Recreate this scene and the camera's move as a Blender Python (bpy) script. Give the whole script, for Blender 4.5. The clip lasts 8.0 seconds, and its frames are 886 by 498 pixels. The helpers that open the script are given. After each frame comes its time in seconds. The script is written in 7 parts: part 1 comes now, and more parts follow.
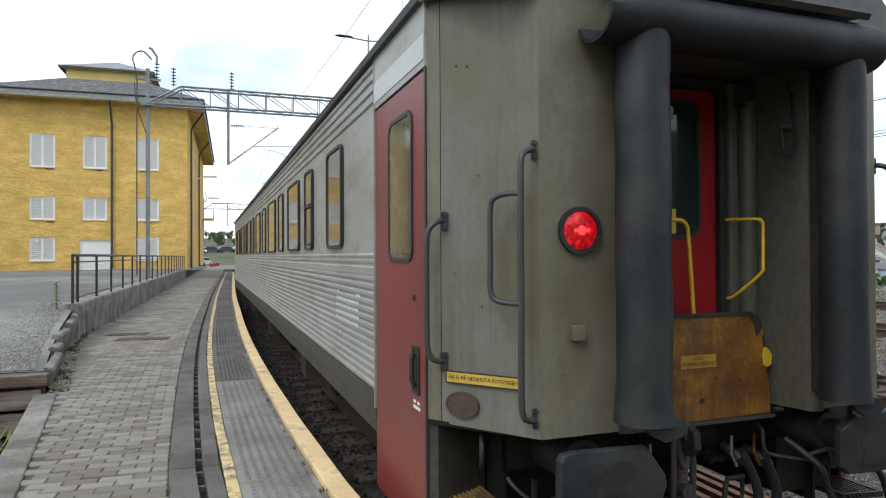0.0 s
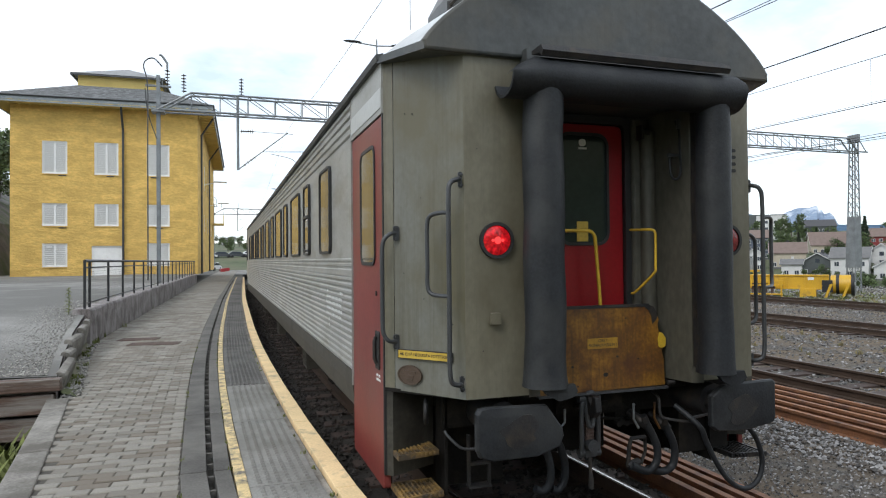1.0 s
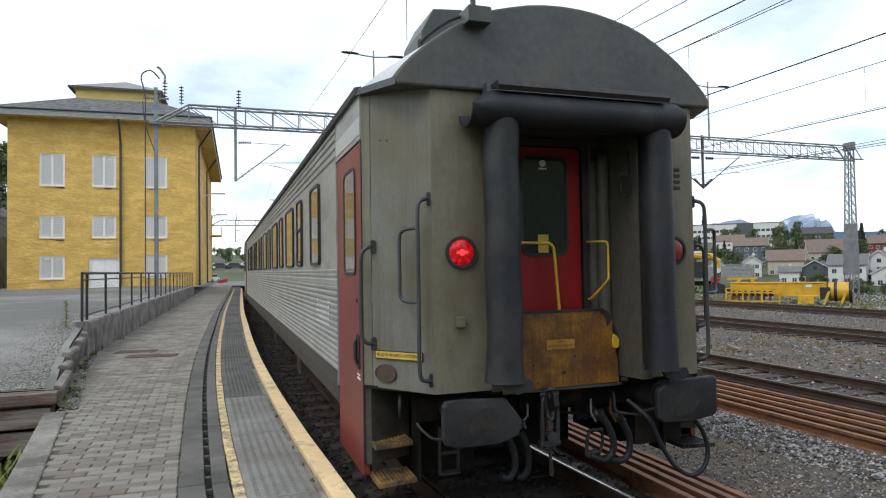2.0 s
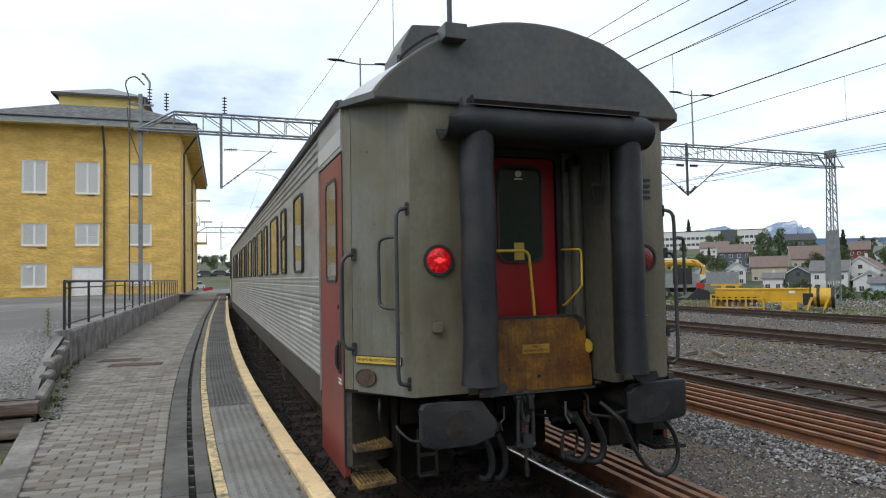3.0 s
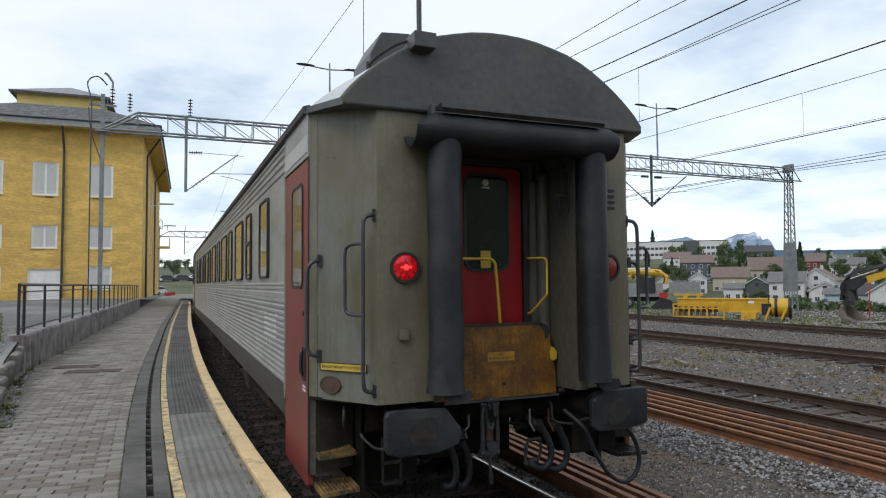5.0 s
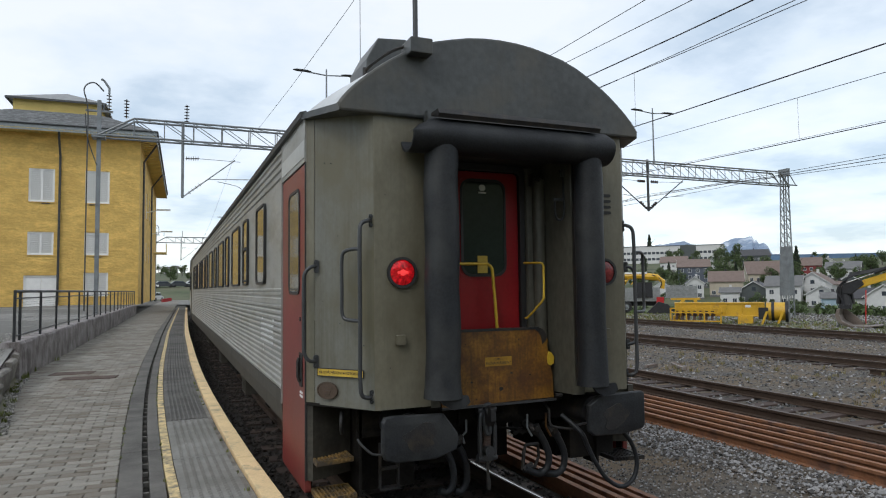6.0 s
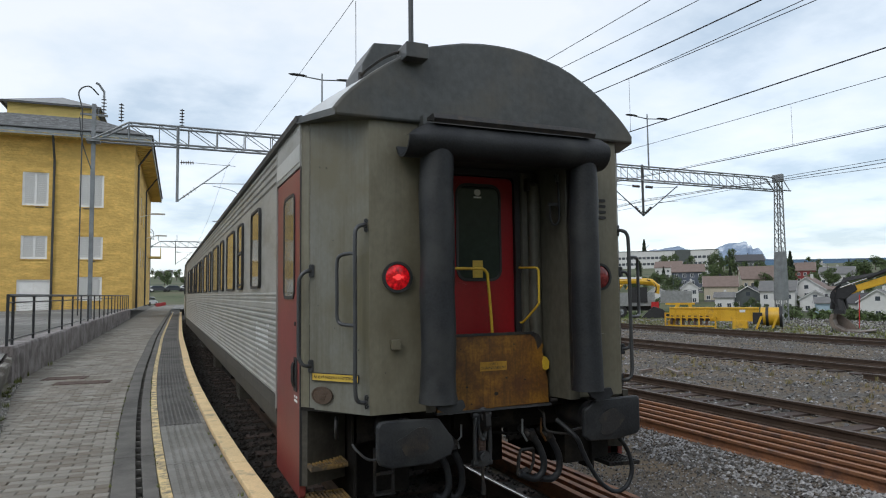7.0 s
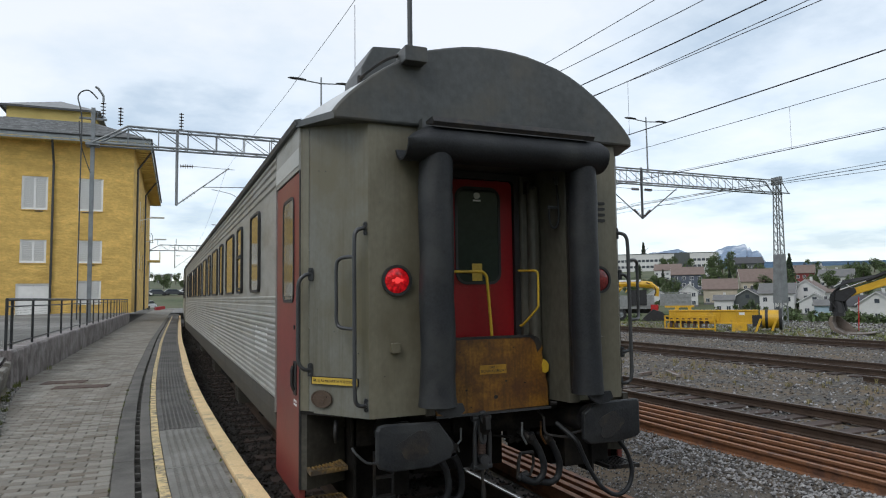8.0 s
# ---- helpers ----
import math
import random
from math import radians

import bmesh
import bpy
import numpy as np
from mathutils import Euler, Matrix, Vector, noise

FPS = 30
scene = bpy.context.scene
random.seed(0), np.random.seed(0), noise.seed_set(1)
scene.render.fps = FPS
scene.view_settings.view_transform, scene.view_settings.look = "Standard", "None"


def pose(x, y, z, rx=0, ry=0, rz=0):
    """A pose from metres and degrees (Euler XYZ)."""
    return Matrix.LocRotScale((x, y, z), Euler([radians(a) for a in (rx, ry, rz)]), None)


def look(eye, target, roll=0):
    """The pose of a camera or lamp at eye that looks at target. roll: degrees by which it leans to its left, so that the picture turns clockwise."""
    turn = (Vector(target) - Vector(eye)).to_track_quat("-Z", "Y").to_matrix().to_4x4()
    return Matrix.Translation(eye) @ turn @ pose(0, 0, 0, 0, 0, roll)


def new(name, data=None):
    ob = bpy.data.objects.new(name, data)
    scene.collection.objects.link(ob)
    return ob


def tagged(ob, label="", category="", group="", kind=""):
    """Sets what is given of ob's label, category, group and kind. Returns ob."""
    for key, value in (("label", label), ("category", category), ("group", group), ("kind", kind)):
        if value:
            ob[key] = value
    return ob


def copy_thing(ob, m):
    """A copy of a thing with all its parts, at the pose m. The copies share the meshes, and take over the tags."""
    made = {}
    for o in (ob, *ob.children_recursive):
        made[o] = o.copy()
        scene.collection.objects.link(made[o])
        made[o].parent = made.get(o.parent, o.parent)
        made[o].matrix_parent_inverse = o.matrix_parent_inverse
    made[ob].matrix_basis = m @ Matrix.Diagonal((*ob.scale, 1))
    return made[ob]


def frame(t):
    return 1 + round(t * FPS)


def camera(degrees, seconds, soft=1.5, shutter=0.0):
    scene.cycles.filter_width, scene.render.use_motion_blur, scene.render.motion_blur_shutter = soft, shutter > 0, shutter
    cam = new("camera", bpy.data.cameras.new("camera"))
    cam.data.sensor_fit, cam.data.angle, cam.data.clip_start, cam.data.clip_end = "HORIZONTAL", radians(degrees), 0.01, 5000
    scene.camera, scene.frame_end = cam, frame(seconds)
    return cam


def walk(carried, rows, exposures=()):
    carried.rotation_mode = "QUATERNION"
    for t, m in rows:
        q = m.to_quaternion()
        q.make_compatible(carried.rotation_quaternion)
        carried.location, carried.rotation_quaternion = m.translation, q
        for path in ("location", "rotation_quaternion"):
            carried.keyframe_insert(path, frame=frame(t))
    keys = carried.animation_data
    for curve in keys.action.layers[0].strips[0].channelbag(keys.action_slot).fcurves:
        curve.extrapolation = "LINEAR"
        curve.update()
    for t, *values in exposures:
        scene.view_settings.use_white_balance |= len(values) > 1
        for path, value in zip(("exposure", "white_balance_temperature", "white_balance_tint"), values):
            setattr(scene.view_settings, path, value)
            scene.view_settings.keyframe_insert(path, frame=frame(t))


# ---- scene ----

# ================= camera and its walk =================
EYE = (-2.556, -4.693, 2.04)
TURNS = [(0, 90.57, 0.28, -19.29), (0.5, 90.73, 0.45, -18.9), (1, 90.92, 0.56, -18.48), (1.5, 91.35, 0.82, -18.41),
         (3, 92.38, 1.09, -19.8), (3.5, 92.58, 1.12, -20.78), (4, 92.73, 0.83, -22.11), (4.5, 92.83, 0.53, -22.56),
         (6, 93.43, 0.73, -22.91), (6.5, 93.61, 0.61, -23.25), (7, 93.83, 0.67, -23.33), (7.5, 93.96, 0.8, -23.46),
         (8, 94.11, 0.78, -23.38)]
cam = camera(68.45, 8.0, soft=1.1)
walk(cam, [(t, pose(*EYE, a, b, c)) for t, a, b, c in TURNS],
     exposures=[(0, 0.34), (1.0, 0.32), (1.6, 0.26), (3, 0.06), (4, -0.04), (6, -0.12), (8, -0.14)])

# ================= world and sun =================
SUN_ELEV, SUN_AZ = 46, 128     # sun behind cloud, over the camera's shoulder on the yard side
world = bpy.data.worlds.new("overcast_sky")
scene.world = world
world.use_nodes = True
wn, wl = world.node_tree.nodes, world.node_tree.links
wn.clear()
w_out = wn.new("ShaderNodeOutputWorld")
w_bg = wn.new("ShaderNodeBackground")
w_sky = wn.new("ShaderNodeTexSky")
w_sky.sky_type, w_sky.sun_disc = "NISHITA", False
w_sky.sun_elevation, w_sky.sun_rotation = radians(SUN_ELEV), radians(-SUN_AZ)
w_co = wn.new("ShaderNodeTexCoord")
w_sep = wn.new("ShaderNodeSeparateXYZ")
w_add = wn.new("ShaderNodeMath")
w_add.operation, w_add.inputs[1].default_value = "ADD", 0.16
w_div = wn.new("ShaderNodeVectorMath")
w_div.operation = "DIVIDE"
w_n1 = wn.new("ShaderNodeTexNoise")
w_n1.inputs["Scale"].default_value, w_n1.inputs["Detail"].default_value, w_n1.inputs["Roughness"].default_value = 1.1, 9, 0.56
w_r1 = wn.new("ShaderNodeValToRGB")
w_r1.color_ramp.elements[0].position, w_r1.color_ramp.elements[0].color = 0.345, (0.55, 0.65, 0.75, 1)
w_r1.color_ramp.elements[1].position, w_r1.color_ramp.elements[1].color = 0.572, (0.95, 0.98, 1.0, 1)
w_e = w_r1.color_ramp.elements.new(0.447)
w_e.color = (0.80, 0.875, 0.94, 1)
w_mix = wn.new("ShaderNodeMix")
w_mix.data_type, w_mix.blend_type = "RGBA", "ADD"
w_mix.inputs[0].default_value = 0.05
wl.new(w_co.outputs["Generated"], w_sep.inputs[0])
wl.new(w_sep.outputs["Z"], w_add.inputs[0])
wl.new(w_co.outputs["Generated"], w_div.inputs[0])
wl.new(w_add.outputs[0], w_div.inputs[1])
wl.new(w_div.outputs[0], w_n1.inputs["Vector"])
wl.new(w_n1.outputs[0], w_r1.inputs[0])
wl.new(w_r1.outputs[0], w_mix.inputs[6])
wl.new(w_sky.outputs[0], w_mix.inputs[7])
wl.new(w_mix.outputs[2], w_bg.inputs[0])
w_bg.inputs[1].default_value = 0.95
wl.new(w_bg.outputs[0], w_out.inputs[0])

sun_data = bpy.data.lights.new("sun", "SUN")
sun_data.energy, sun_data.angle, sun_data.color = 1.0, radians(20), (1.0, 0.97, 0.92)
sun = new("sun", sun_data)
sun.matrix_world = look((0, 0, 40), (40 * math.sin(radians(SUN_AZ)) / math.tan(radians(SUN_ELEV)),
                                      -40 * math.cos(radians(SUN_AZ)) / math.tan(radians(SUN_ELEV)), 0))


# ================= materials =================
def mat(name, color, rough=0.7, metal=0.0, var=0.25, scale=6.0, fine=60.0, bump=0.15, stain=None, stain_at=0.6,
        stain_scale=2.0, stretch=(1, 1, 1), rand=0.0, island=0.0, spec=0.5, emit=0.0, coat=0.0, streak=None, streak_by=0.35, alt=None, relief=0.02):
    m = bpy.data.materials.new(name)
    m.use_nodes = True
    n, l = m.node_tree.nodes, m.node_tree.links
    b = n["Principled BSDF"]
    b.inputs["Roughness"].default_value, b.inputs["Metallic"].default_value = rough, metal
    b.inputs["Specular IOR Level"].default_value = spec
    b.inputs["Coat Weight"].default_value = coat
    co = n.new("ShaderNodeTexCoord")
    mp = n.new("ShaderNodeMapping")
    mp.inputs["Scale"].default_value = stretch
    l.new(co.outputs["Object"], mp.inputs[0])
    big, small = n.new("ShaderNodeTexNoise"), n.new("ShaderNodeTexNoise")
    big.inputs["Scale"].default_value, big.inputs["Detail"].default_value = scale, 6
    small.inputs["Scale"].default_value, small.inputs["Detail"].default_value = fine, 4
    for t in (big, small):
        l.new(mp.outputs[0], t.inputs["Vector"])
    mul = n.new("ShaderNodeMath")
    mul.operation = "MULTIPLY_ADD"
    mul.inputs[1].default_value, mul.inputs[2].default_value = 0.45, 0.0
    l.new(small.outputs[0], mul.inputs[0])
    both = n.new("ShaderNodeMath")
    both.operation = "MULTIPLY_ADD"
    both.inputs[1].default_value = 0.55
    l.new(big.outputs[0], both.inputs[0])
    l.new(mul.outputs[0], both.inputs[2])
    val = n.new("ShaderNodeMapRange")
    val.inputs[1].default_value, val.inputs[2].default_value = 0.37, 0.63
    val.inputs[3].default_value, val.inputs[4].default_value = 1 - var, 1 + var
    l.new(both.outputs[0], val.inputs[0])
    last = val.outputs[0]
    for amount, node_type, sock in ((rand, "ShaderNodeObjectInfo", "Random"), (island, "ShaderNodeNewGeometry", "Random Per Island")):
        if amount:
            src = n.new(node_type)
            r = n.new("ShaderNodeMapRange")
            r.inputs[3].default_value, r.inputs[4].default_value = 1 - amount, 1 + amount
            l.new(src.outputs[sock], r.inputs[0])
            k = n.new("ShaderNodeMath")
            k.operation = "MULTIPLY"
            l.new(last, k.inputs[0])
            l.new(r.outputs[0], k.inputs[1])
            last = k.outputs[0]
    mix = n.new("ShaderNodeVectorMath")
    mix.operation = "SCALE"
    mix.inputs[0].default_value = color
    l.new(last, mix.inputs["Scale"])
    col = mix.outputs[0]
    if alt:                               # some pieces take another colour
        oi, ng = n.new("ShaderNodeObjectInfo"), n.new("ShaderNodeNewGeometry")
        sm_, fr, gt = n.new("ShaderNodeMath"), n.new("ShaderNodeMath"), n.new("ShaderNodeMapRange")
        sm_.operation, fr.operation = "ADD", "FRACT"
        l.new(oi.outputs["Random"], sm_.inputs[0])
        l.new(ng.outputs["Random Per Island"], sm_.inputs[1])
        l.new(sm_.outputs[0], fr.inputs[0])
        gt.inputs[1].default_value, gt.inputs[2].default_value = 0.55, 0.95
        l.new(fr.outputs[0], gt.inputs[0])
        am = n.new("ShaderNodeMix")
        am.data_type = "RGBA"
        l.new(gt.outputs[0], am.inputs[0])
        l.new(col, am.inputs[6])
        am.inputs[7].default_value = (*alt, 1)
        col = am.outputs[2]
    if stain:
        st = n.new("ShaderNodeTexNoise")
        st.inputs["Scale"].default_value, st.inputs["Detail"].default_value = stain_scale, 8
        st.inputs["Roughness"].default_value = 0.65
        l.new(mp.outputs[0], st.inputs["Vector"])
        rp = n.new("ShaderNodeMapRange")
        rp.inputs[1].default_value, rp.inputs[2].default_value = stain_at - 0.12, stain_at + 0.07
        l.new(st.outputs[0], rp.inputs[0])
        mx = n.new("ShaderNodeMix")
        mx.data_type = "RGBA"
        l.new(rp.outputs[0], mx.inputs[0])
        l.new(col, mx.inputs[6])
        mx.inputs[7].default_value = (*stain, 1)
        col = mx.outputs[2]
    if streak:                            # run-down dirt in upright streaks
        sm = n.new("ShaderNodeMapping")
        sm.inputs["Scale"].default_value = (26, 26, 0.9)
        l.new(co.outputs["Object"], sm.inputs[0])
        sn = n.new("ShaderNodeTexNoise")
        sn.inputs["Scale"].default_value, sn.inputs["Detail"].default_value, sn.inputs["Roughness"].default_value = 1.0, 6, 0.7
        l.new(sm.outputs[0], sn.inputs["Vector"])
        sr = n.new("ShaderNodeMapRange")
        sr.inputs[1].default_value, sr.inputs[2].default_value, sr.inputs[4].default_value = 0.50, 0.72, streak_by
        l.new(sn.outputs[0], sr.inputs[0])
        sx = n.new("ShaderNodeMix")
        sx.data_type = "RGBA"
        l.new(sr.outputs[0], sx.inputs[0])
        l.new(col, sx.inputs[6])
        sx.inputs[7].default_value = (*streak, 1)
        col = sx.outputs[2]
    l.new(col, b.inputs["Base Color"])
    if emit:
        l.new(col, b.inputs["Emission Color"])
        b.inputs["Emission Strength"].default_value = emit
    if bump:
        bp = n.new("ShaderNodeBump")
        bp.inputs["Strength"].default_value, bp.inputs["Distance"].default_value = bump, relief
        l.new(both.outputs[0], bp.inputs["Height"])
        l.new(bp.outputs[0], b.inputs["Normal"])
    return m


OLIVE = mat("olive_grey_paint", (0.160, 0.151, 0.112), 0.40, 0, 0.14, 1.4, 30, 0.04, (0.105, 0.094, 0.063), 0.57, 1.1, (1, 1, 0.6), spec=0.4, streak=(0.085, 0.076, 0.052))
PANEL = mat("weathered_grey_paint", (0.164, 0.168, 0.152), 0.36, 0, 0.12, 1.5, 40, 0.03, (0.122, 0.111, 0.072), 0.475, 0.9, (1, 1, 0.7), spec=0.4, streak=(0.080, 0.070, 0.044), streak_by=0.45)
STEEL_SIDE = mat("corrugated_steel", (0.345, 0.345, 0.328), 0.42, 0.25, 0.14, 1.2, 25, 0.04, (0.25, 0.24, 0.205), 0.62, 1.5, (1, 1, 3), streak=(0.22, 0.21, 0.18))
APRON = mat("grimy_corner_plate", (0.056, 0.052, 0.041), 0.65, 0.1, 0.35, 2, 30, 0.08, (0.020, 0.018, 0.014), 0.57, 1.6, streak=(0.02, 0.018, 0.014), streak_by=0.6)
SKIRT = mat("dirty_grey_skirt", (0.066, 0.061, 0.049), 0.6, 0.1, 0.3, 2, 30, 0.08, (0.038, 0.034, 0.027), 0.58, 2, streak=(0.03, 0.026, 0.02), streak_by=0.5)
DOOR_RED = mat("faded_red_door", (0.195, 0.036, 0.032), 0.36, 0, 0.18, 1.5, 30, 0.03, (0.165, 0.058, 0.048), 0.60, 1.1, spec=0.4)
INNER_RED = mat("red_end_door_paint", (0.26, 0.010, 0.014), 0.3, 0, 0.12, 2, 30, 0.02)
BLACK_END = mat("black_roof_paint", (0.054, 0.059, 0.060), 0.42, 0, 0.28, 1.3, 20, 0.18, (0.085, 0.080, 0.066), 0.60, 1.1, streak=(0.03, 0.03, 0.028), streak_by=0.25)
ROOF = mat("grey_roof_paint", (0.46, 0.48, 0.49), 0.3, 0.3, 0.15, 1.2, 20, 0.05)
RUBBER = mat("black_rubber", (0.014, 0.016, 0.019), 0.55, 0, 0.45, 3, 60, 0.22, (0.032, 0.034, 0.035), 0.58, 2.4, spec=0.35)
IRON = mat("black_iron", (0.020, 0.020, 0.021), 0.55, 0.2, 0.4, 6, 80, 0.2, (0.045, 0.036, 0.028), 0.6, 9)
GRIME = mat("grimy_underframe", (0.012, 0.011, 0.010), 0.9, 0, 0.4, 3, 50, 0.25, (0.028, 0.024, 0.018), 0.64, 4, spec=0.2)
HANDLE = mat("dark_grey_handrail", (0.055, 0.058, 0.062), 0.38, 0.2, 0.15, 8, 80, 0.05)
YELLOW_BAR = mat("yellow_grab_rail", (0.55, 0.36, 0.03), 0.4, 0, 0.15, 8, 80, 0.04)
YELLOW_RUST = mat("rusty_yellow_plate", (0.215, 0.100, 0.014), 0.45, 0, 0.42, 3, 50, 0.25, (0.085, 0.034, 0.012), 0.52, 4.0, streak=(0.045, 0.022, 0.010), streak_by=0.75)
YELLOW_SIGN = mat("yellow_sign", (0.52, 0.36, 0.05), 0.5, 0, 0.14, 6, 60, 0.02)
BROWN_PLATE = mat("brown_cast_plate", (0.09, 0.062, 0.045), 0.5, 0.3, 0.2, 20, 90, 0.2)
INK = mat("black_lettering", (0.02, 0.02, 0.02), 0.6, 0, 0.1)
WHITE_INK = mat("white_lettering", (0.72, 0.73, 0.72), 0.6, 0, 0.08)
GLASS = mat("coach_window_glass", (0.105, 0.098, 0.075), 0.07, 0, 0.3, 2, 20, 0.0, (0.16, 0.15, 0.12), 0.6, 2, spec=0.55)
GLASS_DARK = mat("dark_door_glass", (0.018, 0.026, 0.024), 0.04, 0, 0.2, 2, 20, 0.0, spec=0.55)
GASKET = mat("window_gasket", (0.022, 0.022, 0.023), 0.5, 0, 0.15)
LAMP_GLOW = mat("lit_red_diodes", (0.42, 0.006, 0.010), 0.2, 0, 0.6, 26, 60, 0.0, emit=0.45)
DIODE = mat("bright_red_diode", (0.95, 0.06, 0.06), 0.3, 0, 0.05, 10, 60, 0.0, emit=0.6)
LAMP_DARK = mat("unlit_red_lamp_face", (0.20, 0.030, 0.030), 0.2, 0, 0.5, 26, 60, 0.0)
BAND = mat("silver_band_paint", (0.50, 0.51, 0.50), 0.38, 0.2, 0.08, 1.2, 20, 0.03)
RAIL = mat("brown_rail_steel", (0.085, 0.058, 0.043), 0.55, 0.4, 0.25, 3, 40, 0.1)
RAIL_TOP = mat("worn_rail_head", (0.52, 0.50, 0.48), 0.25, 0.9, 0.12, 3, 30, 0.03)
RUST = mat("rusty_rail_steel", (0.255, 0.115, 0.055), 0.75, 0.1, 0.32, 3, 60, 0.2, (0.12, 0.062, 0.042), 0.58, 3)
SLEEPER = mat("dark_sleeper_wood", (0.055, 0.038, 0.032), 0.85, 0, 0.3, 3, 40, 0.25, rand=0.25)
BALLAST = mat("ballast_bed", (0.078, 0.071, 0.062), 0.95, 0, 0.85, 9, 75, 1.0, (0.125, 0.090, 0.055), 0.54, 0.7)
STONE = mat("ballast_stone", (0.185, 0.182, 0.182), 0.9, 0, 0.25, 5, 60, 0.2, island=0.75, alt=(0.085, 0.07, 0.055))
# darker ballast stone: the coach's shade is put into its brown
STONE_DARK = mat("shade_dark_ballast_stone", (0.034, 0.029, 0.026), 0.9, 0, 0.2, 5, 60, 0.2, island=0.6)
EARTH = mat("dirt_with_grass", (0.16, 0.145, 0.11), 0.95, 0, 0.3, 0.5, 18, 0.5, (0.10, 0.115, 0.045), 0.50, 0.2)
PAVER = mat("grey_paving_brick", (0.225, 0.213, 0.186), 0.85, 0, 0.3, 3, 60, 0.35, (0.16, 0.14, 0.112), 0.59, 0.8, rand=0.2, island=0.2, alt=(0.158, 0.135, 0.108))
JOINT = mat("sandy_joint", (0.075, 0.069, 0.058), 0.95, 0, 0.25, 5, 60, 0.3)
SLAB = mat("dark_concrete_slab", (0.092, 0.088, 0.080), 0.85, 0, 0.3, 2, 50, 0.3, (0.145, 0.138, 0.125), 0.58, 1.2, rand=0.2)
TACTILE = mat("pale_tactile_slab", (0.225, 0.222, 0.205), 0.85, 0, 0.2, 3, 60, 0.2, (0.16, 0.155, 0.14), 0.58, 1.4, rand=0.06)
RIBBED = mat("dark_ribbed_slab", (0.090, 0.086, 0.080), 0.85, 0, 0.3, 2, 60, 0.25, (0.14, 0.135, 0.125), 0.58, 1.0, rand=0.3)
CREAM = mat("cream_edge_paint", (0.74, 0.55, 0.30), 0.7, 0, 0.14, 3, 60, 0.15, (0.30, 0.25, 0.17), 0.66, 5)
WORN_LINE = mat("worn_yellow_line", (0.70, 0.54, 0.27), 0.75, 0, 0.2, 4, 70, 0.15, (0.14, 0.13, 0.11), 0.55, 8)
KERB = mat("weathered_concrete_kerb", (0.225, 0.212, 0.19), 0.9, 0, 0.35, 3, 50, 0.4, (0.11, 0.10, 0.085), 0.55, 2.2)
WALL_CONC = mat("stained_concrete_wall", (0.20, 0.178, 0.172), 0.9, 0, 0.45, 1.2, 40, 0.5, (0.36, 0.335, 0.33), 0.56, 2.6, (1, 1, 1), streak=(0.075, 0.062, 0.058), streak_by=0.85)
ASPHALT = mat("worn_asphalt_yard", (0.235, 0.230, 0.215), 0.92, 0, 0.35, 0.6, 40, 0.5, (0.13, 0.127, 0.118), 0.50, 0.2)
TIMBER = mat("weathered_brown_timber", (0.105, 0.066, 0.05), 0.85, 0, 0.4, 2, 40, 0.4, (0.24, 0.22, 0.20), 0.57, 3, (0.3, 3, 3))
FENCE = mat("dark_fence_paint", (0.032, 0.034, 0.036), 0.5, 0.2, 0.2, 8, 60, 0.05)
PLASTER = mat("rough_yellow_plaster", (0.70, 0.465, 0.135), 0.9, 0, 0.18, 0.7, 3.6, 1.0, (0.56, 0.36, 0.10), 0.56, 0.8, (1, 1, 2.2), relief=0.12)
CLADDING = mat("pale_yellow_boards", (0.72, 0.56, 0.20), 0.8, 0, 0.08, 1, 20, 0.1)
SLATE = mat("grey_slate", (0.20, 0.205, 0.21), 0.5, 0, 0.25, 3, 30, 0.2, island=0.3)
SHUTTER = mat("white_painted_louvre", (0.78, 0.78, 0.76), 0.6, 0, 0.06, 3, 30, 0.05)
DARK_METAL = mat("dark_painted_gutter", (0.065, 0.068, 0.07), 0.5, 0.3, 0.2)
GREY_TRIM = mat("grey_fascia", (0.30, 0.33, 0.34), 0.6, 0.1, 0.12)
GALV = mat("galvanised_steel", (0.21, 0.225, 0.235), 0.5, 0.4, 0.22, 3, 30, 0.08)
INSUL = mat("brown_insulator", (0.045, 0.028, 0.026), 0.25, 0, 0.1)
WIRE = mat("dark_wire", (0.045, 0.045, 0.05), 0.6, 0.3, 0.1)
DRAIN_RUST = mat("rusty_drain_cover", (0.105, 0.07, 0.058), 0.8, 0.2, 0.3, 8, 60, 0.3)
MACH_YELLOW = mat("machine_yellow", (0.62, 0.36, 0.02), 0.45, 0, 0.15, 1.5, 20, 0.06, (0.28, 0.17, 0.05), 0.66, 1.5)
MACH_BLACK = mat("machine_black", (0.022, 0.022, 0.024), 0.55, 0.2, 0.3)
MACH_GREY = mat("machine_grey", (0.27, 0.28, 0.28), 0.5, 0.4, 0.2)
LEAF = mat("leaf_green", (0.068, 0.100, 0.034), 0.75, 0, 0.3, 1, 12, 0.1, island=0.55)
LEAF_DARK = mat("dark_needle_green", (0.030, 0.048, 0.025), 0.8, 0, 0.3, 1, 12, 0.1, island=0.4)
BARK = mat("bark", (0.085, 0.07, 0.058), 0.9, 0, 0.3, 3, 30, 0.4)
WEED = mat("weed_green", (0.13, 0.15, 0.04), 0.8, 0, 0.2, 3, 30, 0.1, island=0.4)
FIELD = mat("green_hillside", (0.058, 0.080, 0.030), 0.95, 0, 0.5, 0.05, 0.6, 0.3, (0.10, 0.095, 0.055), 0.55, 0.05)
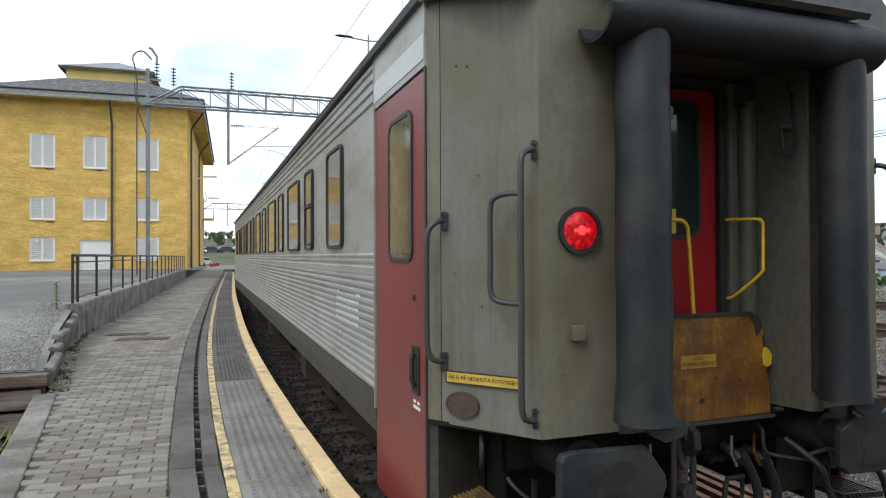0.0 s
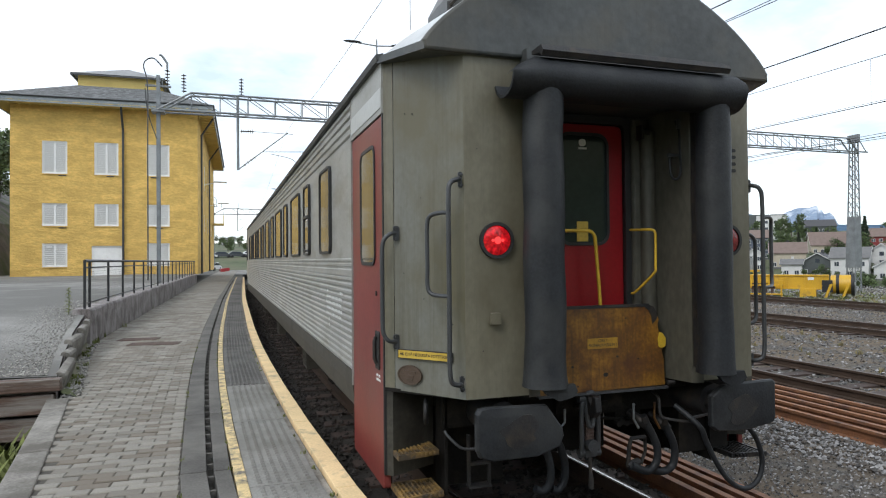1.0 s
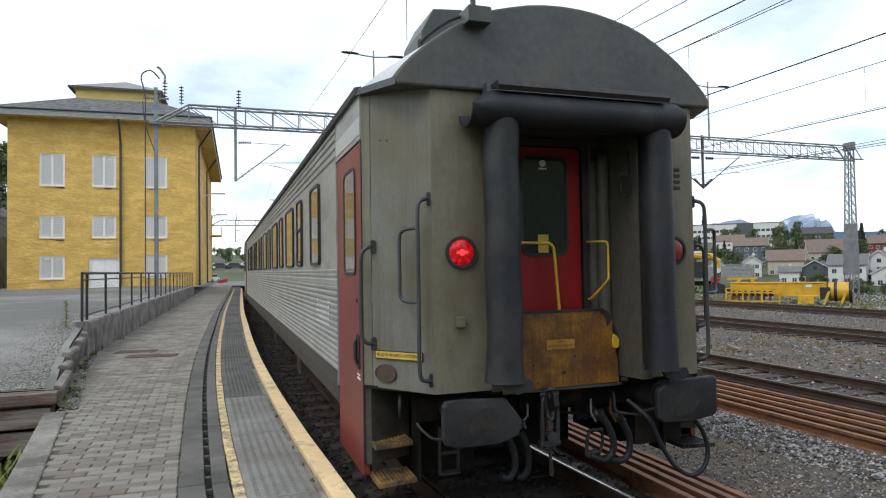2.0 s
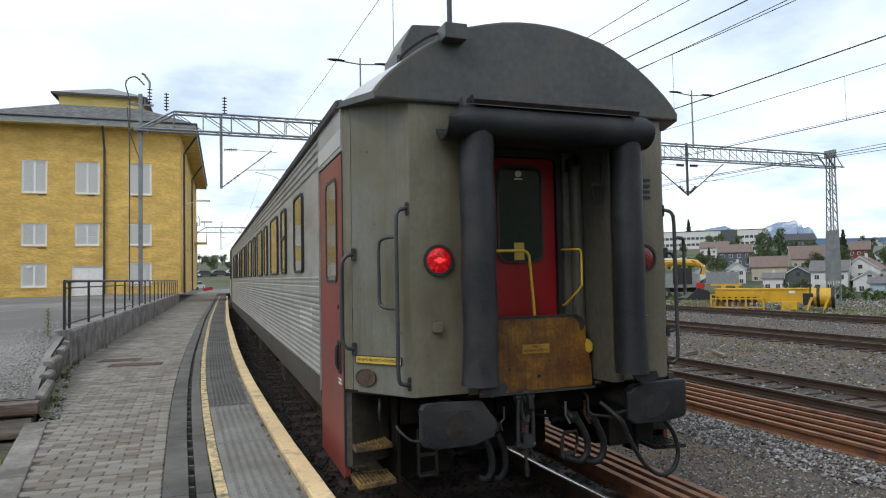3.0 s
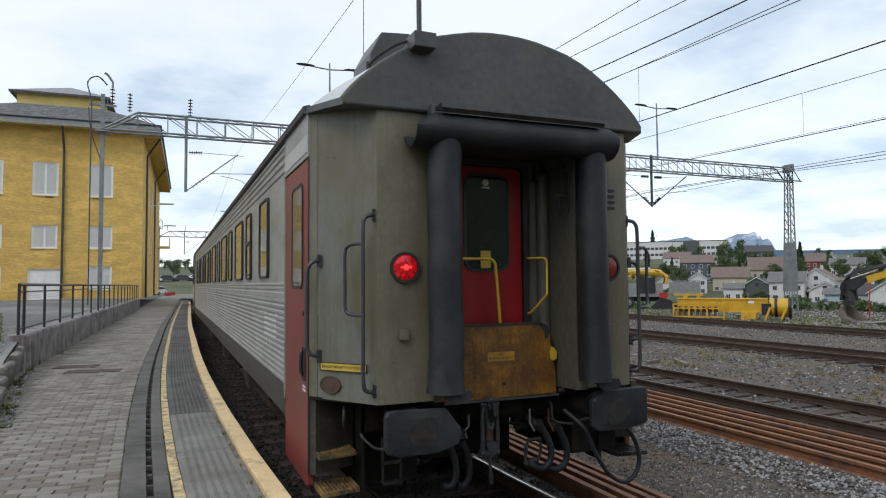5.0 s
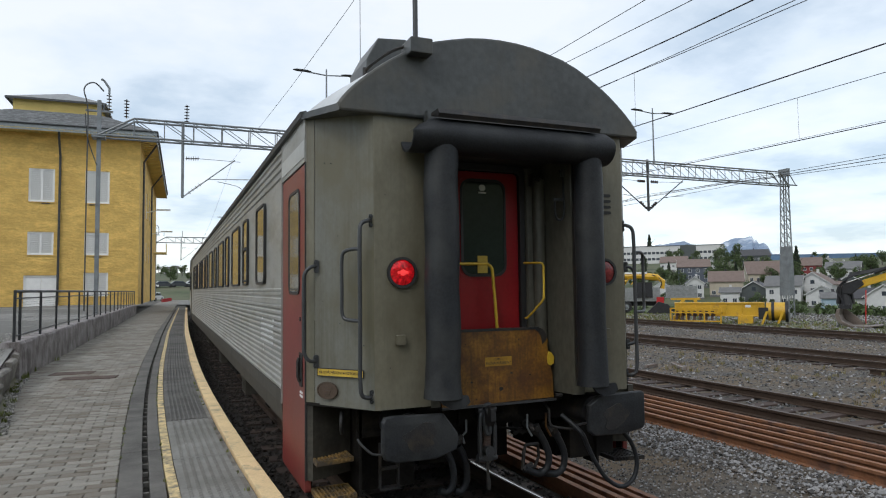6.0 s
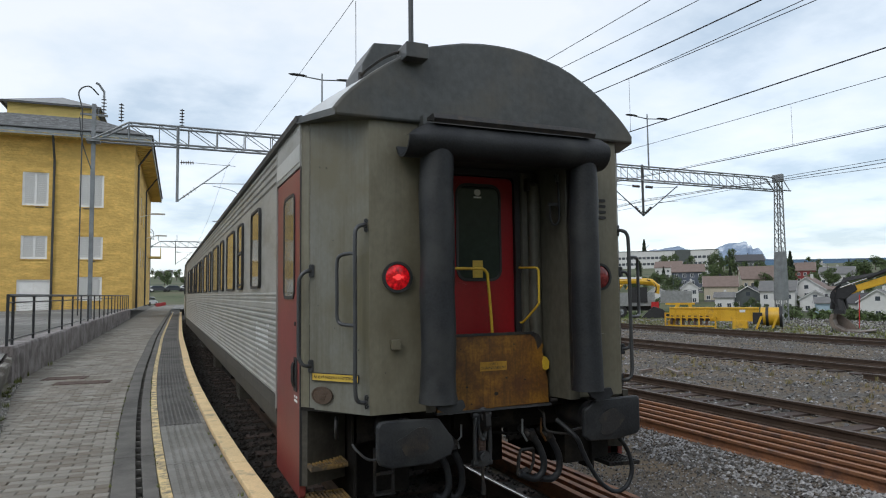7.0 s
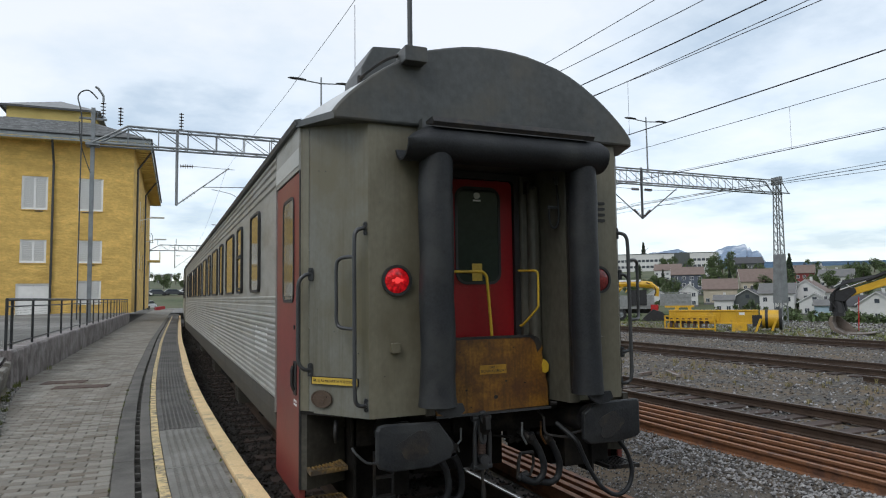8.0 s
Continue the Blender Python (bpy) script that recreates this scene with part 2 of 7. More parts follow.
# distance haze is painted into the next two base colours
FAR_WOOD = mat("forest_haze_in_colour", (0.046, 0.092, 0.155), 1.0, 0, 0.35, 0.006, 0.05, 0.1)
MOUNTAIN = mat("rock_and_snow_haze_in_colour", (0.185, 0.245, 0.335), 1.0, 0, 0.22, 0.004, 0.05, 0.3, (0.62, 0.67, 0.74), 0.625, 0.011)


# ================= mesh helpers =================
class Geo:
    """Vertices and faces of one mesh."""

    def __init__(self):
        self.v, self.f = [], []

    def add(self, verts, faces):
        k = len(self.v)
        self.v += [tuple(p) for p in verts]
        self.f += [tuple(i + k for i in q) for q in faces]
        return self

    def box(self, x0, x1, y0, y1, z0, z1, m=None):
        vs = [Vector((x, y, z)) for x in (x0, x1) for y in (y0, y1) for z in (z0, z1)]
        if m:
            vs = [m @ p for p in vs]
        return self.add(vs, [(0, 1, 3, 2), (4, 6, 7, 5), (0, 4, 5, 1), (2, 3, 7, 6), (0, 2, 6, 4), (1, 5, 7, 3)])

    def prism(self, poly, a, b, axis="y", m=None):
        """A closed outline of (u, w) pushed from a to b along an axis."""
        def at(u, w, d):
            p = Vector({"y": (u, d, w), "x": (d, u, w), "z": (u, w, d)}[axis])
            return m @ p if m else p
        n = len(poly)
        vs = [at(u, w, a) for u, w in poly] + [at(u, w, b) for u, w in poly]
        fs = [(i, (i + 1) % n, (i + 1) % n + n, i + n) for i in range(n)]
        return self.add(vs, fs + [tuple(range(n))[::-1], tuple(range(n, 2 * n))])

    def strip(self, sections, closed=False):
        """A skin through sections with equal counts of points."""
        n = len(sections[0])
        vs = [p for sec in sections for p in sec]
        fs = []
        for j in range(len(sections) - 1):
            for i in range(n if closed else n - 1):
                k = (i + 1) % n
                fs.append((j * n + i, j * n + k, (j + 1) * n + k, (j + 1) * n + i))
        return self.add(vs, fs)

    def tube(self, path, r, sides=10, caps=True):
        path = [Vector(p) for p in path]
        secs = []
        side = None
        for i, p in enumerate(path):
            d = (path[min(i + 1, len(path) - 1)] - path[max(i - 1, 0)]).normalized()
            if side is None:
                side = d.cross(Vector((0, 0, 1)) if abs(d.z) < 0.9 else Vector((1, 0, 0))).normalized()
            side = (side - d * side.dot(d)).normalized()
            up = d.cross(side)
            rr = r[i] if isinstance(r, (list, tuple)) else r
            secs.append([p + side * rr * math.cos(2 * math.pi * k / sides) + up * rr * math.sin(2 * math.pi * k / sides) for k in range(sides)])
        k0 = len(self.v)
        self.strip(secs, True)
        if caps:
            n = len(path)
            self.f.append(tuple(k0 + i for i in range(sides))[::-1])
            self.f.append(tuple(k0 + (n - 1) * sides + i for i in range(sides)))
        return self

    def mesh(self, name, material, smooth=False, weld=False):
        me = bpy.data.meshes.new(name)
        me.from_pydata(self.v, [], self.f)
        me.materials.append(material)
        bm = bmesh.new()
        bm.from_mesh(me)
        if weld:
            bmesh.ops.remove_doubles(bm, verts=bm.verts, dist=0.0005)
        bmesh.ops.recalc_face_normals(bm, faces=bm.faces)
        bm.to_mesh(me)
        bm.free()
        if smooth:
            me.polygons.foreach_set("use_smooth", [True] * len(me.polygons))
            me.set_sharp_from_angle(angle=radians(40))
        return me


def part(name, geo, material, parent=None, label="", smooth=False, bevel=0.0):
    ob = new(name, geo.mesh(name, material, smooth, name == "wall") if isinstance(geo, Geo) else geo)
    if parent:
        ob.parent = parent
    if label:
        ob["label"] = label
    if bevel:
        bv = ob.modifiers.new("bevel", "BEVEL")
        bv.width, bv.segments, bv.limit_method, bv.angle_limit = bevel, 2, "ANGLE", radians(50)
    return ob


def base(name, m, label, category, group="", kind=""):
    ob = new(name)
    ob.matrix_world = m
    return tagged(ob, label, category, group, kind)


def structure(name, geo, material, label, category, smooth=False):
    return tagged(part(name, geo, material, None, "", smooth), label, category, kind="structure")


def arc(cx, cy, r, a0, a1, n):
    return [(cx + r * math.cos(radians(a0 + (a1 - a0) * i / n)), cy + r * math.sin(radians(a0 + (a1 - a0) * i / n))) for i in range(n + 1)]


def rounded(x0, x1, z0, z1, r, n=5):
    return (arc(x1 - r, z1 - r, r, 0, 90, n) + arc(x0 + r, z1 - r, r, 90, 180, n)
            + arc(x0 + r, z0 + r, r, 180, 270, n) + arc(x1 - r, z0 + r, r, 270, 360, n))


def smooth_path(points, n=6):
    """A soft curve through points."""
    ps = [Vector(p) for p in points]
    out = []
    for i in range(len(ps) - 1):
        a, b, c, d = ps[max(i - 1, 0)], ps[i], ps[i + 1], ps[min(i + 2, len(ps) - 1)]
        for k in range(n):
            t = k / n
            out.append(0.5 * ((2 * b) + (c - a) * t + (2 * a - 5 * b + 4 * c - d) * t * t + (3 * b - a - 3 * c + d) * t ** 3))
    return out + [ps[-1]]


def ring(geo, outer, inner, a, b, axis="y", m=None):
    """A frame between two outlines with equal counts of points."""
    def at(u, w, d):
        p = Vector({"y": (u, d, w), "x": (d, u, w), "z": (u, w, d)}[axis])
        return m @ p if m else p
    n = len(outer)
    vs = [at(*p, d) for d in (a, b) for o in (outer, inner) for p in o]
    fs = []
    for i in range(n):
        k = (i + 1) % n
        fs += [(i, k, n + k, n + i), (2 * n + i, 2 * n + k, 3 * n + k, 3 * n + i), (i, k, 2 * n + k, 2 * n + i), (n + i, n + k, 3 * n + k, 3 * n + i)]
    geo.add(vs, fs)
    return geo


def text(name, words, size, material, parent, m, label=""):
    cu = bpy.data.curves.new(name, "FONT")
    cu.body, cu.size, cu.align_x, cu.align_y, cu.extrude = words, size, "CENTER", "CENTER", 0.0006
    cu.materials.append(material)
    tmp = new(name, cu)
    me = bpy.data.meshes.new_from_object(tmp.evaluated_get(bpy.context.evaluated_depsgraph_get()))
    bpy.data.objects.remove(tmp)
    ob = new(name, me)
    ob.parent = parent
    ob.matrix_basis = m
    if label:
        ob["label"] = label
    return ob


# ================= ground, tracks, platform =================
EDGE = smooth_path([(-0.1, -18, 0), (-1.05, -8, 0), (-1.42, -4, 0), (-1.69, -0.6, 0), (-1.765, 0.6, 0), (-1.825, 2.3, 0), (-1.875, 4, 0), (-1.922, 7, 0),
                    (-1.92, 11, 0), (-1.87, 15, 0), (-1.76, 23, 0), (-1.45, 36, 0), (-1.20, 46, 0), (-0.3, 80, 0), (1.2, 130, 0)], 8)
EDGE_Y, EDGE_X = [p.y for p in EDGE], [p.x for p in EDGE]
PLAT = 0.50


def edge(y):
    return float(np.interp(y, EDGE_Y, EDGE_X))


def centre(y):
    """Middle of the track that the coach stands on."""
    return edge(y) + 1.83


def lift(x, y):
    """Height of the open land: flat yard, a dip towards the town, then the hillside; an unseen rise is added at the
    back.
    """
    d = math.hypot(x, y)
    town = float(np.interp(d, (0, 52, 75, 130, 165, 190, 260, 330, 500, 600, 900, 2400), (-0.25, -0.3, -2.5, -6, -6.2, -4.3, 1.5, 5.5, 17, 22, 30, 40)))
    ahead = float(np.interp(d, (0, 120, 160, 300, 600, 2400), (-0.25, -0.25, 3.0, 7, 18, 40)))
    f = min(1, max(0, (x - 30) / 14))
    h = f * town + (1 - f) * ahead
    # unseen rise behind the camera, added to darken reflections in the coach glass
    if y < -25:
        h += min(26, 0.55 * (-25 - y))
    return h


land = Geo()
gx = [-900, -400, -150, -60, -18, -6, 0, 8, 16, 24, 28, 32, 36, 40, 44, 48, 54, 60, 70, 80, 90, 100, 115, 130, 145, 160, 180, 200, 225, 250, 280, 320, 370, 430, 500, 600, 900, 2400]
gy = [-900, -200, -100, -60, -40, -25, -10, 0, 10, 20, 30, 40, 50, 60, 72, 85, 100, 115, 130, 145, 160, 180, 200, 225, 250, 280, 320, 370, 430, 500, 600, 1000, 2400]
land.strip([[(x, y, lift(x, y)) for x in gx] for y in gy])
hill = Geo()
hill.v = list(land.v)
far_face = [f for f in land.f if max(land.v[i][0] for i in f) > 54.5 or max(land.v[i][1] for i in f) > 115.5 or min(land.v[i][1] for i in f) < -30 or min(land.v[i][0] for i in f) < -70]
hill.f = far_face
gone = set(far_face)
land.f = [f for f in land.f if f not in gone]
structure("ground", land, EARTH, "dirt and rough grass beyond the tracks", "ground", True)
structure("hillside", hill, FIELD, "green hillside below and behind the town, plus an added unseen rise", "hillside", True)
# dark brown sheet over the bed, coloured for the shade under the coach
shade_bed = Geo()
shade_bed.strip([[(edge(y), y, -0.192), (centre(y) + 1.25, y, -0.192)] for y in (-18, -8, -2, 2, 6, 10, 15, 20, 26, 35, 60, 110)])
SHADE_BED = mat("shade_dark_ballast_bed", (0.030, 0.026, 0.023), 0.95, 0, 0.5, 7, 60, 1.0)
structure("ballast_dark", shade_bed, SHADE_BED, "dark brown ballast under the running track, shade painted in", "ballast")
bed = Geo()
bed.strip([[(x, y, -0.20) for x in (-2.4, 0, 3, 6, 9, 12, 15, 18, 21, 24.5, 26.5)] + [(28, y, -0.33)] for y in (-40, -20, 0, 20, 40, 80, 140, 300)])
structure("ballast", bed, BALLAST, "grey crushed stone ballast between the tracks", "ballast")

RAIL_PROFILE = [(-0.036, 0), (0.036, 0), (0.036, -0.035), (0.009, -0.045), (0.009, -0.13), (0.062, -0.145), (0.062, -0.158),
                (-0.062, -0.158), (-0.062, -0.145), (-0.009, -0.13), (-0.009, -0.045), (-0.036, -0.035)]


def rail(path, parent, name, material, head=None):
    """A rail along a list of (x, y, z) of its running top."""
    g = Geo()
    g.strip([[(x + u, y, z + w) for u, w in RAIL_PROFILE] for x, y, z in path], True)
    ob = part(name, g, material, parent)
    if head:
        h = Geo()
        h.strip([[(x - 0.020, y, z + 0.004), (x + 0.002, y, z + 0.004)] for x, y, z in path])
        part("rail_head", h, head, ob, "polished running surface")
    return ob


def track(name, mid, y0, y1, step, label, sleepers, head):
    t = base(name, Matrix(), label, "railway track", "tracks", "structure")
    ys = np.arange(y0, y1 + 0.01, step)
    for s in (-0.75, 0.75):
        rail([(mid(y) + s, float(y), 0.0) for y in ys], t, "rail", RAIL, head)
    g = Geo()
    g.box(-1.25, 1.25, -0.125, 0.125, -0.16, 0)
    me = g.mesh("sleeper", SLEEPER)
    y = y0 + 0.3
    k = 0
    while y < min(y1, sleepers):
        ob = part("sleeper", me, SLEEPER, t)
        ob.matrix_basis = pose(mid(y), y, -0.165 + 0.004 * math.sin(7 * y), 0, 0, random.uniform(-0.6, 0.6))
        y += 0.62
    return t


track("track_1", centre, -24.6, 130, 2.0, "worn running track under the coach with dark sleepers", 26, RAIL_TOP)
track("track_2", lambda y: 7.26 + 0.0, -24.6, 200, 4.0, "brown-railed siding track in grey ballast", 30, None)
track("track_3", lambda y: 15.1, -24.6, 240, 4.0, "brown-railed siding track in grey ballast", 36, None)
track("track_4", lambda y: 23.2, -24.6, 260, 4.0, "brown-railed siding track beside the storage yard", 36, None)
tagged(bpy.data.objects["track_1"], group="tracks")

# spare rails laid loose beside the track
for x0, n, y0, y1, z in ((4.72, 5, -4, 60, -0.045), (1.42, 4, -6, 46, -0.045)):
    for i in range(n):
        x = x0 + 0.30 * i if n == 5 else x0 + 0.155 * i
        r = rail([(x + 0.02 * math.sin(0.25 * y + i), y, z) for y in np.arange(y0 + 0.3 * i, y1 - 0.7 * i, 3.0)], None, "spare_rail", RUST)
        tagged(r, "long rusty orange spare rail lying on the ballast", "rail", "spare rails")


def stones(name, count, spot, size, material, label):
    """Crushed stone: many small uneven lumps on the ground."""
    g = Geo()
    rng = np.random.default_rng(5 + count)
    for _ in range(count):
        x, y, z = spot(rng)
        s = size * rng.uniform(0.6, 1.35)
        a = rng.uniform(0, 6.28)
        pts = []
        for k, (u, v, w) in enumerate(((1, 0, 0), (-1, 0, 0), (0, 1, 0), (0, -1, 0), (0, 0, 1), (0, 0, -1))):
            f = s * rng.uniform(0.6, 1.15)
            pts.append((x + f * (u * math.cos(a) - v * math.sin(a)) + 0.3 * f * w, y + f * (u * math.sin(a) + v * math.cos(a)), z + f * (0.75 * w + 0.25 * u)))
        g.add(pts, [(0, 2, 4), (2, 1, 4), (1, 3, 4), (3, 0, 4), (2, 0, 5), (1, 2, 5), (3, 1, 5), (0, 3, 5)])
    me = bpy.data.meshes.new(name)
    me.from_pydata(g.v, [], g.f)
    me.materials.append(material)
    return tagged(new(name, me), label, "ballast stones", kind="stuff")


def near_gap(rng):
    y = rng.uniform(-1, 26) if rng.random() < 0.8 else rng.uniform(26, 60)
    x = rng.uniform(edge(y) + 0.05, centre(y) + 1.25)
    return x, y, -0.158 + rng.uniform(-0.02, 0.015)


def between(rng):
    y = -3 + 26 * rng.random() ** 1.9
    return rng.uniform(1.9, 6.3), y, -0.19 + rng.uniform(-0.02, 0.015)


def yard_far(rng):
    y = -3 + 42 * rng.random() ** 1.3
    return 6.2 + 19 * rng.random() ** 1.25, y, -0.19 + rng.uniform(-0.02, 0.02)


stones("ballast_stones", 14000, near_gap, 0.030, STONE_DARK, "dark brown crushed stones beside the platform, shade painted in")
stones("ballast_stones", 52000, between, 0.0155, STONE, "loose grey crushed stones between the tracks")
def rail_strip(rng):
    y = -3 + 24 * rng.random() ** 1.6
    return 4.55 - 1.1 * rng.random() ** 1.5 * (0.7 + 0.3 * math.sin(0.9 * y)), y, -0.185 + rng.uniform(-0.02, 0.02)


stones("ballast_stones", 9000, rail_strip, 0.030, STONE, "coarse grey crushed stones along the spare rails")
stones("ballast_stones", 34000, yard_far, 0.036, STONE, "loose grey crushed stones on the sidings")


def band(off0, off1, z0, z1, y0=-8, y1=110, step=1.0):
    """A long piece that follows the platform edge, from off0 to off1 metres inward."""
    g = Geo()
    ys = [y0 + step * i for i in range(int((y1 - y0) / step) + 1)]
    g.strip([[(edge(y) - off0, y, z0), (edge(y) - off0, y, z1), (edge(y) - off1, y, z1), (edge(y) - off1, y, z0)] for y in ys], True)
    return g


def base_sheet(y0, y1, step):
    g = Geo()
    ys = [y0 + step * i for i in range(int((y1 - y0) / step) + 1)]
    secs = []
    for v in ys:
        inner = left(v) - (0.0 if v < 3.8 else 0.75 if v < 9 else 0.06 if v < 45 else 1.6)
        secs.append([(edge(v) - 0.16, v, -0.3), (edge(v) - 0.16, v, PLAT - 0.12), (edge(v) - 1.10, v, PLAT - 0.12), (edge(v) - 1.10, v, PLAT - 0.010), (inner, v, PLAT - 0.010), (inner, v, -0.3)])
    g.strip(secs, True)
    g.f += [(5, 4, 3, 2, 1, 0), tuple(len(g.v) - 6 + i for i in range(6))]
    return g


LEFT = smooth_path([(-2.4, -18, 0), (-3.2, -5, 0), (-3.55, -1.5, 0), (-3.77, 0.18, 0), (-3.93, 1.42, 0), (-4.22, 3.55, 0), (-4.60, 6.2, 0), (-4.93, 9.0, 0), (-4.90, 12, 0),
                    (-4.80, 20, 0), (-4.5, 46, 0), (-4.2, 70, 0), (-3.4, 110, 0)], 6)


def left(y):
    return float(np.interp(y, [p.y for p in LEFT], [p.x for p in LEFT]))


structure("platform_base", base_sheet(-16.1, 3.7, 0.3), JOINT, "compacted base under the paved platform", "platform")
structure("platform_far", base_sheet(3.82, 110.82, 1.0), JOINT, "compacted base under the paved platform", "platform")
platform_edge = structure("platform_edge", Geo(), KERB, "cream-painted concrete platform edge", "platform edge")
# each piece of the row is 1.9 m long
y = -17.65
row = 0
while y < 60:
    y2 = y + 1.93
    for name, a, b, z, m in (("edge_stone", 0.0, 0.145, PLAT + 0.012, CREAM), ("footing", 0.15, 0.205, PLAT - 0.03, KERB),
                             ("yellow_line", 0.682, 0.762, PLAT + 0.004, WORN_LINE), ("slab", 0.769, 0.885, PLAT, SLAB), ("slab", 0.935, 1.115, PLAT, SLAB)):
        g = Geo()
        q = y + (0.7 if name == "slab" else 0)
        q2 = q + 1.93
        top = [(edge(v) - o, v, zz) for v in (q + 0.006, q2 - 0.006) for o, zz in ((a, -0.25 if name == "edge_stone" else z - 0.12), (a, z), (b, z), (b, z - 0.12))]
        g.strip([top[:4], top[4:]], True)
        g.f += [(3, 2, 1, 0), (4, 5, 6, 7)]
        part(name, g, m, platform_edge, bevel=0.006 if y < 8 else 0)
    g = Geo()
    a, b = 0.21, 0.677
    top = [(edge(v) - o, v, zz) for v in (y + 0.256, y2 + 0.244) for o, zz in ((a, PLAT - 0.1), (a, PLAT - 0.004), (b, PLAT - 0.004), (b, PLAT - 0.1))]
    g.strip([top[:4], top[4:]], True)
    g.f += [(3, 2, 1, 0), (4, 5, 6, 7)]
    dark = y > 2.5
    slab = part("tactile_slab", g, RIBBED if dark else TACTILE, platform_edge, "dark ribbed slab" if dark else "pale slab with raised warning bumps")
    if y < 22:
        g = Geo()
        if dark:                      # raised ribs along the platform
            for i in range(8):
                o = 0.25 + 0.05 * i
                g.strip([[(edge(v) - o - w, v, PLAT - 0.004 + h) for w, h in ((0, 0), (0.006, 0.011), (0.020, 0.011), (0.026, 0))] for v in (y + 0.28, y + 0.9, y + 1.5, y2 + 0.22)])
        else:                         # rows of short raised bars
            for i in range(6):
                for k in range(30):
                    v = y + 0.31 + 0.0625 * k
                    o = edge(v) - 0.265 - 0.067 * i
                    g.add([(o - 0.016, v - 0.014, PLAT - 0.005), (o + 0.016, v - 0.014, PLAT - 0.005), (o + 0.016, v + 0.014, PLAT - 0.005), (o - 0.016, v + 0.014, PLAT - 0.005),
                           (o - 0.010, v - 0.008, PLAT + 0.010), (o + 0.010, v - 0.008, PLAT + 0.010), (o + 0.010, v + 0.008, PLAT + 0.010), (o - 0.010, v + 0.008, PLAT + 0.010)],
                          [(4, 5, 6, 7), (0, 1, 5, 4), (1, 2, 6, 5), (2, 3, 7, 6), (3, 0, 4, 7)])
        part("bumps", g, RIBBED if dark else TACTILE, slab)
    y, row = y2, row + 1
# drainage slot between the slabs, with small bridges
g = Geo()
y = -15.78
while y < 30:
    o = edge(y)
    g.box(o - 0.933, o - 0.887, y, y + 0.035, PLAT - 0.06, PLAT - 0.02)
    y += 0.31
structure("drain_slot", g, SLAB, "narrow open drainage slot with concrete bridges", "drain")

# left border of the paving
kerb = structure("kerb", Geo(), KERB, "weathered concrete kerb stones along the paving", "kerb")
y = -16.2
while y < 3.6:
    g = Geo()
    q2 = min(y + 1.6, 3.7)
    sec = [[(left(v) - o, v, z) for o, z in ((0.0, 0.1), (0.0, PLAT + 0.015), (0.23, PLAT + 0.01), (0.23, -0.2))] for v in (y + 0.006, (y + q2) / 2, q2 - 0.006)]
    g.strip(sec, True)
    g.f += [(3, 2, 1, 0), (8, 9, 10, 11)]
    part("kerb_stone", g, KERB, kerb, bevel=0.015)
    y = q2

# ---- retaining wall and fence
WALL_A, WALL_B = Vector((-4.97, 9.05, 0)), Vector((-4.52, 45.5, 0))
YARD = 1.15
g = Geo()
n = 40
secs = []
for i in range(n + 1):
    p = WALL_A.lerp(WALL_B, i / n)
    w = 0.012 * math.sin(i * 2.1)
    secs.append([(p.x + w, p.y, 0.2), (p.x + w, p.y, YARD - 0.02), (p.x - 0.02, p.y, YARD + 0.02), (p.x - 0.30, p.y, YARD + 0.02), (p.x - 0.30, p.y, 0.2)])
g.strip(secs, True)
g.f += [tuple(range(5))[::-1], tuple(range(n * 5, n * 5 + 5))]
structure("wall_retaining", g, WALL_CONC, "low stained concrete retaining wall carrying the fence", "wall")

fence = base("fence", Matrix(), "black steel fence with mesh infill on the concrete wall", "fence")
fp = [WALL_A.lerp(WALL_B, t) + Vector((-0.12, 0, 0)) for t in [0.004, 0.016] + [0.016 + 0.0547 * i for i in range(1, 18)] + [0.998]]
for p in fp:
    g = Geo()
    g.box(p.x - 0.022, p.x + 0.022, p.y - 0.022, p.y + 0.022, YARD, YARD + 0.93)
    part("post", g, FENCE, fence)
for z, r in ((0.93, 0.028), (0.80, 0.014), (0.12, 0.014)):
    g = Geo()
    g.tube([(p.x, p.y, YARD + z) for p in (fp[0], fp[len(fp) // 2], fp[-1])], r, 8)
    part("handrail" if z > 0.9 else "mesh_rail", g, FENCE, fence)
g = Geo()
a, b = fp[0], fp[-1]
k = 0
L = (b - a).length
for i in range(int(L / 0.2)):
    p = a.lerp(b, i * 0.2 / L)
    g.add([(p.x, p.y - 0.0018, YARD + 0.12), (p.x, p.y + 0.0018, YARD + 0.12), (p.x, p.y + 0.0018, YARD + 0.8), (p.x, p.y - 0.0018, YARD + 0.8)], [(0, 1, 2, 3)])
for i in range(14):
    z = YARD + 0.12 + 0.05 * i
    g.add([(a.x, a.y, z - 0.0018), (b.x, b.y, z - 0.0018), (b.x, b.y, z + 0.0018), (a.x, a.y, z + 0.0018)], [(0, 1, 2, 3)])
part("wire_mesh", g, FENCE, fence)

# ---- upper yard in front of the building
g = Geo()
rows_ = []
for y, xr, z in ((3.85, -4.40, 0.74), (5.2, -4.62, 0.80), (7.0, -4.86, 0.93), (8.9, -5.05, 1.06), (10, -5.2, 1.10), (14, -5.15, 1.14), (25, -5.0, 1.15), (46, -4.8, 1.15), (60, -6, 1.15)):
    rows_.append([(xr, y, z), (xr - 0.5, y, z + 0.01), (xr - 1.2, y, z + 0.02), (xr - 3, y, z + 0.06), (-12, y, max(z, 1.1)), (-30, y, 1.15), (-80, y, 1.2)])
g.strip(rows_)
structure("yard", g, ASPHALT, "patched worn asphalt yard in front of the yellow building", "yard", True)
